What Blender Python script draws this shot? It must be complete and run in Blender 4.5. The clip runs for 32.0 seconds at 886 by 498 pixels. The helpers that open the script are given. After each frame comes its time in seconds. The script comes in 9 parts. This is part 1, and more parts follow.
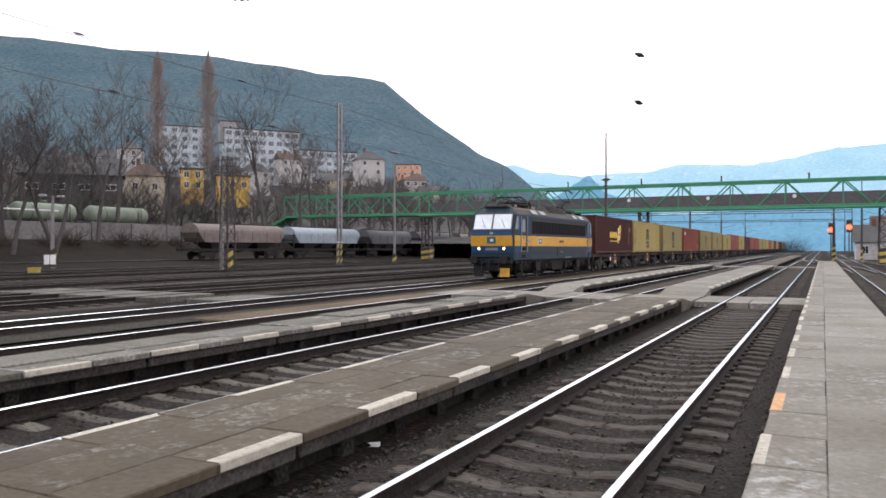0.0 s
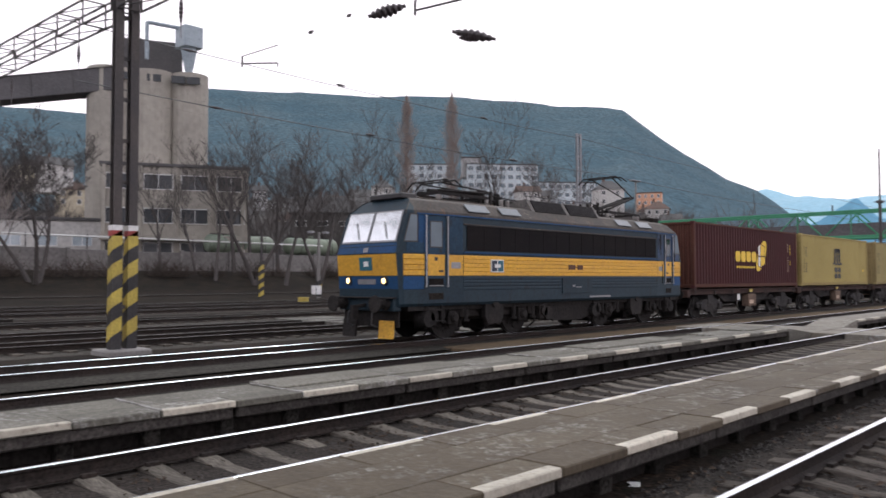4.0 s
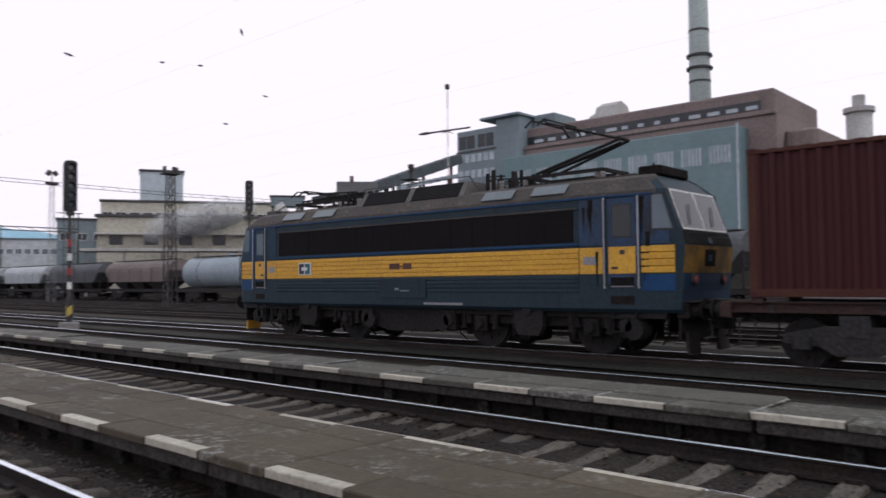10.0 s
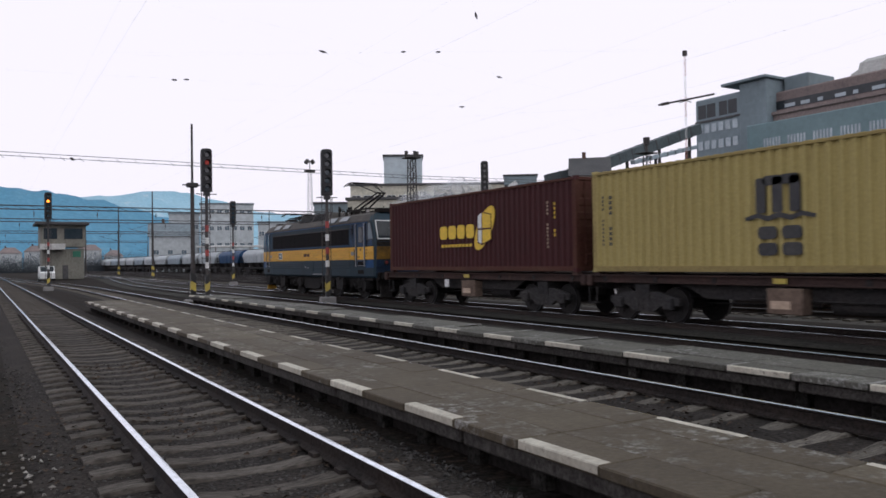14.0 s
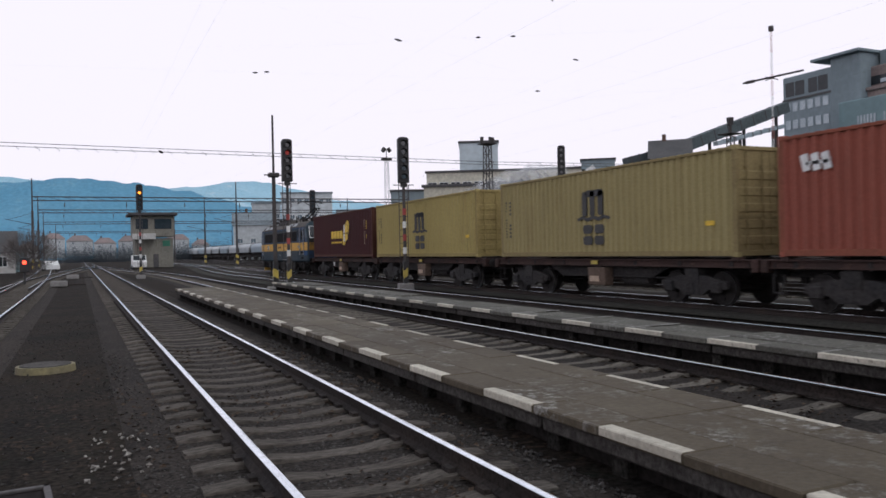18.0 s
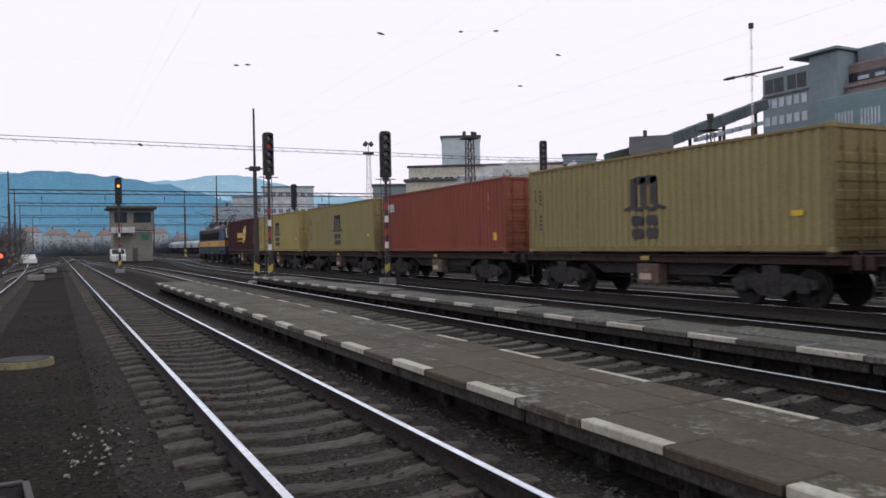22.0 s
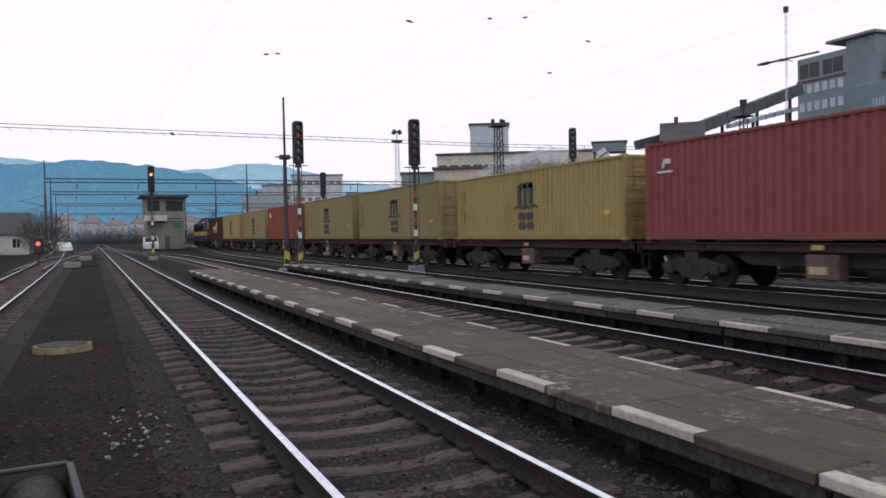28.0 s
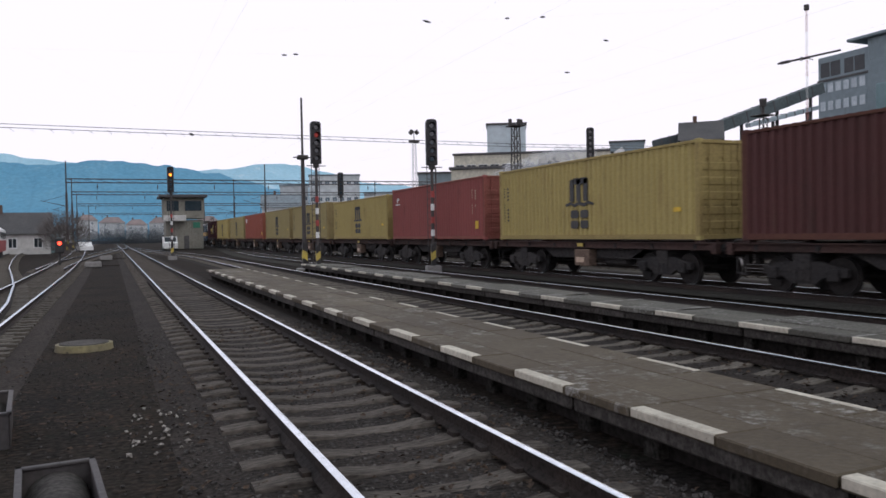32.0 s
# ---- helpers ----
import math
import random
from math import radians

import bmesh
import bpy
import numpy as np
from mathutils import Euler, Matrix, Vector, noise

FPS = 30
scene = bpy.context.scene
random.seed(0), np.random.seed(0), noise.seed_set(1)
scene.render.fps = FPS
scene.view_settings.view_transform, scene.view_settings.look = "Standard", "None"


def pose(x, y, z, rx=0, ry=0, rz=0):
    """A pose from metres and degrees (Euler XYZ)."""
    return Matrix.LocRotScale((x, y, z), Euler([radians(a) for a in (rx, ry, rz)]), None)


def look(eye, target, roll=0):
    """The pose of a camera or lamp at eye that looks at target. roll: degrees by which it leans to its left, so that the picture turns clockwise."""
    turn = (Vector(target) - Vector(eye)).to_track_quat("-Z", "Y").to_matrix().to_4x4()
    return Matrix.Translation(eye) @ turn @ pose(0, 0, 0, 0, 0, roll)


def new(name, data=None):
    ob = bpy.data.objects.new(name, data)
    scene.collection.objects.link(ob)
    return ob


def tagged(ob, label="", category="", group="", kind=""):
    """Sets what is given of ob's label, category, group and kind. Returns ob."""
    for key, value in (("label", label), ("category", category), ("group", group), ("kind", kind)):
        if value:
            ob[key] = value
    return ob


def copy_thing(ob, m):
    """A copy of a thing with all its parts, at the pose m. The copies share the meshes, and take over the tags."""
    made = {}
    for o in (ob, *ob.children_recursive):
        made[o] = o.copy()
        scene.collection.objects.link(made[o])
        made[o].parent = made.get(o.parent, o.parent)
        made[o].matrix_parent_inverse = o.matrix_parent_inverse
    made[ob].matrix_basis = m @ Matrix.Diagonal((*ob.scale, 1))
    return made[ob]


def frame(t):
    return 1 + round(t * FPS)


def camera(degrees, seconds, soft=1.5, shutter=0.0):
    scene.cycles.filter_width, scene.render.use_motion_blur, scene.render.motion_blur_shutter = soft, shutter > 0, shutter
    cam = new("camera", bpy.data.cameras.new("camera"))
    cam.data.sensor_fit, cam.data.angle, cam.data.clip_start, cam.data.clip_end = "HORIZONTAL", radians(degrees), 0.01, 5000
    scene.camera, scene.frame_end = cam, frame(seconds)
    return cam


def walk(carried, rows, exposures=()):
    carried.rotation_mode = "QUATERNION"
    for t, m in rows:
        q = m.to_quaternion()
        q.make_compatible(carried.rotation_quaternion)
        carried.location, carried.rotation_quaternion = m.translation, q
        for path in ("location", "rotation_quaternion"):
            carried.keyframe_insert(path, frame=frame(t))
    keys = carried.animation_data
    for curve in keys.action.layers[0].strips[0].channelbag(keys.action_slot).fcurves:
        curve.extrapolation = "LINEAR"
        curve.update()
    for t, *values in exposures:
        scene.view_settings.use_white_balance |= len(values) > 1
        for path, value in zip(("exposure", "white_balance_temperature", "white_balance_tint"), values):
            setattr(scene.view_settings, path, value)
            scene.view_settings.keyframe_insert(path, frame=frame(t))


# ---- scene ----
cam = camera(59.66, 32.0, soft=1.6, shutter=0.5)
# seconds, x, y, z, yaw, pitch, roll
PATH = [
    (0.0, -0.050, 0.555, 1.728, 26.19, -0.10, -0.02),
    (0.5, -0.059, 0.563, 1.726, 27.59, -0.19, -0.45),
    (1.0, -0.049, 0.530, 1.735, 28.50, 0.10, -0.32),
    (1.5, -0.055, 0.524, 1.735, 29.57, -0.00, -0.13),
    (2.0, -0.055, 0.512, 1.735, 31.78, 0.34, 0.23),
    (2.5, -0.092, 0.512, 1.727, 34.57, 0.89, -0.05),
    (4.5, -0.219, 0.504, 1.732, 47.23, 2.88, 0.35),
    (5.0, -0.199, 0.455, 1.725, 51.36, 3.53, 0.46),
    (5.5, -0.227, 0.430, 1.702, 56.81, 3.26, 0.40),
    (6.0, -0.232, 0.394, 1.718, 62.73, 2.96, 0.49),
    (6.5, -0.349, 0.369, 1.699, 71.04, 2.95, 0.47),
    (7.0, -0.356, 0.348, 1.700, 79.58, 3.09, 0.14),
    (7.5, -0.322, 0.303, 1.704, 89.71, 2.83, 0.27),
    (8.0, -0.252, 0.309, 1.704, 101.18, 2.10, 0.83),
    (8.5, -0.223, 0.303, 1.707, 109.56, 1.64, 0.60),
    (9.0, -0.221, 0.258, 1.698, 118.11, 1.05, 0.53),
    (9.5, -0.206, 0.166, 1.696, 126.07, 2.05, 0.96),
    (10.0, -0.162, 0.088, 1.706, 132.03, 2.35, 0.58),
    (10.5, -0.127, 0.042, 1.709, 136.04, 2.43, 0.50),
    (11.0, -0.113, -0.005, 1.693, 140.70, 1.62, 0.36),
    (11.5, -0.072, 0.008, 1.702, 143.74, 1.26, 0.50),
    (12.0, -0.070, -0.021, 1.699, 145.62, 1.27, 0.71),
    (12.5, -0.081, -0.037, 1.694, 146.95, 0.89, 0.53),
    (13.0, -0.081, -0.032, 1.689, 148.55, 0.54, 0.85),
    (13.5, -0.074, -0.022, 1.694, 148.67, 0.81, 0.84),
    (15.5, -0.069, -0.035, 1.687, 151.83, 0.60, 0.86),
    (16.0, -0.068, -0.034, 1.691, 152.40, 0.40, 1.05),
    (16.5, -0.065, -0.026, 1.690, 153.02, 0.61, 1.34),
    (17.0, -0.067, -0.024, 1.689, 153.53, 0.33, 1.53),
    (17.5, -0.056, -0.016, 1.688, 154.29, 0.07, 1.37),
    (18.0, -0.055, -0.021, 1.688, 154.79, -0.00, 1.28),
    (18.5, -0.029, -0.013, 1.692, 154.69, 0.10, 1.10),
    (19.0, -0.007, 0.003, 1.696, 153.95, 0.09, 0.71),
    (19.5, -0.038, -0.014, 1.687, 153.23, -0.12, 0.75),
    (20.0, -0.031, -0.013, 1.684, 153.05, -0.25, 0.74),
    (20.5, -0.038, -0.016, 1.685, 153.31, -0.61, 0.88),
    (21.0, -0.039, -0.018, 1.683, 153.32, -0.50, 0.99),
    (21.5, -0.044, -0.030, 1.679, 153.33, -0.28, 0.98),
    (22.0, -0.041, -0.031, 1.680, 153.44, -0.42, 1.12),
    (22.5, -0.031, -0.014, 1.684, 153.68, -0.79, 1.20),
    (23.0, -0.033, -0.013, 1.681, 153.62, -0.89, 1.09),
    (23.5, -0.033, -0.012, 1.681, 153.98, -0.88, 1.02),
    (24.0, -0.023, -0.002, 1.682, 154.02, -0.98, 0.93),
    (24.5, -0.019, -0.011, 1.680, 154.46, -1.12, 1.16),
    (25.0, -0.010, -0.010, 1.681, 154.93, -1.21, 1.20),
    (25.5, -0.022, -0.030, 1.680, 155.10, -1.32, 0.98),
    (27.5, 0.003, -0.008, 1.680, 155.29, -1.19, 1.09),
    (28.0, 0.000, -0.001, 1.679, 155.53, -1.27, 1.12),
    (28.5, 0.009, 0.002, 1.682, 155.93, -1.28, 1.23),
    (29.0, 0.013, 0.008, 1.685, 156.13, -1.26, 1.13),
    (29.5, 0.012, 0.007, 1.685, 156.13, -1.16, 1.34),
    (30.0, 0.024, 0.015, 1.685, 156.35, -1.18, 1.26),
    (30.5, 0.016, 0.018, 1.684, 156.43, -1.26, 1.33),
    (31.0, 0.014, 0.008, 1.680, 156.18, -1.19, 0.87),
    (31.5, 0.015, 0.010, 1.682, 156.54, -1.32, 1.13),
    (32.0, 0.015, 0.002, 1.681, 156.78, -1.25, 1.09),
]
EXPO = [
    (0.0, 1.05, 6350, 8), (2.0, 0.98, 6300, 8), (4.5, 0.70, 6250, 9), (6.0, 0.32, 6250, 11), (7.5, 0.18, 6250, 12), (9.0, 0.25, 6100, 9), (11.0, 0.19, 6050, 7), (13.0, 0.17, 6000, 6), (20.0, 0.16, 6000, 6), (27.0, 0.21, 6000, 6), (32.0, 0.24, 6000, 6),
]
walk(cam, [(t, pose(x, y, z, 90 + p, r, w)) for t, x, y, z, w, p, r in PATH], EXPO)

# ---- sky and sun: bright overcast ----
world = bpy.data.worlds.new("world")
scene.world = world
world.use_nodes = True
wn, wl = world.node_tree.nodes, world.node_tree.links
wn.clear()
sky = wn.new("ShaderNodeTexSky")
sky.sky_type, sky.sun_disc = "NISHITA", False
sky.sun_elevation, sky.sun_rotation = radians(54), radians(-32)
sky.air_density, sky.dust_density, sky.ozone_density = 1.0, 8.0, 1.0
# bright veil towards the horizon, unseen sky overhead dimmed to lessen the ground's light
where = wn.new("ShaderNodeTexCoord")
split = wn.new("ShaderNodeSeparateXYZ")
wl.new(where.outputs["Generated"], split.inputs[0])
rise = wn.new("ShaderNodeMapRange")
rise.interpolation_type = "SMOOTHSTEP"
rise.inputs[1].default_value, rise.inputs[2].default_value = 0.36, 0.9
wl.new(split.outputs[2], rise.inputs[0])
cloud = wn.new("ShaderNodeMixRGB")
cloud.inputs[1].default_value = (9.5, 8.45, 8.95, 1)
cloud.inputs[2].default_value = (4.25, 4.55, 4.9, 1)
wl.new(rise.outputs[0], cloud.inputs[0])
veil = wn.new("ShaderNodeMixRGB")
veil.inputs[0].default_value = 0.9
wl.new(sky.outputs[0], veil.inputs[1])
wl.new(cloud.outputs[0], veil.inputs[2])
back = wn.new("ShaderNodeBackground")
back.inputs[1].default_value = 0.105
wl.new(veil.outputs[0], back.inputs[0])
wout = wn.new("ShaderNodeOutputWorld")
wl.new(back.outputs[0], wout.inputs[0])
sun_data = bpy.data.lights.new("sun", "SUN")
sun_data.energy, sun_data.angle, sun_data.color = 0.5, radians(25), (1, 0.98, 0.96)
sun = new("sun", sun_data)
sun.matrix_world = look((-35, 55, 90), (0, 0, 0))


# ---- materials ----
def mat(name, c1, c2=None, rough=0.8, metal=0.0, big=0.6, fine=30.0, bump=0.25, vary=0.12, glow=None, stretch=(1, 1, 1), spec=0.5, streak=0.0, c3=None, c4=None, runs=None):
    """A two-scale procedural surface: c1 and c2 blend in large patches, fine grain on top, stains of c3."""
    m = bpy.data.materials.new(name)
    m.use_nodes = True
    nt = m.node_tree
    n, l = nt.nodes, nt.links
    p = n["Principled BSDF"]
    p.inputs["Roughness"].default_value = rough
    p.inputs["Metallic"].default_value = metal
    p.inputs["Specular IOR Level"].default_value = spec
    c2 = c2 or tuple(0.75 * v for v in c1)
    co = n.new("ShaderNodeTexCoord")
    mp = n.new("ShaderNodeMapping")
    mp.inputs["Scale"].default_value = stretch
    info = n.new("ShaderNodeObjectInfo")
    off = n.new("ShaderNodeVectorMath")
    off.operation = "MULTIPLY"
    off.inputs[1].default_value = (37.0, 19.0, 53.0)
    l.new(info.outputs["Random"], off.inputs[0])
    l.new(off.outputs[0], mp.inputs["Location"])
    l.new(co.outputs["Object"], mp.inputs["Vector"])
    a = n.new("ShaderNodeTexNoise")
    a.inputs["Scale"].default_value, a.inputs["Detail"].default_value, a.inputs["Roughness"].default_value = big, 6, 0.65
    l.new(mp.outputs[0], a.inputs["Vector"])
    ramp = n.new("ShaderNodeMapRange")
    ramp.inputs[1].default_value, ramp.inputs[2].default_value = 0.35, 0.65
    l.new(a.outputs[0], ramp.inputs[0])
    mix = n.new("ShaderNodeMixRGB")
    mix.inputs[1].default_value, mix.inputs[2].default_value = (*c1, 1), (*c2, 1)
    l.new(ramp.outputs[0], mix.inputs[0])
    last = mix
    if c3:
        d = n.new("ShaderNodeTexNoise")
        d.inputs["Scale"].default_value, d.inputs["Detail"].default_value, d.inputs["Roughness"].default_value = big * 3.7, 8, 0.75
        mp2 = n.new("ShaderNodeMapping")
        mp2.inputs["Location"].default_value = (5.2, 1.3, 8.8)
        mp2.inputs["Scale"].default_value = (1, 1, 0.25) if streak else (1, 1, 1)
        l.new(mp.outputs[0], mp2.inputs[0])
        l.new(mp2.outputs[0], d.inputs["Vector"])
        r3 = n.new("ShaderNodeMapRange")
        r3.inputs[1].default_value, r3.inputs[2].default_value, r3.inputs[4].default_value = 0.56, 0.68, 0.8
        l.new(d.outputs[0], r3.inputs[0])
        m3 = n.new("ShaderNodeMixRGB")
        m3.inputs[2].default_value = (*c3, 1)
        l.new(r3.outputs[0], m3.inputs[0])
        l.new(last.outputs[0], m3.inputs[1])
        last = m3
    for tint, patch, spot, lo, hi, squash in ([(c4, 0.55, 9.0, 0.50, 0.62, 1.0)] if c4 else []) + ([(runs, 0.35, 7.0, 0.52, 0.70, 0.05)] if runs else []):
        # clustered specks, or thin stains that run down a wall
        fields = []
        for k, (sc, a0, a1, sq) in enumerate(((patch, 0.48, 0.62, 1.0), (spot, lo, hi, squash))):
            q = n.new("ShaderNodeMapping")
            q.inputs["Location"].default_value = (3.1 + 4 * k, 9.7, 2.2)
            q.inputs["Scale"].default_value = (1, 1, sq)
            l.new(mp.outputs[0], q.inputs[0])
            e = n.new("ShaderNodeTexNoise")
            e.inputs["Scale"].default_value, e.inputs["Detail"].default_value, e.inputs["Roughness"].default_value = sc, 7, 0.7
            l.new(q.outputs[0], e.inputs["Vector"])
            r4 = n.new("ShaderNodeMapRange")
            r4.inputs[1].default_value, r4.inputs[2].default_value = a0, a1
            l.new(e.outputs[0], r4.inputs[0])
            fields.append(r4)
        x4 = n.new("ShaderNodeMath")
        x4.operation = "MULTIPLY"
        l.new(fields[0].outputs[0], x4.inputs[0])
        l.new(fields[1].outputs[0], x4.inputs[1])
        m4 = n.new("ShaderNodeMixRGB")
        m4.inputs[2].default_value = (*tint, 1)
        l.new(x4.outputs[0], m4.inputs[0])
        l.new(last.outputs[0], m4.inputs[1])
        last = m4
    b = n.new("ShaderNodeTexNoise")
    b.inputs["Scale"].default_value, b.inputs["Detail"].default_value = fine, 5
    l.new(mp.outputs[0], b.inputs["Vector"])
    g = n.new("ShaderNodeMapRange")
    g.inputs[1].default_value, g.inputs[2].default_value = 0.3, 0.7
    g.inputs[3].default_value, g.inputs[4].default_value = 1 - 2.2 * vary, 1 + 2.2 * vary
    l.new(b.outputs[0], g.inputs[0])
    tone = n.new("ShaderNodeMapRange")
    tone.inputs[3].default_value, tone.inputs[4].default_value = 1 - vary, 1 + vary
    l.new(info.outputs["Random"], tone.inputs[0])
    both = n.new("ShaderNodeMath")
    both.operation = "MULTIPLY"
    l.new(g.outputs[0], both.inputs[0])
    l.new(tone.outputs[0], both.inputs[1])
    hue = n.new("ShaderNodeHueSaturation")
    l.new(last.outputs[0], hue.inputs["Color"])
    l.new(both.outputs[0], hue.inputs["Value"])
    l.new(hue.outputs[0], p.inputs["Base Color"])
    if bump:
        bp = n.new("ShaderNodeBump")
        bp.inputs["Strength"].default_value, bp.inputs["Distance"].default_value = bump, 0.02
        l.new(b.outputs[0], bp.inputs["Height"])
        l.new(bp.outputs[0], p.inputs["Normal"])
    if glow:
        p.inputs["Emission Color"].default_value = (*glow[0], 1)
        p.inputs["Emission Strength"].default_value = glow[1]
    return m


M_ballast = mat("ballast", (0.023, 0.020, 0.018), (0.035, 0.029, 0.025), 0.95, big=0.5, fine=22, bump=1.0, vary=0.3, c3=(0.052, 0.046, 0.041), spec=0.1)
M_earth = mat("yard earth", (0.0135, 0.012, 0.0108), (0.023, 0.0185, 0.0145), 0.95, big=0.55, fine=16, bump=0.9, vary=0.30, c3=(0.014, 0.018, 0.013), c4=(0.046, 0.032, 0.023), spec=0.06)
M_stone = mat("ballast stone", (0.080, 0.073, 0.068), (0.028, 0.026, 0.025), 0.95, big=5, fine=30, bump=0.4, vary=0.3, c3=(0.06, 0.04, 0.03), spec=0.15)
M_stone_pale = mat("pale stone", (0.32, 0.30, 0.27), (0.18, 0.16, 0.14), 0.95, big=6, fine=30, vary=0.25)
M_rail_top = mat("polished rail", (0.80, 0.86, 0.90), (0.68, 0.74, 0.78), 0.2, 1.0, big=0.4, fine=8, bump=0.02, vary=0.05)
M_rail_dull = mat("worn rail top", (0.135, 0.13, 0.125), (0.085, 0.08, 0.076), 0.6, 0.4, big=0.4, fine=8, bump=0.05, vary=0.1)
M_rail = mat("rusty rail", (0.023, 0.020, 0.019), (0.036, 0.028, 0.024), 0.8, 0.0, big=1.2, fine=25, bump=0.3, vary=0.2, spec=0.12)
M_sleeper_d = mat("grimy sleeper", (0.098, 0.086, 0.074), (0.064, 0.055, 0.048), 0.9, big=1.5, fine=25, bump=0.5, vary=0.22, stretch=(0.4, 2, 1), c3=(0.026, 0.021, 0.018), spec=0.12)
M_sleeper = mat("sleeper", (0.128, 0.114, 0.096), (0.082, 0.072, 0.061), 0.9, big=1.5, fine=25, bump=0.5, vary=0.2, stretch=(0.4, 2, 1), c3=(0.035, 0.03, 0.027), spec=0.15)
M_plat = mat("worn platform concrete", (0.060, 0.0465, 0.0300), (0.098, 0.0795, 0.0530), 0.8, big=0.45, fine=18, bump=0.4, vary=0.075, c3=(0.045, 0.035, 0.025), c4=(0.24, 0.23, 0.21), spec=0.3)
M_slab = mat("platform slab", (0.070, 0.066, 0.054), (0.112, 0.107, 0.090), 0.8, big=0.7, fine=20, bump=0.4, vary=0.14, c3=(0.054, 0.048, 0.038), c4=(0.28, 0.275, 0.26), spec=0.3)
# paler, yellower copy of the slab surface, used where y is positive
M_slab_n = mat("paler platform slab", (0.100, 0.094, 0.076), (0.158, 0.150, 0.124), 0.8, big=0.7, fine=20, bump=0.4, vary=0.14, c3=(0.072, 0.064, 0.050), c4=(0.32, 0.315, 0.295), spec=0.3)
M_pale = mat("pale blotched platform concrete", (0.150, 0.132, 0.104), (0.235, 0.220, 0.190), 0.8, big=0.5, fine=18, bump=0.35, vary=0.07, c3=(0.115, 0.095, 0.068), c4=(0.36, 0.36, 0.345), spec=0.3)
M_edge = mat("edge concrete", (0.070, 0.064, 0.058), (0.038, 0.034, 0.031), 0.85, big=3, fine=22, bump=0.6, vary=0.22, spec=0.2)
# near-black base colour paints the shade inside the platform recess
M_under = mat("shade-dark recess concrete", (0.015, 0.0135, 0.0125), (0.022, 0.0195, 0.018), 0.9, big=1.2, fine=14, bump=0.5, vary=0.2, spec=0.1)
M_white = mat("flaking white paint", (0.52, 0.485, 0.40), (0.37, 0.335, 0.27), 0.7, big=2.5, fine=20, bump=0.35, vary=0.1, c3=(0.12, 0.10, 0.085))
M_orange = mat("orange paint", (0.55, 0.30, 0.13), (0.42, 0.24, 0.12), 0.75, big=3, fine=20, vary=0.1)
M_steel = mat("weathered steel", (0.055, 0.052, 0.052), (0.085, 0.07, 0.06), 0.6, 0.3, big=0.8, fine=20, vary=0.12)
M_pole = mat("dark mast paint", (0.045, 0.042, 0.044), (0.07, 0.06, 0.055), 0.6, 0.2, big=0.7, fine=20, vary=0.1)
M_grey = mat("galvanised grey", (0.30, 0.30, 0.31), (0.22, 0.22, 0.23), 0.5, 0.4, big=0.8, fine=20, vary=0.08)
M_pole_c = mat("concrete pole", (0.26, 0.25, 0.24), (0.19, 0.18, 0.17), 0.85, big=0.9, fine=20, vary=0.1)
M_yellow = mat("warning yellow", (0.50, 0.39, 0.07), (0.38, 0.29, 0.065), 0.6, big=2, fine=20, vary=0.1)
M_black = mat("black paint", (0.018, 0.018, 0.02), (0.03, 0.028, 0.028), 0.5, big=2, fine=20, vary=0.15)
M_red = mat("red paint", (0.34, 0.05, 0.045), (0.25, 0.045, 0.04), 0.55, big=2, fine=20, vary=0.1)
M_paint_w = mat("white paint", (0.75, 0.75, 0.74), (0.62, 0.62, 0.6), 0.55, big=2, fine=20, vary=0.06)
M_wire = mat("wire", (0.05, 0.05, 0.055), None, 0.5, 0.4, bump=0, vary=0.05)
M_insul = mat("brown insulator", (0.035, 0.028, 0.03), (0.05, 0.04, 0.04), 0.3, bump=0, vary=0.1)
M_glass = mat("dark window glass", (0.02, 0.025, 0.03), (0.035, 0.04, 0.045), 0.06, bump=0, vary=0.05, spec=0.35)
# mid-tone glass; in the cab its paleness stands in for light seen through
M_glass_m = mat("mid-tone window glass", (0.15, 0.19, 0.22), (0.11, 0.14, 0.165), 0.15, bump=0, vary=0.015, spec=0.3)
M_glass_b = mat("bright window glass", (0.42, 0.48, 0.52), (0.30, 0.36, 0.40), 0.08, bump=0, vary=0.1, spec=0.9)


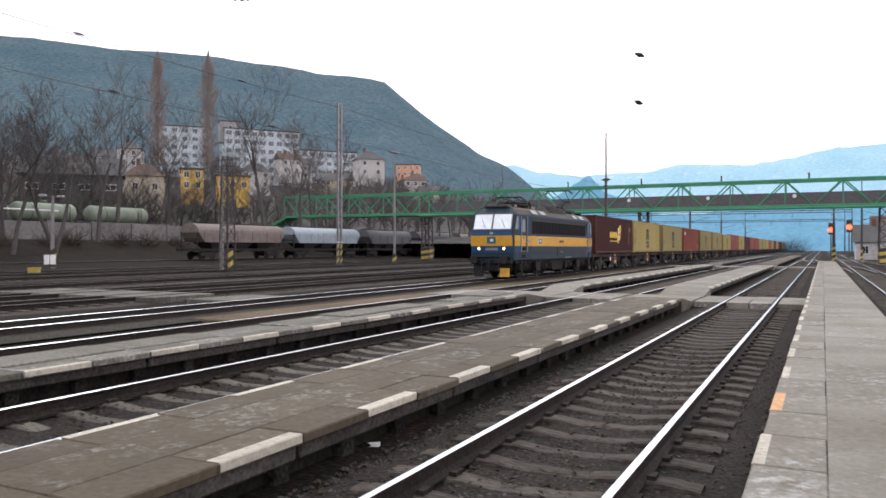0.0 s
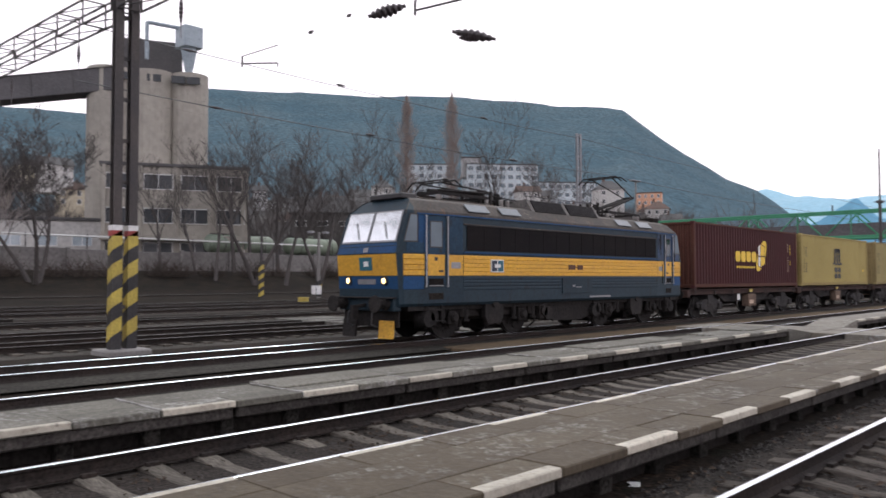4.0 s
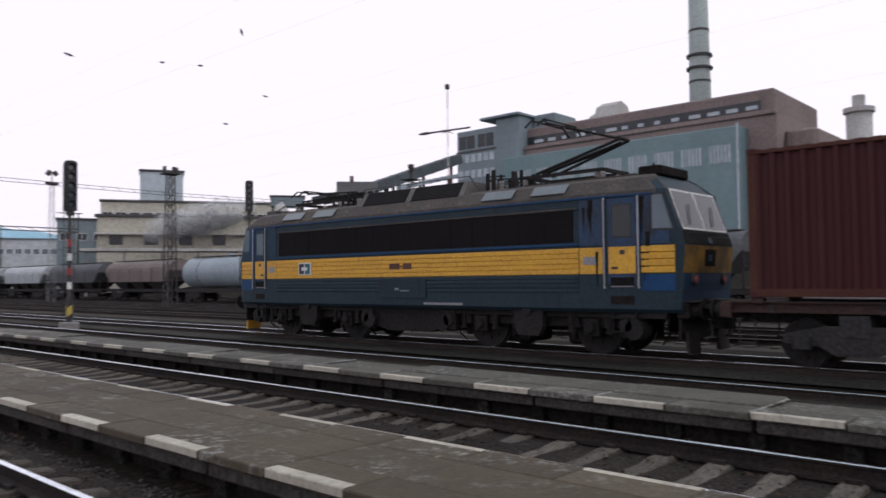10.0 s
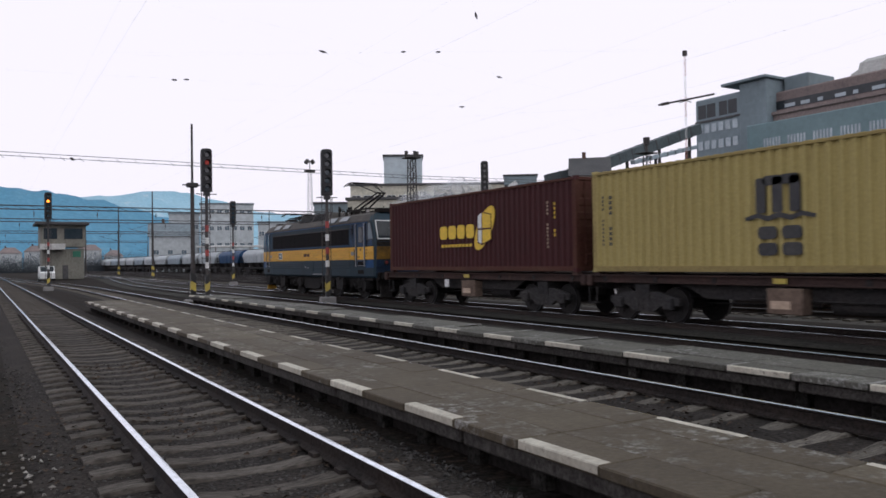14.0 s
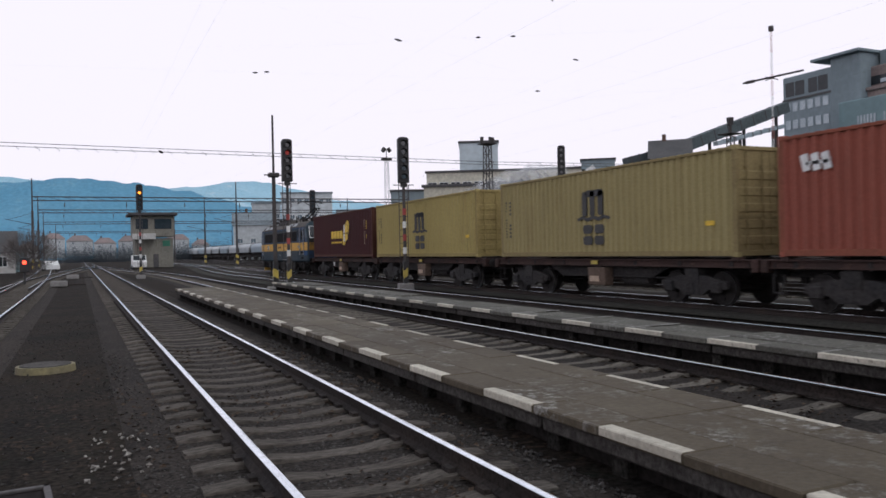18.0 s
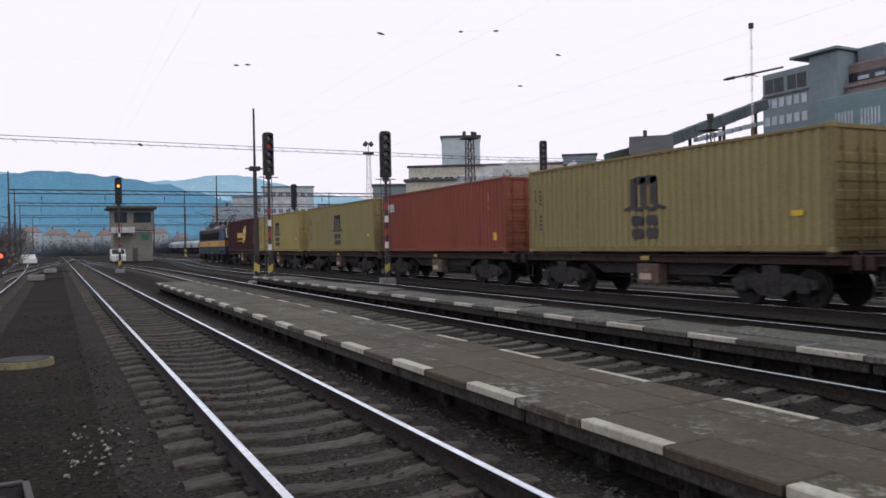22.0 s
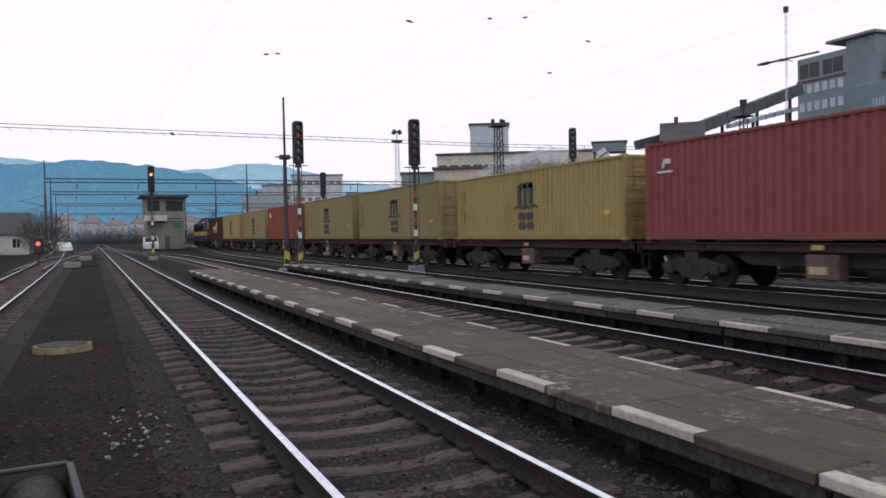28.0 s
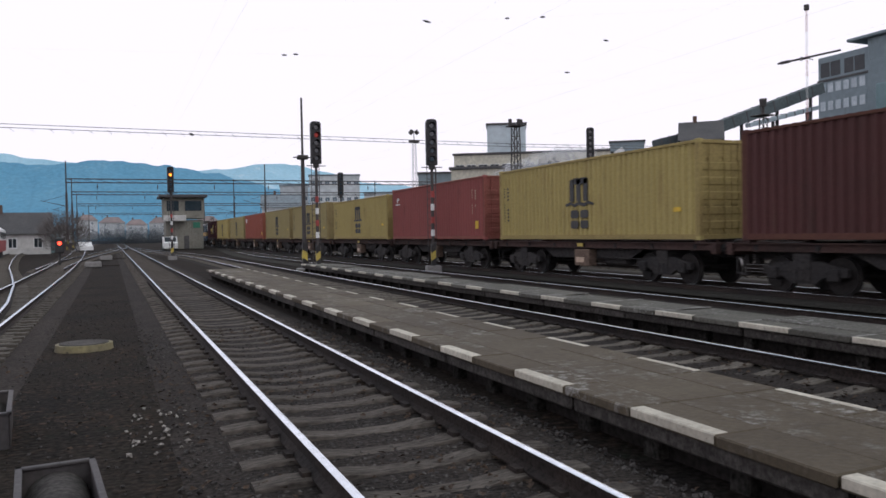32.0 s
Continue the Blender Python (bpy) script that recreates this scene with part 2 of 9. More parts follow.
# ---- building blocks ----
class Shape:
    """Collects vertices and faces of one mesh."""

    def __init__(self):
        self.v, self.f = [], []

    def add(self, vs, fs):
        o = len(self.v)
        self.v.extend(tuple(p) for p in vs)
        self.f.extend(tuple(i + o for i in q) for q in fs)
        return self

    def box(self, x0, x1, y0, y1, z0, z1, m=None):
        vs = [Vector((x, y, z)) for z in (z0, z1) for y in (y0, y1) for x in (x0, x1)]
        if m:
            vs = [m @ p for p in vs]
        return self.add(vs, [(0, 2, 3, 1), (4, 5, 7, 6), (0, 1, 5, 4), (2, 6, 7, 3), (0, 4, 6, 2), (1, 3, 7, 5)])

    def cbox(self, x0, x1, y0, y1, z0, z1, c=0.01, m=None):
        """A box with chamfered edges."""
        xs, ys, zs = (x0, x1), (y0, y1), (z0, z1)
        vs = []
        for k in range(8):
            i, j, h = k & 1, k >> 1 & 1, k >> 2
            dx, dy, dz = c * (1 - 2 * i), c * (1 - 2 * j), c * (1 - 2 * h)
            p = (xs[i], ys[j], zs[h])
            vs += [Vector((p[0], p[1] + dy, p[2] + dz)), Vector((p[0] + dx, p[1], p[2] + dz)), Vector((p[0] + dx, p[1] + dy, p[2]))]
        if m:
            vs = [m @ p for p in vs]
        fs = []
        for a, (s, t) in ((0, (2, 4)), (1, (4, 1)), (2, (1, 2))):
            low = [0, s, s + t, t]
            fs.append([3 * q + a for q in reversed(low)])
            fs.append([3 * (q + (1 << a)) + a for q in low])
        for a in range(3):
            b, d = (a + 1) % 3, (a + 2) % 3
            for i in (0, 1):
                for j in (0, 1):
                    q = (i << b) + (j << d)
                    r = q + (1 << a)
                    e = [3 * q + b, 3 * r + b, 3 * r + d, 3 * q + d]
                    fs.append(e if i == j else e[::-1])
        for k in range(8):
            odd = bin(k).count("1") % 2
            fs.append([3 * k, 3 * k + 2, 3 * k + 1] if odd == 0 else [3 * k, 3 * k + 1, 3 * k + 2])
        return self.add(vs, fs)

    def cyl(self, p, q, r, r2=None, n=8, caps=True):
        p, q = Vector(p), Vector(q)
        r2 = r if r2 is None else r2
        d = (q - p).normalized()
        u = d.orthogonal().normalized()
        w = d.cross(u)
        ring = [(math.cos(2 * math.pi * k / n), math.sin(2 * math.pi * k / n)) for k in range(n)]
        vs = [p + r * (c * u + s * w) for c, s in ring] + [q + r2 * (c * u + s * w) for c, s in ring]
        fs = [(k, (k + 1) % n, n + (k + 1) % n, n + k) for k in range(n)]
        if caps:
            fs += [tuple(range(n - 1, -1, -1)), tuple(range(n, 2 * n))]
        return self.add(vs, fs)

    def pipe(self, pts, r, n=6):
        for a, b in zip(pts, pts[1:]):
            self.cyl(a, b, r, r, n)
        return self

    def prism(self, poly, y0, y1, axis="y", m=None):
        """A polygon of (a, b), drawn out along an axis."""
        def put(a, b, c):
            return Vector({"y": (a, c, b), "x": (c, a, b), "z": (a, b, c)}[axis])
        n = len(poly)
        vs = [put(a, b, y0) for a, b in poly] + [put(a, b, y1) for a, b in poly]
        if m:
            vs = [m @ p for p in vs]
        return self.add(vs, [(k, (k + 1) % n, n + (k + 1) % n, n + k) for k in range(n)] + [tuple(range(n - 1, -1, -1)), tuple(range(n, 2 * n))])

    def sweep(self, section, line):
        """A closed section of (side, up), carried along a line of (x, y, z) points in the plan."""
        n = len(section)
        rings = []
        for i, p in enumerate(line):
            a, b = Vector(line[max(i - 1, 0)]), Vector(line[min(i + 1, len(line) - 1)])
            d = (b - a)
            d.z = 0
            d.normalize()
            side = Vector((d.y, -d.x, 0))
            rings.append([Vector(p) + s * side + Vector((0, 0, h)) for s, h in section])
        vs = [q for r in rings for q in r]
        fs = [(i * n + k, i * n + (k + 1) % n, (i + 1) * n + (k + 1) % n, (i + 1) * n + k) for i in range(len(line) - 1) for k in range(n)]
        fs += [tuple(range(n)), tuple(range((len(line) - 1) * n + n - 1, (len(line) - 1) * n - 1, -1))]
        return self.add(vs, fs)

    def mesh(self, name, material, smooth=False):
        me = bpy.data.meshes.new(name)
        me.from_pydata([tuple(p) for p in self.v], [], self.f)
        if material:
            me.materials.append(material)
        if smooth:
            me.polygons.foreach_set("use_smooth", [True] * len(me.polygons))
        me.update()
        return me


def part(name, shape, material, parent=None, label="", smooth=False, at=None):
    """Links a shape as one mesh object under a thing or a part."""
    ob = new(name, shape if isinstance(shape, bpy.types.Mesh) else shape.mesh(name, material, smooth))
    if parent:
        ob.parent = parent
    if at:
        ob.matrix_basis = at
    return tagged(ob, label)


def thing(name, label, category, at=None, group="", kind=""):
    """An empty at the base of a thing, which parents its parts."""
    ob = new(name)
    ob.empty_display_size = 0.3
    if at:
        ob.matrix_basis = at
    return tagged(ob, label, category, group, kind)


def polar(az, d, z=0.0):
    return Vector((-d * math.sin(radians(az)), d * math.cos(radians(az)), z))


def high(el, d):
    """The height of what stands d metres off under the angle el."""
    return 1.68 + d * math.tan(radians(el))


# ---- ground ----
TERRACE = -80.0


def land(x, y):
    """The height of the open land: flat yard, a low bank on its west side."""
    t = min(max((-66 - x) / 13, 0), 1)
    return -0.24 + 0.7 * min(max((-50 - x) / 14, 0), 1) + 2.2 * t * t * (3 - 2 * t)


def ground():
    s = Shape()
    xs = [-3500, -1500, -600, -200, -120] + list(range(-90, -48, 2)) + [-48, -30, -15, 0, 15, 60, 200, 600, 1500, 3500]
    ys = [-3500, -1500, -600, -300, -150, -80, -40, 0, 40, 80, 150, 300, 600, 1500, 3500]
    vs = [(x, y, land(x, y)) for y in ys for x in xs]
    n = len(xs)
    s.add(vs, [(j * n + i, j * n + i + 1, (j + 1) * n + i + 1, (j + 1) * n + i) for j in range(len(ys) - 1) for i in range(n - 1)])
    return tagged(part("ground", s, M_earth, smooth=True), "dark brown trodden earth of the railway yard", "ground", kind="structure")


ground()

# ---- tracks ----
RAIL = [(-0.07, -0.17), (0.07, -0.17), (0.07, -0.155), (0.012, -0.12), (0.012, -0.045), (0.036, -0.03), (0.036, -0.006), (-0.036, -0.006), (-0.036, -0.03), (-0.012, -0.045), (-0.012, -0.12), (-0.07, -0.155)]
HEAD = [(-0.035, -0.009), (0.035, -0.009), (0.0345, -0.005), (0.027, 0.0), (0.012, 0.002), (-0.012, 0.002), (-0.027, 0.0), (-0.0345, -0.005)]
BED = [(-1.8, -0.25), (-1.4, -0.208), (1.4, -0.208), (1.8, -0.25)]


def bent(line, off, z=0.0):
    """The line shifted sideways."""
    out = []
    for i, p in enumerate(line):
        a, b = Vector(line[max(i - 1, 0)]), Vector(line[min(i + 1, len(line) - 1)])
        d = (b - a).normalized()
        out.append((p[0] + off * d.y, p[1] - off * d.x, z + (p[2] if len(p) > 2 else 0)))
    return out


def ease(x0, y0, x1, y1, n=14):
    """An S-bend between two parallel tracks."""
    out = []
    for k in range(n + 1):
        u = k / n
        out.append((x0 + (x1 - x0) * u * u * (3 - 2 * u), y0 + (y1 - y0) * u))
    return out


SLEEPER = Shape()
_x = (-1.25, -1.0, -0.55, -0.25, 0.25, 0.55, 1.0, 1.25)
_t = (-0.175, -0.152, -0.156, -0.192, -0.192, -0.156, -0.152, -0.175)
for _k in range(7):
    a, b, p, q = _x[_k], _x[_k + 1], _t[_k], _t[_k + 1]
    SLEEPER.add([(a, -0.14, -0.3), (a, -0.115, p - 0.012), (a, -0.085, p), (a, 0.085, p), (a, 0.115, p - 0.012), (a, 0.14, -0.3), (b, -0.14, -0.3), (b, -0.115, q - 0.012), (b, -0.085, q), (b, 0.085, q), (b, 0.115, q - 0.012), (b, 0.14, -0.3)], [(i, i + 6, i + 7, i + 1) for i in range(5)] + ([(0, 1, 2, 3, 4, 5)] if _k == 0 else []) + ([(11, 10, 9, 8, 7, 6)] if _k == 6 else []))
SLEEPER_D = SLEEPER.mesh("sleeper", M_sleeper_d)
SLEEPER = SLEEPER.mesh("sleeper", M_sleeper)
CLIP = Shape()
for cx in (-0.75, 0.75):
    for side in (-1, 1):
        CLIP.box(cx + side * 0.075, cx + side * 0.14, -0.07, 0.07, -0.156, -0.118)
CLIP = CLIP.mesh("rail_clip", M_rail)


def track(name, line, label, near=(), shiny=True, z=0.0, step=0.61, bed=True, fill=M_ballast, lift=0.0, tie=M_sleeper, cant=0.0):
    """A track along a line of plan points: rails, sleepers, ballast bed."""
    root = thing("railway_track", label, "track", group="tracks of the yard", kind="structure")
    line = [(p[0], p[1], z) for p in line]
    for off in (-0.753, 0.753):
        drop = -cant if off > 0 else 0.0
        r = part("rail", Shape().sweep(RAIL, bent(line, off, drop)), M_rail, root)
        part("rail_head", Shape().sweep(HEAD, bent(line, off, drop)), M_rail_top if shiny else M_rail_dull, r, "polished running surface" if shiny else "")
    if bed:
        part("ballast_bed", Shape().sweep([(a, b + lift) for a, b in BED], line), fill, root, "dark oily ballast" if fill is M_ballast else "lighter brown ballast")
    rest = Shape()
    carry = 0.0
    for a, b in zip(line, line[1:]):
        a, b = Vector(a), Vector(b)
        d, dist = (b - a).normalized(), (b - a).length
        turn = math.degrees(math.atan2(d.y, d.x)) - 90
        s = carry
        while s < dist:
            p = a + d * s
            jig = random.uniform(-0.025, 0.025)
            m = pose(p.x, p.y + jig, z - cant / 6 + random.uniform(-0.012, 0.006), 0, 0, turn + random.uniform(-0.8, 0.8))
            if near and near[0] < p.y < near[1]:
                sl = part("sleeper", SLEEPER if tie is M_sleeper else SLEEPER_D, None, root, at=m)
                part("rail_clip", CLIP, None, sl)
            elif abs(p.y) < 130:
                rest.box(-1.25, 1.25, -0.12, 0.12, -0.28, -0.158, m)
            s += step
        carry = s - dist
    if rest.v:
        tagged(part("sleeper_row", rest, tie, root), kind="stuff")
    return root


# fill of the train's two tracks, colour lightened to carry the haze there
M_mid = mat("haze-lightened trodden ballast", (0.047, 0.044, 0.038), (0.066, 0.062, 0.053), 0.95, big=0.5, fine=18, bump=0.9, vary=0.28, c3=(0.062, 0.054, 0.046), spec=0.1)
T1, T2, T3, T4, T0 = -2.15, -7.20, -11.87, -16.5, 2.85
FAR = 420.0
track("t1", [(T1, -FAR), (T1, FAR)], "main track with polished rails and grimy sleepers", (-34, 34), tie=M_sleeper_d)
track("t2", ease(T1 - 0.5, -150, T2, -62) + [(T2, FAR)], "platform track with polished rails between the low platforms", (-20, 24), cant=0.05)
track("t3", ease(T4 + 0.4, -130, T3, -62) + [(T3, FAR)], "platform track behind the narrow platform", fill=M_mid, lift=0.056)
track("t4", [(T4, -FAR), (T4, FAR)], "track on which the freight train runs", fill=M_mid, lift=0.056)
track("t0", [(5.6, -FAR)] + ease(5.6, -200, T0, -38) + [(T0, FAR)], "track beside the end of the platform")
track("ladder", ease(T1 + 0.2, -168, T0 + 0.5, -50), "crossover between two tracks", bed=False)
track("ladder", [(8.2, 10), (8.2, 60)] + ease(8.2, 64, T0 + 0.3, 130), "siding that joins the yard throat")
track("ladder", [(15.7, -197), (13.5, -150), (10.9, -102), (8.7, -76), (6.7, -55), (5.2, -42), (4.2, -33), (3.42, -24), (3.0, -16), (2.87, -10)], "diverging siding that swings away in the yard throat", bed=False)
track("ladder", ease(T0 - 0.3, 62, T1 + 0.3, 128), "crossover between two tracks", bed=False)
M_yard = mat("dusty yard ballast", (0.043, 0.040, 0.035), (0.058, 0.053, 0.046), 0.95, big=0.4, fine=16, bump=0.7, vary=0.22, c3=(0.036, 0.032, 0.029), spec=0.1)
YARD = ((-22.7, -330, 330), (-26.7, -330, 330), (-33.3, -330, 330), (-42.6, -330, 330), (-48.0, -330, 330), (-53.0, -330, 330), (-38.0, -330, 12), (-30.0, -330, -30))
for k, (x, ya, yb_) in enumerate(YARD):
    track("yard", [(x, ya), (x, yb_)], "yard track on dusty ballast", shiny=False, step=0.66, fill=M_yard)
track("bank", [(-62.0, -60), (-62.0, 330)], "siding on the low bank under parked hopper wagons", shiny=False, z=0.42)

strip = thing("sandy_path", "tan sandy strip between the two running tracks", "path", kind="structure")
M_sand = mat("tan sandy gravel", (0.165, 0.122, 0.078), (0.115, 0.088, 0.060), 0.95, big=0.6, fine=18, bump=0.6, vary=0.16, c3=(0.075, 0.060, 0.045), spec=0.1)
for k in range(11):
    ya = 16 + 6.0 * k
    part("path_stretch", Shape().cbox(-15.06 + 0.05 * (k % 3), -13.32 - 0.06 * (k % 2), ya, ya + 6.0, -0.3, -0.145, 0.03), M_sand, strip)

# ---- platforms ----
# post colour darkened for the shade under the platform edge
M_post = mat("shade-dark concrete post", (0.030, 0.028, 0.025), (0.020, 0.019, 0.017), 0.9, big=3, fine=22, bump=0.6, vary=0.35, spec=0.1)
M_lime = mat("lime crust", (0.30, 0.295, 0.28), (0.17, 0.16, 0.145), 0.9, big=5, fine=25, bump=0.3, vary=0.15, c3=(0.12, 0.11, 0.095))
PH = 0.20
TILE = Shape().cbox(-0.24, 0.24, -0.494, 0.494, PH - 0.085, PH + 0.003, 0.012).mesh("edge_tile", M_plat)
TILE_P = Shape().cbox(-0.24, 0.24, -0.494, 0.494, PH - 0.085, PH + 0.003, 0.012).mesh("edge_tile", M_pale)
TILE_N = Shape().cbox(-0.24, 0.24, -0.494, 0.494, PH - 0.085, PH + 0.003, 0.012).mesh("edge_tile", M_slab_n)
TILE_S = Shape().cbox(-0.24, 0.24, -0.494, 0.494, PH - 0.085, PH + 0.003, 0.012).mesh("edge_tile", M_slab)
STRIP = Shape().cbox(0.10, 0.2425, -0.485, 0.485, PH - 0.075, PH + 0.0065, 0.01).mesh("painted_strip", M_white)
STRIP_THIN = Shape().cbox(0.15, 0.2425, -0.485, 0.485, PH - 0.075, PH + 0.0065, 0.01).mesh("painted_strip", M_white)
STRIP_O = Shape().cbox(0.13, 0.2425, -0.485, 0.485, PH - 0.075, PH + 0.0065, 0.01).mesh("painted_strip", M_orange)
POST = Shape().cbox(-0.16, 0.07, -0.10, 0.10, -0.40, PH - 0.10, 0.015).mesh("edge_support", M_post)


def platform(label, x0, x1, y0, y1, edges, surface, slab_len=2.0, odd=0, ramps=(0, 0), split=False, orange=()):
    """A low platform between x0 and x1: edge tiles on supports over a recess, a paved top. edges: sides (-1, +1) that carry tiles."""
    root = thing("platform", label, "platform", kind="structure")
    a, b = x0 + (0.48 if -1 in edges else 0.0), x1 - (0.48 if 1 in edges else 0.0)
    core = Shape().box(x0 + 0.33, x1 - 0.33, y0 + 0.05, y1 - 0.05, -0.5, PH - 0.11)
    part("platform_core", core, M_under, root, "recess under the edge, its shade painted dark")
    count = int(round((y1 - y0) / slab_len))
    cell = (y1 - y0) / count
    n_tile = int(round(y1 - y0))
    if split:
        slab = Shape().cbox(a + 0.006, b - 0.006, -cell / 2 + 0.006, cell / 2 - 0.006, PH - 0.11, PH, 0.012)
        paler, slab = slab.mesh("paving_slab", M_slab_n), slab.mesh("paving_slab", surface)
        for k in range(count):
            part("paving_slab", paler if y0 + k * cell > 0 else slab, None, root, at=pose(0, y0 + (k + 0.5) * cell, random.uniform(-0.006, 0.005), 0, random.uniform(-0.25, 0.25), 0))
    else:
        y = y0
        while y < y1:
            n = min(y1, y + random.choice((4, 5, 6)))
            part("paving_slab", Shape().cbox(a + 0.003, b - 0.003, y + 0.004, n - 0.004, PH - 0.11, PH + random.uniform(-0.002, 0.003), 0.008), surface, root)
            y = n
    for side in edges:
        ex = (x1 - 0.24) if side > 0 else (x0 + 0.24)
        for k in range(n_tile):
            y = y0 + k + 0.5
            m = pose(ex + random.uniform(-0.008, 0.008), y, random.uniform(-0.006, 0.004), 0, random.uniform(-0.3, 0.3), (0 if side > 0 else 180) + random.uniform(-0.25, 0.25))
            tile = part("edge_tile", (TILE_N if surface is M_slab and y > 1 else {M_slab: TILE_S, M_pale: TILE_P}.get(surface, TILE)), None, root, at=m)
            if (k + odd) % 2 == 0:
                if k in orange:
                    part("painted_strip", STRIP_O, None, tile, "faded orange warning paint")
                else:
                    part("painted_strip", STRIP_THIN if side < 0 or surface is M_slab else STRIP, None, tile, "flaking white edge paint")
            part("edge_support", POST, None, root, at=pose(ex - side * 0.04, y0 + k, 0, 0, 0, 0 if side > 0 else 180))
        y = y0 + 0.05
        while y < y1 - 0.5:
            n = min(y1 - 0.05, y + 2.95)
            part("edge_beam", Shape().cbox(*sorted((ex + side * 0.02, ex + side * 0.17)), y, n, -0.035, PH - 0.088, 0.02), M_edge, root, "grey concrete edge beam")
            y = n + 0.05
    if split:
        rs = random.Random(odd + 31)
        for k in range(count + 1):
            y = y0 + k * cell
            if abs(y) > 16:
                continue
            for xa, xb in ((x0 + 0.05, x0 + rs.uniform(0.4, 0.7)), (x1 - rs.uniform(0.5, 0.85), x1 - 0.02)):
                n = 7
                top = [(xa + (xb - xa) * j / n, y + rs.uniform(0.012, 0.05)) for j in range(n + 1)]
                low = [(px, y - rs.uniform(0.006, 0.04)) for px, py in top]
                part("lime_seam", Shape().prism(low + top[::-1], PH - 0.004, PH + 0.0085, "z"), M_lime, root, "white lime crust on the joint")
    for y, far, r in ((y0, -1, ramps[0]), (y1, 1, ramps[1])):
        if r:
            s = Shape().prism([(y, -0.25), (y, PH), (y + far * r, 0.0), (y + far * r, -0.25)], x0 + 0.02, x1 - 0.02, "x")
            part("ramp", s, surface, root)
    return root


platform("long low island platform of worn brown concrete with white edge marks", -5.55, -3.88, -36.25, 24.75, (-1, 1), M_plat, odd=1, ramps=(0, 1.8))
platform("narrow slab platform with white edge marks and a dark recess", -10.2, -8.87, -39.2, 24.8, (1,), M_slab, odd=0, ramps=(0, 1.8), split=True)
platform("low platform continuing beyond the foot crossing", -5.55, -3.88, 31.6, 73.6, (1,), M_pale, ramps=(1.6, 1.8))
platform("narrow platform continuing beyond the foot crossing", -10.2, -8.87, 31.6, 73.6, (1,), M_pale, ramps=(1.6, 1.8))
platform("low platform continuing beyond the second crossing", -5.55, -3.88, 80.6, 170.6, (), M_plat, ramps=(1.6, 0))
platform("narrow platform continuing beyond the second crossing", -10.2, -8.87, 80.6, 170.6, (), M_slab, ramps=(1.6, 0))
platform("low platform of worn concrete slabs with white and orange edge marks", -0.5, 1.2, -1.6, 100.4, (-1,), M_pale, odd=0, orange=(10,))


def crossing(y0, y1):
    root = thing("foot_crossing", "level foot crossing of pale concrete slabs between the rails", "crossing", kind="structure")
    for c in (T1, T2, T3):
        for a, b in ((-0.68, 0.0), (0.0, 0.68), (0.83, 1.66), (-1.66, -0.83)):
            n = 3
            for k in range(n):
                d = (y1 - y0) / n
                part("crossing_slab", Shape().cbox(c + a + 0.01, c + b - 0.01, y0 + k * d + 0.01, y0 + (k + 1) * d - 0.01, -0.2, -0.005 - 0.01 * random.random(), 0.012), M_pale, root)
    for a, b in ((-5.53, -3.9), (-10.18, -8.89)):
        part("crossing_slab", Shape().cbox(a, b, y0 + 0.0, y1, -0.22, 0.0, 0.012), M_pale, root)


crossing(26.6, 29.9)
crossing(75.5, 78.9)
yard_path = thing("yard_crossing", "pale concrete slabs of a walkway across the yard tracks", "crossing", kind="structure")
for xa, xb in ((-19.4, -17.5), (-21.8, -20.9), (-23.4, -22.0), (-25.8, -23.7), (-27.4, -26.0), (-29.5, -27.7)):
    for k in range(2):
        part("crossing_slab", Shape().cbox(xa, xb, 20.2 + 1.5 * k, 21.68 + 1.5 * k, -0.25, -0.012 - 0.012 * random.random(), 0.015), M_slab, yard_path)


# ---- loose stones ----
def stones(name, label, area, count, size, material, z=-0.2, skip=(), fade=0.0):
    """Angular stones strewn over a stretch of ground, thinning out towards its east side."""
    x0, x1, y0, y1 = area
    g = np.random.default_rng(len(name) + count)
    xy = np.stack([g.uniform(x0, x1, count), g.uniform(y0, y1, count)], 1)
    keep = np.ones(count, bool)
    for a, b in skip:
        keep &= ~((xy[:, 0] > a) & (xy[:, 0] < b))
    if fade:
        keep &= g.random(count) < np.clip((x1 - xy[:, 0]) / fade, 0.03, 1)
    xy = xy[keep]
    n = len(xy)
    r = size * g.uniform(0.45, 1.25, n) ** 1.3
    q = g.normal(size=(n, 3, 3))
    q, _ = np.linalg.qr(q)
    axes = np.array([(1, 0, 0), (-1, 0, 0), (0, 1, 0), (0, -1, 0), (0, 0, 1), (0, 0, -1)], float)
    pts = axes[None] * g.uniform(0.55, 1.1, (n, 6, 1)) * r[:, None, None]
    pts = np.einsum("nij,nkj->nki", q, pts)
    pts[:, :, 2] *= 0.75
    pts += np.concatenate([xy, (z + 0.25 * r)[:, None]], 1)[:, None, :]
    tri = np.array([(0, 2, 4), (2, 1, 4), (1, 3, 4), (3, 0, 4), (2, 0, 5), (1, 2, 5), (3, 1, 5), (0, 3, 5)])
    faces = (tri[None] + 6 * np.arange(n)[:, None, None]).reshape(-1, 3)
    me = bpy.data.meshes.new(name)
    me.from_pydata(pts.reshape(-1, 3).tolist(), [], faces.tolist())
    me.materials.append(material)
    return tagged(part(name, me, None), label, "gravel", kind="stuff")


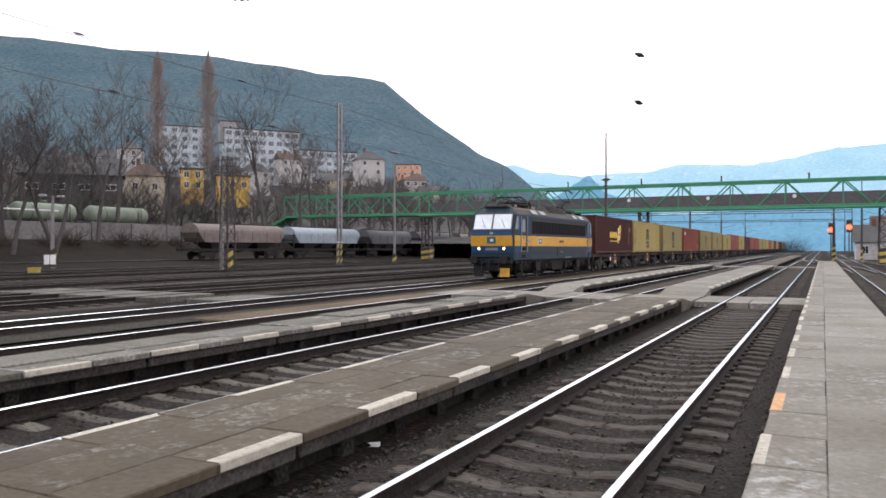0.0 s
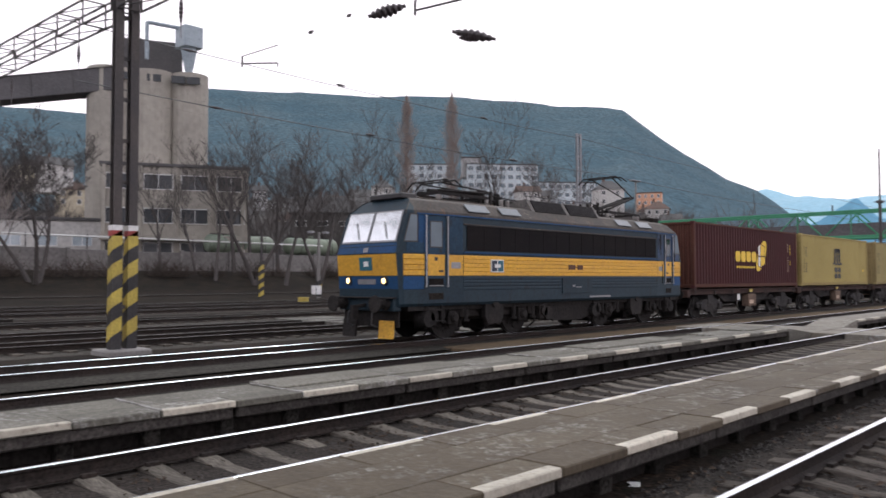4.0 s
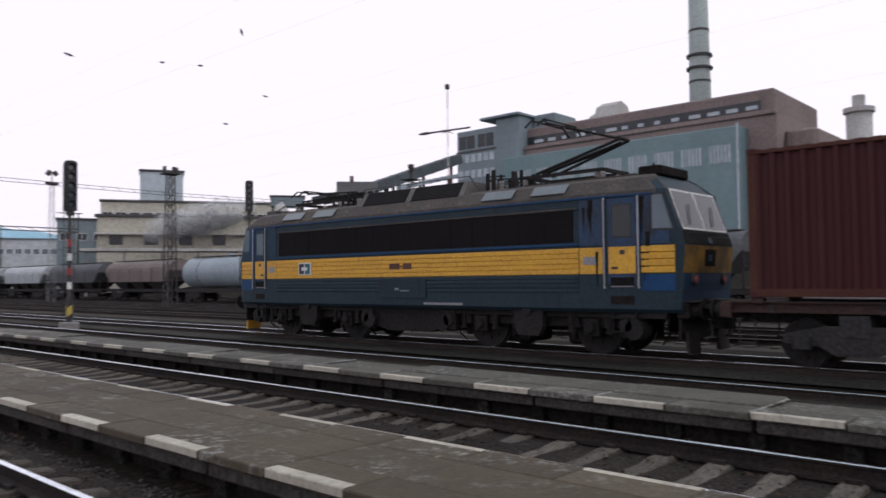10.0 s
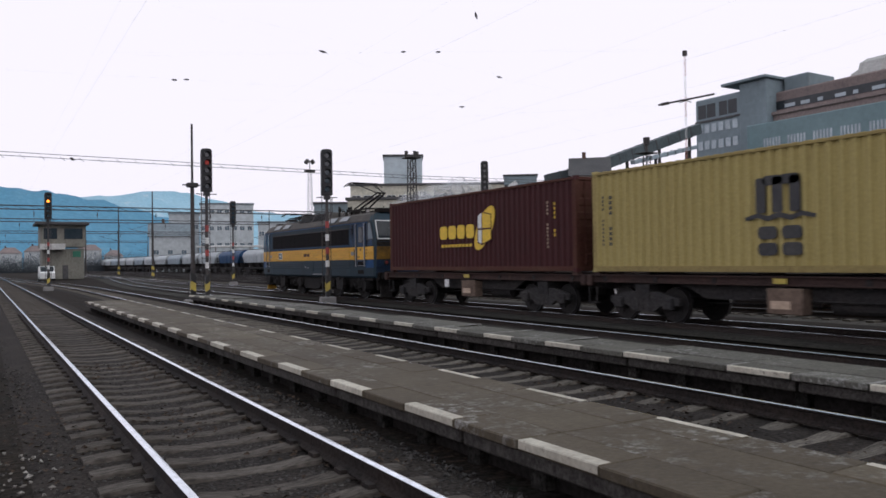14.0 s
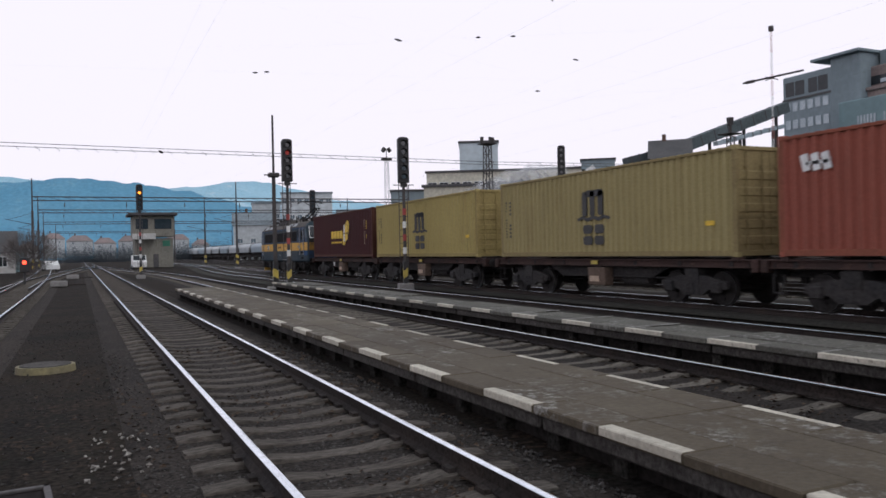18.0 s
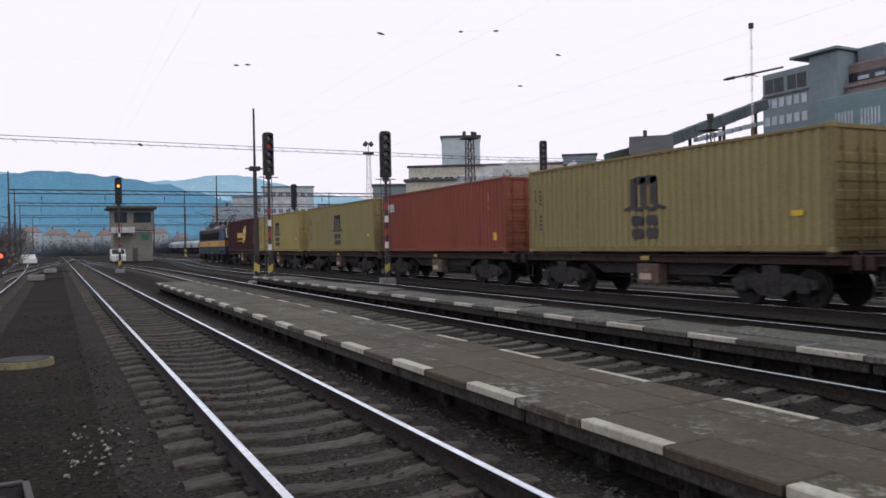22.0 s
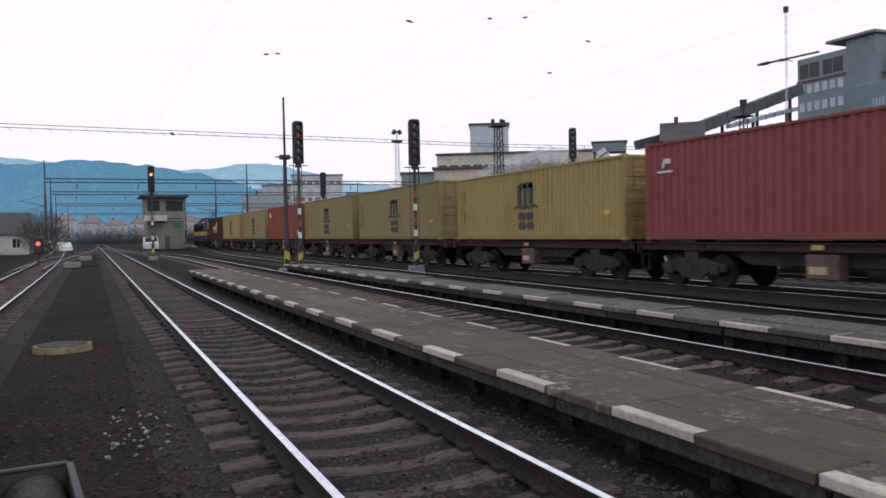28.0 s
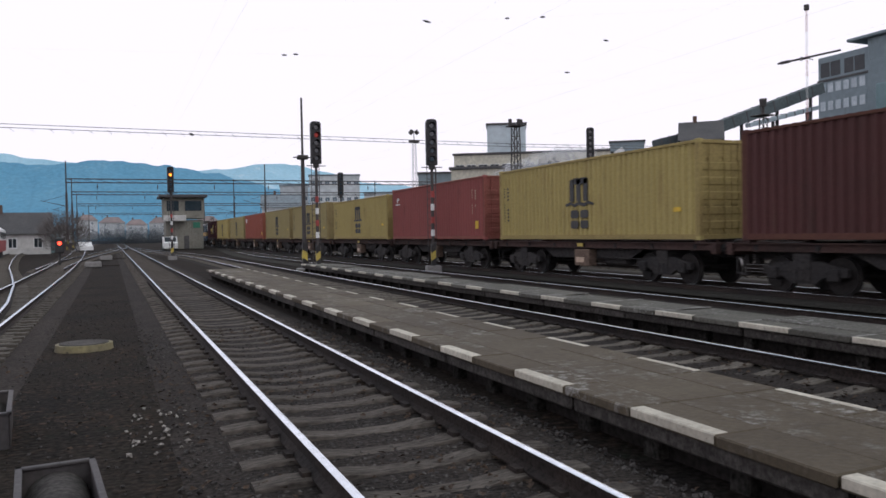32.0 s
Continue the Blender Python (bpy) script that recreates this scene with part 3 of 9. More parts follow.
stones("ballast_gravel", "coarse dark ballast stones around the main track", (-3.85, -0.35, -17, 16), 34000, 0.03, M_stone, -0.222, ((-1.47, -1.34), (-2.98, -2.83)), 0.7)
stones("ballast_gravel", "coarse dark ballast stones around the platform track", (-8.85, -5.5, -15, 15), 9000, 0.034, M_stone, -0.232, ((-6.55, -6.35), (-8.05, -7.85)))
stones("scattered_gravel", "scattered pebbles on the dark earth", (-0.6, 3.0, -26, -2), 2600, 0.022, M_stone, -0.235)
stones("pale_stones", "small heap of pale broken stones on the dark earth", (-0.75, -0.05, -9.2, -7.2), 55, 0.032, M_stone_pale, -0.225)


def litter(label, area, count, seed):
    """Curled dead leaves strewn in drifts over the ballast."""
    x0, x1, y0, y1 = area
    g = random.Random(seed)
    s = Shape()
    while len(s.v) < 4 * count:
        x, y = g.uniform(x0, x1), g.uniform(y0, y1)
        if noise.noise(Vector((x * 0.8, y * 0.5, seed))) + 0.35 * g.random() < 0.12:
            continue
        a, r, z = g.uniform(0, 6.283), g.uniform(0.02, 0.045), g.uniform(-0.19, -0.165)
        u, w = Vector((math.cos(a), math.sin(a), g.uniform(-0.4, 0.4))) * r, Vector((-math.sin(a), math.cos(a), g.uniform(-0.5, 0.5))) * r * 0.7
        c = Vector((x, y, z))
        s.add([c - u, c - w + Vector((0, 0, 0.012)), c + u, c + w + Vector((0, 0, 0.012))], [(0, 1, 2), (0, 2, 3)])
    tagged(part("leaf_litter", s, M_leaf), label, "leaves", kind="stuff")


M_leaf = mat("dead leaves", (0.070, 0.048, 0.034), (0.046, 0.033, 0.024), 0.9, big=3, fine=30, bump=0.1, vary=0.3, c3=(0.14, 0.115, 0.085), spec=0.15)
litter("brown dead leaves caught among the ballast of the main track", (-3.8, -0.45, -16, 16), 2600, 3)
litter("brown dead leaves between the sleepers of the platform track", (-8.8, -5.6, -14, 14), 2200, 5)
litter("brown dead leaves on the trodden earth", (-0.6, 1.6, -14, -3), 160, 7)

# ---- the train ----
M_blue = mat("faded blue paint", (0.009, 0.052, 0.145), (0.012, 0.055, 0.132), 0.55, spec=0.25, big=0.8, fine=14, bump=0.12, vary=0.08, c3=(0.014, 0.022, 0.040), streak=1)
M_navy = mat("grimy navy paint", (0.0115, 0.0260, 0.0391), (0.0156, 0.0322, 0.0443), 0.6, spec=0.3, big=0.6, fine=14, bump=0.15, vary=0.1, c3=(0.011, 0.011, 0.013), streak=1)
M_band = mat("weathered yellow paint", (0.65, 0.355, 0.030), (0.57, 0.305, 0.030), 0.5, big=0.7, fine=14, bump=0.1, vary=0.07, c3=(0.40, 0.19, 0.03), streak=1)
M_grille = mat("black intake mesh", (0.010, 0.009, 0.010), (0.014, 0.012, 0.012), 0.8, big=0.5, fine=60, bump=0.3, vary=0.2, spec=0.08)
M_roof = mat("dusty rust-stained roof", (0.064, 0.055, 0.047), (0.044, 0.039, 0.036), 0.8, big=0.9, fine=14, bump=0.2, vary=0.12, c3=(0.115, 0.060, 0.034), c4=(0.16, 0.13, 0.10))
M_sky_l = mat("frosted skylight", (0.19, 0.215, 0.23), (0.155, 0.175, 0.19), 0.35, big=2, fine=14, bump=0.05, vary=0.06)
M_run = mat("oily running gear", (0.015, 0.014, 0.0138), (0.024, 0.021, 0.0195), 0.75, 0.0, big=1.5, fine=14, bump=0.4, vary=0.2, spec=0.2)
M_tread = mat("bright wheel tread", (0.35, 0.34, 0.33), None, 0.35, 1.0, big=2, fine=20, bump=0.05, vary=0.1)
M_chrome = mat("handrail steel", (0.42, 0.43, 0.45), (0.32, 0.32, 0.33), 0.4, 0.6, big=2, fine=20, bump=0.05, vary=0.05)
M_lamp = mat("lit headlamp", (0.9, 0.8, 0.6), None, 0.2, bump=0, glow=((1.0, 0.62, 0.25), 2.5))
M_porc = mat("grey porcelain", (0.35, 0.33, 0.31), (0.25, 0.23, 0.22), 0.3, big=3, fine=20, bump=0.05, vary=0.08)
M_rust_n = mat("rust-brown lettering", (0.11, 0.040, 0.018), (0.06, 0.028, 0.016), 0.7, big=4, fine=20, bump=0.05, vary=0.1)
M_plough = mat("orange-yellow guard paint", (0.60, 0.34, 0.03), (0.45, 0.24, 0.03), 0.6, big=3, fine=20, bump=0.1, vary=0.1, c3=(0.10, 0.06, 0.03))
M_ink_b = mat("dark badge blue", (0.018, 0.028, 0.05), None, 0.5, bump=0, vary=0.04)
M_fade = mat("faded stained blue paint", (0.0131, 0.0354, 0.0618), (0.0164, 0.0458, 0.0824), 0.6, spec=0.25, big=1.2, fine=14, bump=0.12, vary=0.1, c3=(0.030, 0.028, 0.028), streak=1)
M_badge = mat("teal badge", (0.02, 0.13, 0.18), None, 0.5, bump=0, vary=0.04)
M_sooty = mat("sooty blue paint", (0.012, 0.020, 0.034), (0.012, 0.045, 0.11), 0.6, big=1.6, fine=14, bump=0.15, vary=0.12, c3=(0.016, 0.012, 0.010), streak=1)
M_sooty_y = mat("sooty yellow paint", (0.30, 0.16, 0.02), (0.06, 0.04, 0.018), 0.6, big=1.6, fine=14, bump=0.12, vary=0.1, c3=(0.025, 0.02, 0.016), streak=1)
M_housing = mat("dusty grey housing paint", (0.15, 0.14, 0.13), (0.11, 0.10, 0.092), 0.75, big=1.2, fine=14, bump=0.15, vary=0.1, c3=(0.09, 0.06, 0.045))
M_windscreen = mat("mirror-filmed windscreen glass", (0.66, 0.70, 0.72), (0.56, 0.60, 0.62), 0.08, 0.85, bump=0, vary=0.03, spec=0.6, big=1.2)
# soot black, also used to paint the shade of the step recesses
M_soot_shade = mat("soot", (0.012, 0.011, 0.011), (0.020, 0.017, 0.015), 0.9, big=1.2, fine=14, bump=0.2, vary=0.2, c3=(0.03, 0.022, 0.016), spec=0.1)
# wagon gear black, lifted by haze put into the base colour
M_gear_haze = mat("haze-lifted wagon gear", (0.030, 0.029, 0.0295), (0.042, 0.038, 0.036), 0.8, big=1.5, fine=14, bump=0.4, vary=0.2, spec=0.15)
M_frame_w = mat("rusty wagon frame paint", (0.062, 0.036, 0.031), (0.040, 0.027, 0.024), 0.8, spec=0.2, big=0.8, fine=14, bump=0.25, vary=0.14, c3=(0.105, 0.062, 0.046))
M_gearbox = mat("dusty tan brake box paint", (0.155, 0.112, 0.085), (0.105, 0.075, 0.058), 0.8, spec=0.2, big=1.5, fine=14, bump=0.2, vary=0.12, c3=(0.06, 0.04, 0.032))


def wheelset(parent, y, r, wide=0.72, spokes=False):
    """An axle with two wheels, built about its own middle so that it can turn."""
    axle = part("wheelset", Shape().cyl((-1.0, 0, 0), (1.0, 0, 0), 0.09, n=10), M_run, parent, at=pose(0, y, r))
    for side in (-1, 1):
        x = side * wide
        s = Shape().cyl((x - side * 0.03, 0, 0), (x + side * 0.0, 0, 0), r + 0.03, n=28).cyl((x, 0, 0), (x + side * 0.11, 0, 0), r, r - 0.006, n=28)
        s.cyl((x + side * 0.11, 0, 0), (x + side * 0.15, 0, 0), 0.16, 0.14, n=14)
        for k in range(4 if not spokes else 8):
            a = 2 * math.pi * k / (4 if not spokes else 8)
            c = Vector((x + side * 0.115, 0.56 * r * math.cos(a), 0.56 * r * math.sin(a)))
            s.cyl(c, c + Vector((side * 0.02, 0, 0)), 0.16 * r, n=8)
        w = part("wheel", s, M_run, axle)
        part("tread", Shape().cyl((x + side * 0.02, 0, 0), (x + side * 0.1, 0, 0), r + 0.003, r - 0.003, n=28, caps=False), M_tread, axle)
    return axle


def buffers(parent, y, f):
    """Two buffers at the end y that looks along f."""
    for x in (-0.875, 0.875):
        b = part("buffer", Shape().cyl((x, y, 1.06), (x, y + f * 0.42, 1.06), 0.11, n=12).cyl((x, y - f * 0.02, 1.06), (x, y + f * 0.16, 1.06), 0.16, n=12), M_run, parent)
        part("buffer_plate", Shape().cyl((x, y + f * 0.42, 1.06), (x, y + f * 0.46, 1.06), 0.24, 0.22, n=18), M_run, b)
    part("coupling", Shape().cyl((0, y, 1.02), (0, y + f * 0.35, 0.98), 0.05, n=8).box(-0.06, 0.06, min(y + f * 0.3, y + f * 0.5), max(y + f * 0.3, y + f * 0.5), 0.62, 1.02), M_run, parent, "screw coupling")


SIDE = [(1.40, 0.98), (1.47, 1.06), (1.47, 3.52), (1.44, 3.60), (1.16, 3.88), (0.92, 3.97), (0.45, 4.02)]


def nose(z):
    """How far the cab front stands out at the height z."""
    for (a, p), (b, q) in zip(NOSE, NOSE[1:]):
        if z <= b:
            return p + (q - p) * (z - a) / (b - a)
    return NOSE[-1][1]


NOSE = [(0.9, 7.74), (1.80, 7.80), (2.42, 7.86), (2.62, 7.80), (3.62, 7.44), (3.66, 7.49), (3.92, 7.10), (4.1, 6.9)]


def locomotive():
    root = thing("electric_locomotive", "blue electric locomotive with yellow band and rust-stained roof, hauling containers", "locomotive")
    # body shell
    prof = [(-x, z) for x, z in SIDE] + [(x, z) for x, z in reversed(SIDE)]
    zs = [1.06, 1.80, 2.42, 2.62, 3.52]
    ring = [(-1.40, 0.98)] + [(-1.47, z) for z in zs] + [(-1.44, 3.60), (-1.16, 3.88), (-0.92, 3.97), (-0.45, 4.02), (0.45, 4.02), (0.92, 3.97), (1.16, 3.88), (1.44, 3.60)] + [(1.47, z) for z in reversed(zs)] + [(1.40, 0.98)]
    s = Shape()
    rows = []
    for f, ins in ((-1, 0.0), (-1, 0.14), (-1, 0.8), (-1, 2.2), (1, 2.2), (1, 0.8), (1, 0.14), (1, 0.0)):
        rows.append([(x * (0.965 if ins == 0 else 1.0), f * (nose(z) - ins), z) for x, z in ring])
    n = len(ring)
    s.add([p for r in rows for p in r], [(i * n + k, (i + 1) * n + k, (i + 1) * n + (k + 1) % n, i * n + (k + 1) % n) for i in range(7) for k in range(n)])
    m = n // 2
    for base, flip in ((0, False), (7 * n, True)):
        for k in range(m - 1):
            q = (base + k, base + k + 1, base + n - 2 - k, base + n - 1 - k)
            s.f.append(q[::-1] if flip else q)
    body = part("body", s, M_navy, root, "grimy navy body shell")
    # roof skin
    top = [(-1.475, 3.50), (-1.46, 3.60), (-1.18, 3.90), (-0.93, 3.99), (-0.45, 4.04), (0.45, 4.04), (0.93, 3.99), (1.18, 3.90), (1.46, 3.60), (1.475, 3.50)]
    s = Shape()
    rows = [[(x * (0.93 if e == 0 else 1), f * (nose(z) + 0.03 - 0.25 * e), z) for x, z in top] for f, e in ((-1, 0), (-1, 1), (-1, 8), (1, 8), (1, 1), (1, 0))]
    n = len(top)
    s.add([p for r in rows for p in r], [(i * n + k, (i + 1) * n + k, (i + 1) * n + k + 1, i * n + k + 1) for i in range(5) for k in range(n - 1)])
    roof = part("roof", s, M_roof, root, "dusty rust-stained roof")
    gut = Shape()
    for y0, y1 in ((-7.2, -5.6), (-5.6, 5.6), (5.6, 7.2)):
        gut.box(-1.50, -1.47, y0, y1, 3.49, 3.53).box(1.47, 1.50, y0, y1, 3.49, 3.53)
    part("gutter", gut, M_blue, root)
    part("roof_visor", Shape().cbox(-0.75, 0.75, -7.15, -6.6, 3.98, 4.14, 0.03), M_black, root, "black roof lamp box")
    part("roof_visor", Shape().cbox(-0.75, 0.75, 6.6, 7.12, 3.98, 4.2, 0.03), M_soot_shade, root, "soot-black roof lamp box")
    for sx in (-1, 1):
        x = sx * 1.47
        o = sx * 0.012

        def panel(name, y0, y1, z0, z1, material, label="", thick=0.012, parent=root):
            return part(name, Shape().cbox(min(x, x + sx * thick), max(x, x + sx * thick), y0, y1, z0, z1, 0.004), material, parent, label)

        # yellow band, ribbed between the cabs
        for y0, y1 in ((-5.58, 5.58),):
            for k in range(5):
                z0 = 1.815 + k * 0.118
                part("band_rib", Shape().prism([(x, z0), (x + sx * 0.016, z0 + 0.016), (x + sx * 0.016, z0 + 0.102), (x, z0 + 0.116)][:: sx], y0, y1, "y"), M_band, root, "weathered yellow rib")
            for k in range(4):
                z0 = 1.40 + k * 0.10
                part("lower_rib", Shape().prism([(x, z0), (x + sx * 0.012, z0 + 0.02), (x + sx * 0.012, z0 + 0.078), (x, z0 + 0.098)][:: sx], y0, y1, "y"), M_navy, root)
            panel("intake_grille", -5.45, 5.45, 2.54, 3.26, M_grille, "black intake mesh panel", 0.01)
            for k in range(16):
                panel("grille_bar", -5.45 + k * 10.9 / 15 - 0.012, -5.45 + k * 10.9 / 15 + 0.012, 2.54, 3.26, M_grille, "", 0.018)
            panel("trim_strip", -5.58, 5.58, 3.27, 3.31, M_roof, "rusty trim above the mesh", 0.03)
            panel("trim_strip", -5.58, 5.58, 2.46, 2.51, M_blue, "", 0.028)
        for f in (-1, 1):
            def yy(a, b):
                return (min(f * a, f * b), max(f * a, f * b))
            # cab flank
            for k in range(4):
                z0 = 1.82 + k * 0.147
                part("band_rib", Shape().prism([(x, z0), (x + sx * 0.026, z0 + 0.02), (x + sx * 0.026, z0 + 0.12), (x, z0 + 0.145)][:: sx], *yy(6.98, 7.66), "y"), M_band, root, "weathered yellow rib")
            panel("yellow_band", *yy(5.6, 6.1), 1.82, 2.40, M_band, "smooth yellow panel", 0.01)
            panel("blue_panel", *yy(6.98, 7.66), 1.45, 1.80, M_blue, "brighter blue cab flank", 0.012)
            panel("blue_panel", *yy(6.98, 7.55), 2.44, 2.72, M_fade if f < 0 else M_sooty, "faded blue cab flank", 0.012)
            panel("blue_panel", *yy(6.98, 7.16), 2.72, 3.48, M_blue if f < 0 else M_sooty, "", 0.012)
            panel("blue_panel", *yy(5.6, 6.1), 2.44, 3.48, M_fade if f < 0 else M_sooty, "faded stained blue panel", 0.010)
            # cab door in its recess
            door = panel("cab_door", *yy(6.22, 6.88), 1.60, 3.46, M_fade if f < 0 else M_sooty, "grimy cab door with a window", 0.006)
            panel("blue_panel", *yy(6.90, 6.97), 2.44, 3.48, M_blue, "", 0.009)
            panel("door_band", *yy(6.24, 6.86), 1.82, 2.40, M_band, "", 0.012, door)
            panel("window_seal", *yy(6.32, 6.78), 2.59, 3.33, M_black, "", 0.011, door)
            panel("door_window", *yy(6.35, 6.75), 2.62, 3.30, M_glass_m if f < 0 else M_glass, "", 0.014, door)
            panel("door_handle", *yy(6.32, 6.46), 1.92, 1.97, M_black, "", 0.05, door)
            panel("door_badge", *yy(6.50, 6.62), 2.23, 2.33, M_black, "", 0.018, door)
            for yr in (6.16, 6.94):
                part("handrail", Shape().cyl((x + sx * 0.06, f * yr, 1.5), (x + sx * 0.06, f * yr, 3.48), 0.017, n=8).cyl((x, f * yr, 1.52), (x + sx * 0.06, f * yr, 1.52), 0.014, n=6).cyl((x, f * yr, 3.46), (x + sx * 0.06, f * yr, 3.46), 0.014, n=6), M_chrome, root, "steel handrail")
            # flat dark panels paint the shade of the step recesses
            panel("step_recess", *yy(6.28, 6.82), 1.56, 1.74, M_soot_shade, "dark step recess", 0.013)
            panel("step_plate", *yy(6.30, 6.80), 1.53, 1.555, M_grey, "", 0.03)
            panel("step_recess", *yy(6.28, 6.82), 1.16, 1.34, M_soot_shade, "dark step recess", 0.008)
            part("window_seal", Shape().prism([(f * 7.17, 2.73), (f * 7.655, 2.73), (f * 7.42, 3.50), (f * 7.17, 3.50)][:: f * sx], *sorted((x, x + sx * 0.009)), "x"), M_black, root)
            win = part("side_window", Shape().prism([(f * 7.20, 2.76), (f * 7.61, 2.76), (f * 7.40, 3.47), (f * 7.20, 3.47)][:: f * sx], *sorted((x, x + sx * 0.012)), "x"), M_glass_m, root, "cab side window")
            panel("number_bar", *yy(5.68, 6.0), 2.02, 2.20, M_grey, "grey data plate", 0.014)
            if f > 0:
                rs = random.Random(3)
                for k in range(14):
                    ya, top = rs.choice((5.62, 5.70, 5.84, 5.96, 7.02, 7.10)) + rs.uniform(-0.03, 0.03), rs.choice((3.46, 3.3, 2.7, 2.38, 2.3))
                    w_, low = rs.uniform(0.02, 0.055), top - rs.uniform(0.25, 0.8)
                    part("soot_stain", Shape().prism([(ya - w_, top), (ya + w_, top), (ya + 0.4 * w_, (top + low) / 2), (ya, low), (ya - 0.6 * w_, (top + low) / 2)][::-sx], *sorted((x, x + sx * (0.0162 + 0.0001 * k))), "x"), M_soot_shade, root, "streak of soot")
            part("step_ladder", Shape().box(x - 0.12, x, *yy(6.3, 6.8), 0.55, 0.58).box(x - 0.12, x, *yy(6.3, 6.8), 0.85, 0.88).box(x - 0.1, x - 0.04, *yy(6.28, 6.31), 0.5, 1.0).box(x - 0.1, x - 0.04, *yy(6.79, 6.82), 0.5, 1.0), M_run, root)
        for y0 in (-5.36, -3.86, 2.82, 4.32):
            mm = Matrix.Translation((sx * 1.345, y0 + 0.47, 3.775)) @ Matrix.Rotation(sx * radians(47), 4, "Y")
            part("skylight", Shape().cbox(-0.155, 0.155, -0.47, 0.47, -0.012, 0.02, 0.008, mm), M_sky_l, root, "frosted roof skylight")
        # badges and plates
        b = panel("badge", -4.46, -3.86, 1.92, 2.30, M_paint_w, "white badge with dark block shapes", 0.042)
        for y0, y1, m_ in ((-4.43, -4.18, M_ink_b), (-4.14, -3.89, M_badge)):
            panel("badge_block", y0, y1, 1.95, 2.27, m_, "dark block of the badge", 0.046, b)
        panel("badge_bar", -4.30, -4.02, 2.06, 2.16, M_paint_w, "", 0.050, b)
        for y0, y1 in ((-0.42, -0.04), (0.10, 0.42)):
            panel("number_bar", y0, y1, 2.03, 2.19, M_rust_n, "rusty number bar", 0.026)
        panel("number_bar", -0.04, 0.10, 2.09, 2.13, M_rust_n, "", 0.026)
        panel("hatch", -0.8, 0.95, 1.25, 1.76, M_navy, "flush access hatch", 0.03)
        panel("data_bar", -0.22, -0.06, 1.46, 1.52, M_grey, "", 0.034)
        panel("data_bar", -0.02, 0.34, 1.43, 1.46, M_grey, "", 0.034)
        panel("data_bar", 0.85, 2.2, 1.08, 1.14, M_grey, "", 0.006)
    # end faces
    for f in (-1, 1):
        def face(name, pts, material, label="", proud=0.014, parent=root):
            """A flat piece on the cab front, given by (x, z) corners."""
            vs = [(x, f * (nose(z) + proud), z) for x, z in pts] + [(x, f * (nose(z) - 0.02), z) for x, z in pts]
            k = len(pts)
            fs = [tuple(range(k)), tuple(range(2 * k - 1, k - 1, -1))] + [(i, k + i, k + (i + 1) % k, (i + 1) % k) for i in range(k)]
            return part(name, Shape().add(vs, fs), material, parent, label)

        face("nose_band", [(-1.41, 1.82), (1.41, 1.82), (1.41, 2.40), (-1.41, 2.40)], M_band if f < 0 else M_sooty_y, "yellow nose panel" if f < 0 else "soot-covered yellow nose panel")
        face("nose_blue", [(-1.41, 1.46), (1.41, 1.46), (1.41, 1.80), (-1.41, 1.80)], M_blue if f < 0 else M_sooty, "blue lower nose")
        face("nose_skirt", [(-1.38, 1.20), (1.38, 1.20), (1.38, 1.445), (-1.38, 1.445)], M_navy if f < 0 else M_sooty, "grimy lower edge of the nose")
        face("nose_blue", [(-1.40, 2.43), (1.40, 2.43), (1.39, 2.61), (-1.39, 2.61)], M_blue if f < 0 else M_soot_shade)
        face("nose_blue", [(-1.36, 2.63), (1.36, 2.63), (1.34, 2.70), (-1.34, 2.70)], M_blue if f < 0 else M_soot_shade)
        face("window_surround", [(-1.34, 2.715), (1.34, 2.715), (1.28, 3.615), (-1.28, 3.615)], M_navy if f < 0 else M_soot_shade, "dark windscreen surround", 0.01)
        for a, b in ((-1.27, -0.05), (0.05, 1.27)):
            face("windscreen_frame", [(a - 0.03, 2.73), (b + 0.03, 2.73), (b * 0.965 + 0.03, 3.605), (a * 0.965 - 0.03, 3.605)], M_grey if f < 0 else M_paint_w, "pale metal windscreen frame", 0.018)
            g = face("windscreen", [(a + 0.02, 2.775), (b - 0.02, 2.775), (b * 0.965 - 0.02, 3.57), (a * 0.965 + 0.02, 3.57)], M_windscreen if f < 0 else M_glass, "bright mirror-filmed windscreen pane" if f < 0 else "dark windscreen pane", 0.024)
            c = (a + b) / 2
            part("wiper", Shape().cyl((c + 0.2, f * (nose(2.84) + 0.05), 2.84), (c - 0.1, f * (nose(3.3) + 0.05), 3.3), 0.012, n=5), M_black, g)
        bdg = face("badge", [(-0.30, 1.96), (0.30, 1.96), (0.30, 2.32), (-0.30, 2.32)], M_badge if f < 0 else M_soot_shade, "teal badge" if f < 0 else "sooted badge", 0.03)
        face("badge_bar", [(-0.08, 2.07), (0.14, 2.07), (0.14, 2.21), (-0.08, 2.21)], M_paint_w if f < 0 else M_sooty, "", 0.036, bdg)
        face("number_bar", [(-0.42, 1.58), (0.42, 1.58), (0.42, 1.72), (-0.42, 1.72)], M_grey if f < 0 else M_sooty, "grey number bar", 0.03)
        face("number_bar", [(-0.11, 2.46), (0.11, 2.46), (0.11, 2.59), (-0.11, 2.59)], M_grey if f < 0 else M_sooty, "small grey plate", 0.03)
        for x in (-0.86, 0.86):
            y = f * (nose(1.68) + 0.01)
            hl = part("headlight", Shape().cyl((x, y, 1.68), (x, y + f * 0.06, 1.68), 0.135, 0.125, n=20), M_black, root)
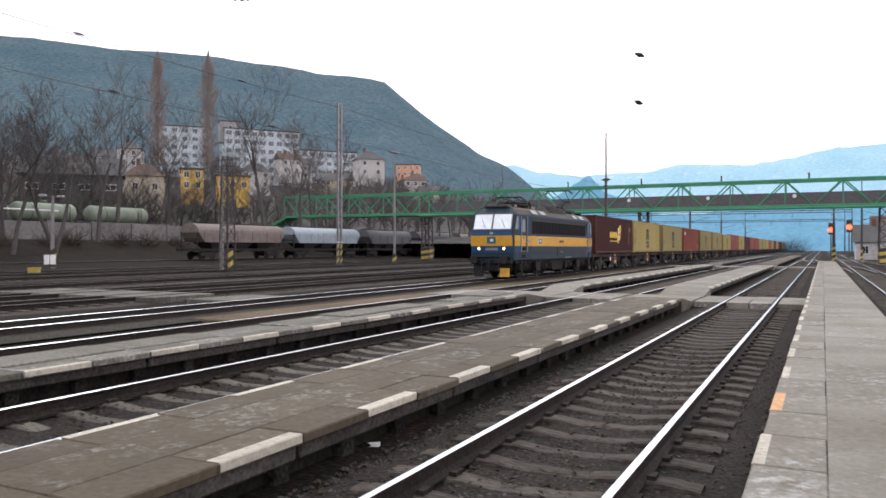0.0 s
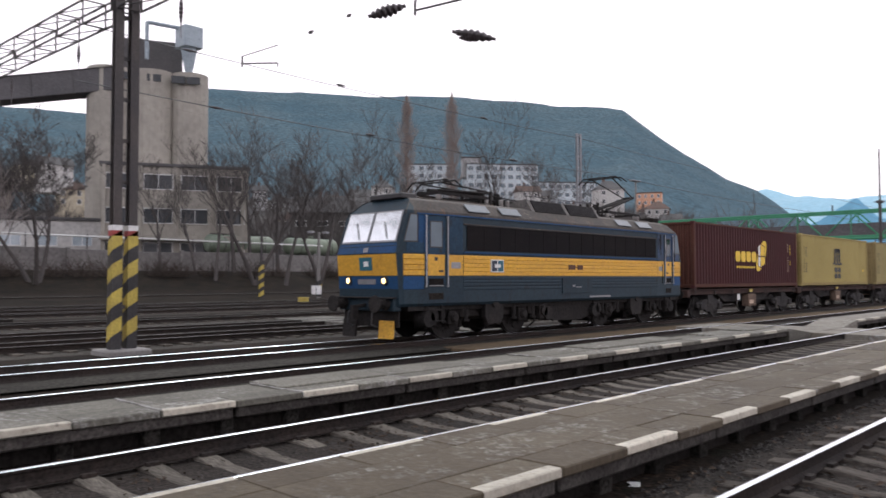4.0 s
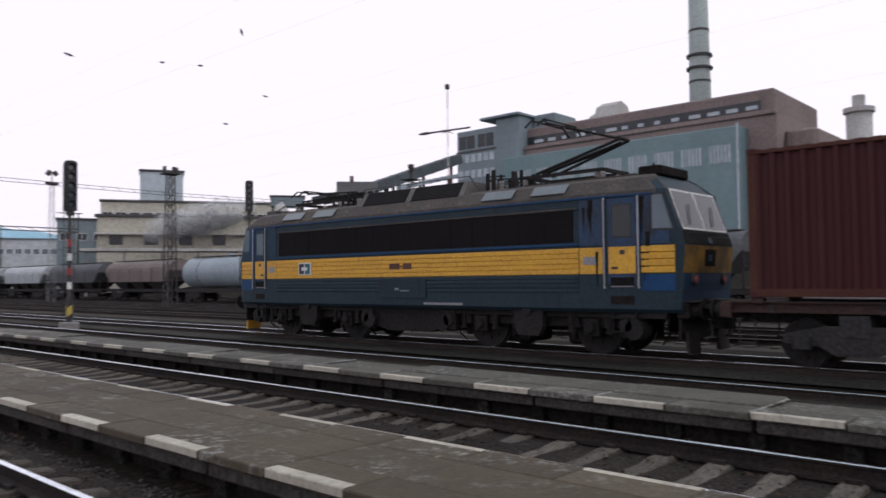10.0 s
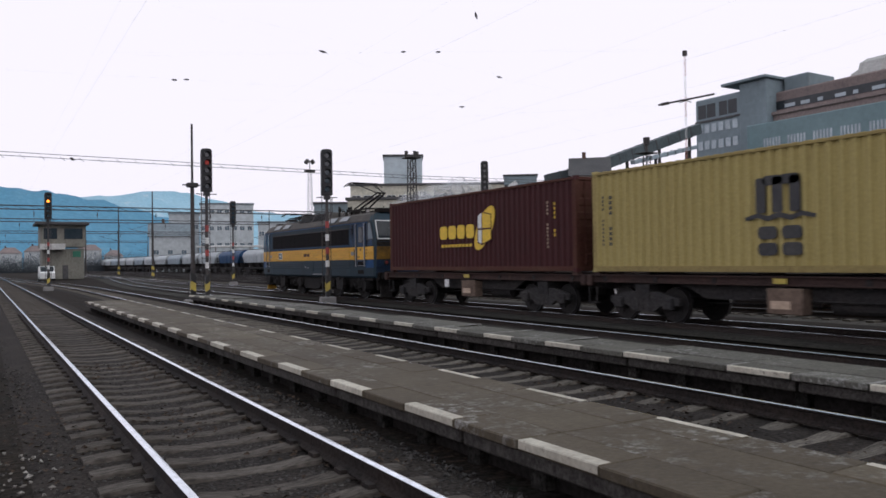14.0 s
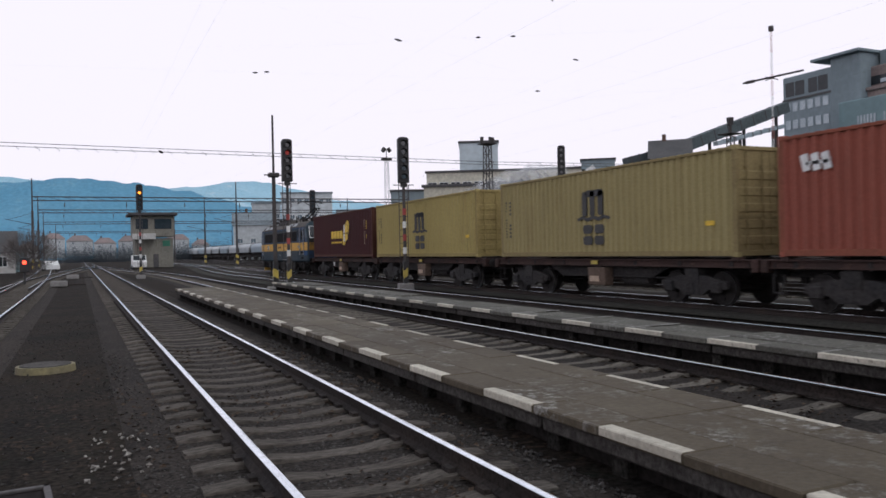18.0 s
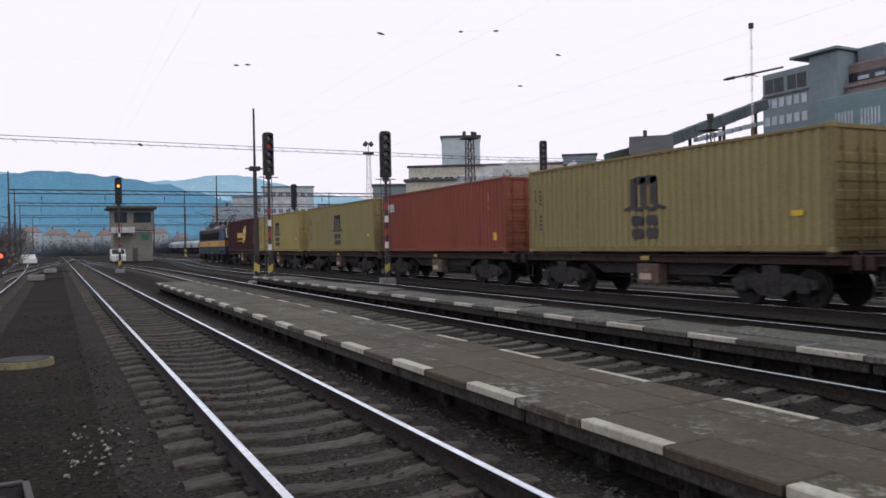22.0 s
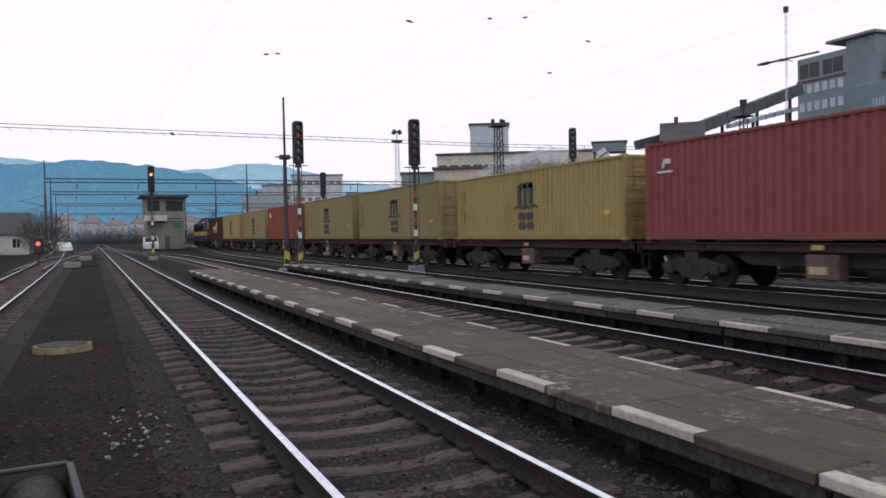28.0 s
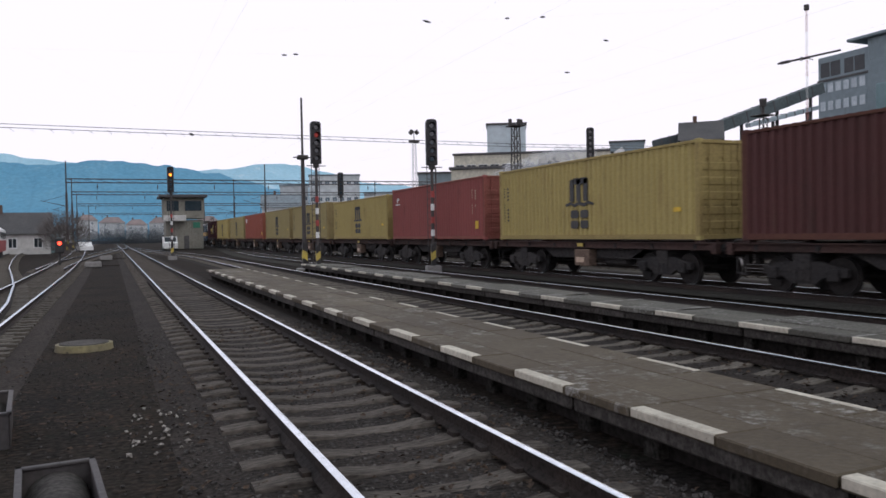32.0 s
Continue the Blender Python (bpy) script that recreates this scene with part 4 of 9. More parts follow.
            part("lens", Shape().cyl((x, y + f * 0.06, 1.68), (x, y + f * 0.075, 1.68), 0.078, 0.07, n=20), M_lamp if f < 0 else M_red, hl, "lit headlamp lens" if f < 0 else "red tail lens")
        part("front_ledge", Shape().cbox(-1.35, 1.35, min(f * 7.7, f * 8.02), max(f * 7.7, f * 8.02), 1.20, 1.24, 0.01), M_run, root)
        part("headstock", Shape().cbox(-1.32, 1.32, min(f * 7.6, f * 7.86), max(f * 7.6, f * 7.86), 0.86, 1.22, 0.03), M_navy if f < 0 else M_soot_shade, root, "grimy buffer beam")
        buffers(root, f * 7.86, f)
        part("rail_guard", Shape().cbox(-1.15, 1.15, min(f * 7.62, f * 7.68), max(f * 7.62, f * 7.68), 0.42, 0.9, 0.02), M_run, root)
        for x in (-1.05, 0.48):
            part("snow_plough", Shape().prism([(f * 7.74, 0.14), (f * 7.82, 0.12), (f * 7.78, 0.60), (f * 7.72, 0.60)][:: -f], x, x + 0.55, "x"), M_plough if f < 0 and x > 0 else M_run, root, "orange-yellow rail guard plate" if f < 0 and x > 0 else "dark rail guard plate")
        for x in (-0.5, 0.5):
            part("hose", Shape().pipe([(x, f * 7.86, 0.95), (x, f * 8.05, 0.8), (x, f * 8.08, 0.5), (x + 0.08, f * 7.95, 0.42)], 0.025), M_black, root)
    # the cabs narrow in plan from behind their doors to the nose
    for ob in root.children_recursive:
        wide = ob.name.startswith(("buffer", "coupling", "hose", "snow", "rail_guard"))
        for v in ob.data.vertices:
            y = abs(v.co.y)
            if y > 5.2:
                if not wide:
                    v.co.x *= 1 - 0.125 * max(0.0, y - 5.6) / 2.2
                v.co.y = math.copysign(y + 0.12 * min(1.0, (y - 5.2) / 0.8) + 0.06 * min(1.0, max(0.0, (y - 6.9) / 0.4)), v.co.y)
    # running gear
    sets = []
    for by in (-4.15, 4.15):
        for sx in (-1, 1):
            x = sx * 1.02
            sf = Shape().cbox(x - 0.07, x + 0.07, by - 2.3, by + 2.3, 0.62, 0.86, 0.02)
            for a in (-1.6, 1.6):
                sf.cbox(x + sx * 0.04 - 0.12, x + sx * 0.04 + 0.14, by + a - 0.2, by + a + 0.2, 0.42, 0.84, 0.03)
                sf.cyl((x + sx * 0.1, by + a, 0.625), (x + sx * 0.24, by + a, 0.625), 0.17, 0.14, n=14)
                for q in (-0.42, 0.42):
                    sf.cyl((x + sx * 0.08, by + a + q, 0.62), (x + sx * 0.08, by + a + q, 0.98), 0.11, n=10)
            bf = part("bogie_frame", sf, M_run, root, "oily bogie side frame")
            part("suspension", Shape().cbox(x + sx * 0.06, x + sx * 0.30, by - 0.34, by + 0.34, 0.55, 1.16, 0.03).cyl((x + sx * 0.25, by - 0.25, 0.5), (x + sx * 0.25, by - 0.25, 1.1), 0.07, n=10).cyl((x + sx * 0.25, by + 0.25, 0.5), (x + sx * 0.25, by + 0.25, 1.1), 0.07, n=10), M_run, bf)
            for e in (-1, 1):
                part("sand_pipe", Shape().pipe([(x, by + e * 2.35, 0.9), (x, by + e * 2.42, 0.35), (sx * 0.75, by + e * 2.38, 0.15)], 0.025), M_run, bf)
            for e in (-2.55, 2.55):
                part("brake_cylinder", Shape().cyl((x + sx * 0.1, by + e, 0.7), (x + sx * 0.34, by + e, 0.7), 0.16, n=14), M_run, bf)
        for sx in (-1, 1):
            part("sand_box", Shape().prism([(by - 0.42, 0.62), (by - 0.30, 0.40), (by + 0.30, 0.40), (by + 0.42, 0.62), (by + 0.42, 1.06), (by - 0.42, 1.06)], *sorted((sx * 1.22, sx * 1.38)), "x").cyl((sx * 1.36, by, 1.0), (sx * 1.44, by, 1.0), 0.13, n=12), M_run, root, "dusty sand box")
            for a in (-1.6, 1.6):
                cap = part("axle_cap", Shape().cyl((sx * 1.26, by + a, 0.625), (sx * 1.30, by + a, 0.625), 0.13, 0.11, n=14), M_run, root, "dusty axle cap")
                for q in (-0.5, 0.5):
                    part("coil_spring", Shape().cyl((sx * 1.2, by + a + q, 0.55), (sx * 1.2, by + a + q, 0.92), 0.07, n=10).cyl((sx * 1.2, by + a + q, 0.5), (sx * 1.2, by + a + q, 0.56), 0.11, n=10), M_run, root)
            for e in (-2.75, 2.75):
                part("air_drum", Shape().cyl((sx * 0.98, by + e, 0.62), (sx * 1.36, by + e, 0.62), 0.24, 0.22, n=18), M_run, root, "round air drum")
        part("bogie_centre", Shape().cbox(-0.6, 0.6, by - 2.25, by + 2.25, 0.50, 0.88, 0.04), M_run, root)
        for a in (-1.6, 1.6):
            sets.append(wheelset(root, by + a, 0.625, spokes=True))
            part("traction_motor", Shape().cbox(-0.55, 0.55, by + a * 0.66 - 0.5, by + a * 0.66 + 0.5, 0.16, 0.86, 0.08), M_run, root)
            for sx in (-1, 1):
                part("brake_block", Shape().cbox(sx * 0.72 - 0.07, sx * 0.72 + 0.07, by + a - 0.80, by + a - 0.66, 0.3, 0.95, 0.02).cbox(sx * 0.72 - 0.07, sx * 0.72 + 0.07, by + a + 0.66, by + a + 0.80, 0.3, 0.95, 0.02).box(sx * 0.72 - 0.03, sx * 0.72 + 0.03, by + a - 0.8, by + a + 0.8, 0.93, 0.97), M_run, root)
                part("equipment_box", Shape().cbox(*sorted((sx * 1.08, sx * 1.30)), by + a * 1.62 - 0.22, by + a * 1.62 + 0.22, 0.42, 0.96, 0.03), M_run, root)
    part("transformer", Shape().prism([(-1.9, 0.98), (-1.55, 0.55), (-0.8, 0.34), (0.8, 0.34), (1.55, 0.55), (1.9, 0.98)][::-1], -1.2, 1.2, "x"), M_run, root, "dark transformer tank under the body")
    part("underframe", Shape().box(-1.25, 1.25, -7.6, 7.6, 0.86, 1.0), M_run, root)
    # roof gear
    box = Shape()
    box.add([(x, y, z) for z, w in ((3.86, 1.20), (4.30, 0.92)) for x, y in ((-w, -2.0), (w, -2.0), (w, 2.0), (-w, 2.0))], [(3, 2, 1, 0), (4, 5, 6, 7), (0, 1, 5, 4), (1, 2, 6, 5), (2, 3, 7, 6), (3, 0, 4, 7)])
    housing = part("vent_housing", box, M_housing, roof, "raised roof housing with louvred vents")
    for sx in (-1, 1):
        for y0 in (-1.82, 0.12):
            mm = Matrix.Translation((sx * 1.065, y0 + 0.85, 4.085)) @ Matrix.Rotation(-sx * radians(32.5), 4, "Y")
            part("vent_grille", Shape().box(-0.014, 0.014, -0.86, 0.86, -0.225, 0.235, mm), M_grille, housing)
            sl = Shape()
            for k in range(9):
                z = -0.205 + k * 0.05
                sl.box(-0.03, 0.03, -0.85, 0.85, z, z + 0.01, mm)
            part("vent_louvre", sl, M_black, housing)
    part("roof_cable", Shape().pipe([(-0.95, -2.05, 4.05), (-0.95, -2.0, 4.42), (-0.95, 2.05, 4.42), (-0.95, 2.3, 4.1)], 0.014, 5).pipe([(0.95, -2.05, 4.05), (0.95, -2.0, 4.42), (0.95, 2.05, 4.42), (0.95, 2.3, 4.1)], 0.014, 5), M_wire, roof)

    def insulator(x, y, z0, h, r=0.09):
        s = Shape()
        for k in range(5):
            s.cyl((x, y, z0 + k * h / 5), (x, y, z0 + (k + 0.8) * h / 5), r, 0.55 * r, n=12)
        return s

    for f in (-1, 1):
        for y in (2.45, 2.75, 5.6):
            for x in (-0.5, 0.5):
                part("roof_insulator", insulator(x, f * y, 4.0, 0.28), M_porc, roof)
        rng = random.Random(5 + f)
        for _ in range(16):
            y, x = rng.uniform(2.15, 3.5), rng.uniform(-0.8, 0.8)
            part("switch_post", Shape().cyl((x, f * y, 4.0), (x, f * y, 4.0 + rng.uniform(0.2, 0.58)), rng.uniform(0.03, 0.08), n=8), M_run, roof)
        for _ in range(12):
            a = (rng.uniform(-0.7, 0.7), f * rng.uniform(2.1, 3.3), rng.uniform(4.2, 4.4))
            b = (rng.uniform(-0.7, 0.7), f * rng.uniform(2.1, 3.3), rng.uniform(4.2, 4.4))
            part("busbar", Shape().cyl(a, b, 0.02, n=6), M_run, roof)
        part("roof_board", Shape().box(-0.62, -0.4, min(f * 3.3, f * 6.6), max(f * 3.3, f * 6.6), 4.04, 4.07), M_roof, roof)
        part("roof_board", Shape().box(0.4, 0.62, min(f * 3.3, f * 6.6), max(f * 3.3, f * 6.6), 4.04, 4.07), M_roof, roof)
        # pantograph: the leading one folded, the trailing one raised
        base = part("pantograph_base", Shape().box(-0.6, 0.6, *sorted((f * 3.5, f * 3.6)), 4.22, 4.30).box(-0.6, 0.6, *sorted((f * 5.7, f * 5.8)), 4.22, 4.30).box(-0.6, -0.52, *sorted((f * 3.5, f * 5.8)), 4.22, 4.3).box(0.52, 0.6, *sorted((f * 3.5, f * 5.8)), 4.22, 4.3), M_run, roof)
        for x in (-0.56, 0.56):
            for y in (3.55, 5.75):
                part("roof_insulator", insulator(x, f * y, 4.0, 0.22, 0.075), M_porc, roof)
        arm = Shape()
        if f < 0:
            for x in (-0.45, 0.45):
                arm.cyl((x, -5.6, 4.36), (x * 0.6, -3.1, 4.46), 0.035, n=6).cyl((x * 0.6, -3.1, 4.50), (x * 0.9, -5.4, 4.60), 0.028, n=6)
            arm.cyl((0, -5.6, 4.38), (0, -3.1, 4.48), 0.06, n=8)
            head_y, head_z = -5.35, 4.66
        else:
            for x in (-0.45, 0.45):
                arm.cyl((x * 0.8, 3.75, 4.36), (x * 0.45, 6.0, 4.98), 0.04, n=6).cyl((x * 0.45, 6.0, 5.0), (x, 4.1, 5.60), 0.025, n=6)
            arm.cyl((0, 3.7, 4.4), (0, 5.95, 4.92), 0.05, n=8).cyl((-0.25, 6.0, 5.0), (0.25, 6.0, 5.0), 0.045, n=8)
            head_y, head_z = 4.05, 5.64
        pan = part("pantograph_arm", arm, M_run, roof, "folded pantograph" if f < 0 else "raised pantograph")
        hd = Shape()
        for q in (-0.18, 0.18):
            hd.pipe([(-0.98, head_y + q, head_z - 0.2), (-0.72, head_y + q, head_z), (0.72, head_y + q, head_z), (0.98, head_y + q, head_z - 0.2)], 0.024, 6)
        hd.cyl((-0.5, head_y - 0.18, head_z), (-0.5, head_y + 0.18, head_z), 0.02, n=6).cyl((0.5, head_y - 0.18, head_z), (0.5, head_y + 0.18, head_z), 0.02, n=6)
        part("pantograph_head", hd, M_run, pan)
    part("horn", Shape().cyl((0.3, 6.9, 4.05), (0.3, 6.9, 4.3), 0.03, n=6), M_run, roof)
    return root, sets


def corrugated(x, y0, y1, z0, z1, sx):
    """A box-profile steel wall facing along sx."""
    s = Shape()
    n = 42
    d = (y1 - y0) / n
    pts = []
    for k in range(n):
        y = y0 + k * d
        pts += [(x, y), (x, y + 0.25 * d), (x - sx * 0.07, y + 0.46 * d), (x - sx * 0.07, y + 0.79 * d)]
    pts.append((x, y1))
    vs = [(a, b, z) for z in (z0, z1) for a, b in pts]
    m = len(pts)
    s.add(vs, [(k, k + 1, m + k + 1, m + k) if sx > 0 else (k + 1, k, m + k, m + k + 1) for k in range(m - 1)])
    return s


L40, W40 = 12.192, 2.438
_CONT = {}


def container(label, paint, marks="plain", full=True, H40=2.89):
    """A forty-foot steel container, its origin under the middle of its floor."""
    root = thing("shipping_container", label, "container", group="containers of the freight train")
    hl, hw = L40 / 2, W40 / 2
    key = (paint.name, H40)
    if key not in _CONT:
        g = {}
        for sx in (-1, 1):
            g["side_wall", sx] = corrugated(sx * (hw - 0.012), -hl + 0.14, hl - 0.14, 0.16, H40 - 0.10, sx).mesh("side_wall", paint)
        rl = Shape()
        for sx in (-1, 1):
            for f in (-1, 1):
                rl.cbox(*sorted((sx * (hw - 0.14), sx * hw)), *sorted((f * (hl - 0.16), f * hl)), 0.11, H40 - 0.11, 0.012)
            rl.cbox(*sorted((sx * (hw - 0.06), sx * hw)), -hl + 0.1, hl - 0.1, H40 - 0.115, H40 - 0.04, 0.008)
        for f in (-1, 1):
            rl.cbox(-hw + 0.1, hw - 0.1, *sorted((f * (hl - 0.08), f * hl)), 0.02, 0.16, 0.008)
            rl.cbox(-hw + 0.1, hw - 0.1, *sorted((f * (hl - 0.08), f * hl)), H40 - 0.13, H40 - 0.03, 0.008)
        g["steel_frame"] = rl.mesh("steel_frame", WORN[paint])
        br = Shape()
        for sx in (-1, 1):
            br.cbox(*sorted((sx * (hw - 0.07), sx * (hw + 0.004))), -hl + 0.1, hl - 0.1, 0.02, 0.17, 0.008)
        g["bottom_rail"] = br.mesh("bottom_rail", WORN[paint])
        rf = Shape()
        n = 40
        for k in range(n):
            y = -hl + 0.1 + k * (L40 - 0.2) / n
            e = (L40 - 0.2) / n
            rf.box(-hw + 0.05, hw - 0.05, y, y + 0.55 * e, H40 - 0.07, H40 - 0.022).box(-hw + 0.05, hw - 0.05, y + 0.55 * e, y + e, H40 - 0.07, H40 - 0.045)
        g["roof_panel"] = rf.mesh("roof_panel", paint)
        fold = []
        for k in range(9):
            x = -1.08 + k * 0.24
            fold += [(x, -hl + 0.03), (x + 0.07, -hl + 0.03), (x + 0.11, -hl + 0.07), (x + 0.20, -hl + 0.07)]
        fold += [(1.08, -hl + 0.03)]
        fold += [(x, y + 0.03) for x, y in reversed(fold)]
        g["end_wall"] = Shape().prism(fold, 0.15, H40 - 0.12, "z").mesh("end_wall", WORN[paint])
        press = [(hl - 0.08, 0.15), (hl - 0.035, 0.15)]
        for k in range(5):
            z = 0.3 + k * 0.42
            press += [(hl - 0.035, z), (hl - 0.018, z + 0.03), (hl - 0.018, z + 0.22), (hl - 0.035, z + 0.25)]
        press += [(hl - 0.035, H40 - 0.12), (hl - 0.08, H40 - 0.12)]
        dr = Shape().prism(press, 0.006, 1.1, "x")
        g["door"] = dr.mesh("door", WORN[paint])
        bars = Shape()
        for x in (0.28, 0.85):
            bars.cyl((x, hl + 0.005, 0.14), (x, hl + 0.005, H40 - 0.12), 0.018, n=6)
            for z in (0.25, 0.9, 1.7, 2.3):
                bars.box(x - 0.05, x + 0.05, hl - 0.03, hl + 0.02, z, z + 0.06)
            bars.box(x - 0.02, x + 0.3, hl + 0.01, hl + 0.03, 1.05, 1.09)
        g["locking_bar"] = bars.mesh("locking_bar", WORN[paint])
        g["corner_casting"] = Shape().cbox(-0.083, 0.083, -0.09, 0.09, 0, 0.118, 0.008).mesh("corner_casting", paint)
        _CONT[key] = g
    g = _CONT[key]
    for sx in (-1, 1):
        part("side_wall", g["side_wall", sx], None, root)
    for k in ("steel_frame", "bottom_rail", "roof_panel", "end_wall"):
        part(k, g[k], None, root)
    for sx in (-1, 1) if full else (1,):
        for f in (-1, 1):
            for z in (0.0, H40 - 0.118):
                part("corner_casting", g["corner_casting"], None, root, at=pose(sx * (hw - 0.079), f * (hl - 0.086), z))
    part("floor", Shape().box(-hw + 0.05, hw - 0.05, -hl + 0.1, hl - 0.1, 0.10, 0.16), M_run, root)
    for turn in (0, 1):
        dd = part("door", g["door"], None, root, at=pose(-1.11 if turn else 0.0, 0, 0))
        if full:
            part("locking_bar", g["locking_bar"], None, dd, "painted locking bars")
    for sx in ((1,) if not full else (-1, 1)):
        mark(root, marks, sx, hw)
    return root


def mark(root, marks, sx, hw):
    """Block marks on a container's long side; u runs along the side as it is read."""
    x = sx * (hw - 0.008)

    def bar(name, y0, y1, z0, z1, material, parent, label="", tilt=0.0, deep=0.012):
        s = Shape()
        if tilt:
            c = Matrix.Translation((x, (y0 + y1) / 2, (z0 + z1) / 2)) @ Matrix.Rotation(radians(tilt), 4, "X")
            s.box(0, sx * deep, -(y1 - y0) / 2, (y1 - y0) / 2, -(z1 - z0) / 2, (z1 - z0) / 2, c)
        else:
            s.box(*sorted((x, x + sx * deep)), y0, y1, z0, z1)
        return part(name, s, material, parent, label)

    def disc(name, cy, cz, ry, rz, tilt, material, parent, label="", deep=0.012):
        n = 24
        a = radians(tilt)
        ring = []
        for k in range(n):
            p, q = ry * math.cos(2 * math.pi * k / n), rz * math.sin(2 * math.pi * k / n)
            ring.append((cy + p * math.cos(a) - q * math.sin(a), cz + p * math.sin(a) + q * math.cos(a)))
        return part(name, Shape().prism(ring[::sx], *sorted((x, x + sx * deep)), "x"), material, parent, label)

    def lump(name, y0, y1, z0, z1, r, material, parent, label=""):
        """A block with rounded corners."""
        ring = [(cy + r * math.cos(a), cz + r * math.sin(a)) for cy, cz, q in ((y1 - r, z1 - r, 0), (y0 + r, z1 - r, 1), (y0 + r, z0 + r, 2), (y1 - r, z0 + r, 3)) for a in (math.pi / 2 * (q + j / 4) for j in range(5))]
        return part(name, Shape().prism(ring[::sx], *sorted((x, x + sx * 0.012)), "x"), material, parent, label)

    def column(y, z0, z1, material, n=11, w=0.09):
        for k in range(n):
            z = z1 - (k + 1) * (z1 - z0) / n
            if k in (4, 5):
                continue
            b = bar("code_bar", y - w / 2, y + w / 2, z, z + 0.62 * (z1 - z0) / n, material, root)

    if marks == "oval":
        lg = disc("emblem", 1.22, 1.52, 0.42, 0.92, -38.0, M_cyel, root, "yellow oval emblem", 0.010)

        def slab(name, pts, material, deep):
            part(name, Shape().prism([(p, q) for p, q in pts][::sx], *sorted((x, x + sx * deep)), "x"), material, lg)
        slab("emblem_block", ((0.78, 1.02), (1.08, 0.92), (1.66, 1.10), (1.66, 2.00), (1.08, 2.12), (0.78, 1.98)), M_cmar, 0.014)
        slab("emblem_pane", ((0.82, 1.53), (1.05, 1.53), (1.05, 2.08), (0.82, 1.96)), M_paint_w, 0.018)
        slab("emblem_pane", ((0.82, 1.05), (1.05, 0.97), (1.05, 1.47), (0.82, 1.47)), M_paint_w, 0.018)
        slab("emblem_pane", ((1.10, 1.53), (1.62, 1.53), (1.62, 1.97), (1.10, 2.08)), M_cyel, 0.018)
        slab("emblem_pane", ((1.10, 0.97), (1.62, 1.13), (1.62, 1.47), (1.10, 1.47)), M_cyel, 0.018)
        for k in range(4):
            y0 = -1.84 + k * 0.62
            lump("letter_block", y0, y0 + 0.53, 1.20, 1.70, 0.14, M_cyel, root, "rounded yellow block")
        for k in range(9):
            bar("small_bar", -1.74 + k * 0.245, -1.56 + k * 0.245, 0.90, 1.00, M_cyel, root, "small yellow lettering bar")
        column(4.75, 0.75, 2.25, M_cpale, 13, 0.05)
        column(5.10, 1.1, 2.2, M_cyel, 8, 0.07)
    elif marks == "mono":
        for k in range(3):
            lump("emblem_upright", -0.60 + k * 0.43, -0.34 + k * 0.43, 1.36, 2.16, 0.06, M_ink, root, "dark rounded upright of the emblem" if k == 0 else "")
        for k in range(2):
            lump("emblem_arch", -0.42 + k * 0.43, 0.06 + k * 0.46, 1.98, 2.20, 0.10, M_ink, root)
        part("emblem_wave", Shape().prism([(-0.86, 1.20), (-0.55, 1.26), (-0.3, 1.17), (0.0, 1.25), (0.3, 1.17), (0.55, 1.26), (0.86, 1.20), (0.9, 1.28), (0.55, 1.37), (0.3, 1.29), (0.0, 1.37), (-0.3, 1.29), (-0.55, 1.37), (-0.9, 1.28)][::sx], *sorted((x, x + sx * 0.012)), "x"), M_ink, root)
        for c in (-0.31, 0.31):
            for z0 in (0.40, 0.77):
                lump("emblem_block", c - 0.25, c + 0.25, z0, z0 + 0.29, 0.11, M_ink, root)
        column(-5.35, 0.75, 2.2, M_ink, 10, 0.10)
        column(-5.65, 0.75, 2.2, M_ink, 13, 0.05)
        bar("label_plate", 5.0, 5.32, 0.84, 0.97, M_cyel, root, "small yellow plate")
    elif marks == "script":
        for k in range(3):
            bar("emblem_bar", -5.42 + k * 0.28, -5.22 + k * 0.28, 1.98, 2.38, M_paint_w, root, "white lettering block", 12)
        bar("emblem_bar", -5.3, -4.7, 2.12, 2.2, M_paint_w, root)
        column(4.85, 1.7, 2.35, M_cpale, 7, 0.06)
        bar("label_plate", 5.2, 5.45, 0.45, 0.75, M_cyel, root, "small yellow plate")
    elif marks == "flag":
        bar("emblem_bar", -5.30, -5.20, 2.10, 2.34, M_paint_w, root, "white block emblem", -14)
        bar("emblem_bar", -5.22, -4.96, 2.22, 2.36, M_paint_w, root, "", -6)
        bar("emblem_bar", -5.52, -4.88, 1.96, 2.02, M_paint_w, root)
        column(4.85, 1.2, 2.35, M_cpale, 10, 0.06)
        column(5.2, 1.5, 2.3, M_cpale, 7, 0.08)
        bar("label_plate", 5.15, 5.45, 0.5, 0.85, M_cyel, root, "small yellow plate")


WORN = {}


def cpaint(name, c1, c2, c3):
    """Container paint, with a rustier one for the posts, ends and bottom rails."""
    rust = (0.11, 0.062, 0.036)
    m = mat(name, c1, c2, 0.65, big=0.3, fine=16, bump=0.06, vary=0.05, c3=c3, streak=1, spec=0.3, runs=tuple(0.45 * a + 0.4 * b for a, b in zip(c1, rust)))
    a, b, c = (tuple(u * p + (1 - u) * r for p, r in zip(c1, rust)) for u in (0.72, 0.5, 0.3))
    WORN[m] = mat(name + ", rusty", a, b, 0.75, big=0.9, fine=16, bump=0.12, vary=0.08, c3=c, streak=1, spec=0.2)
    return m


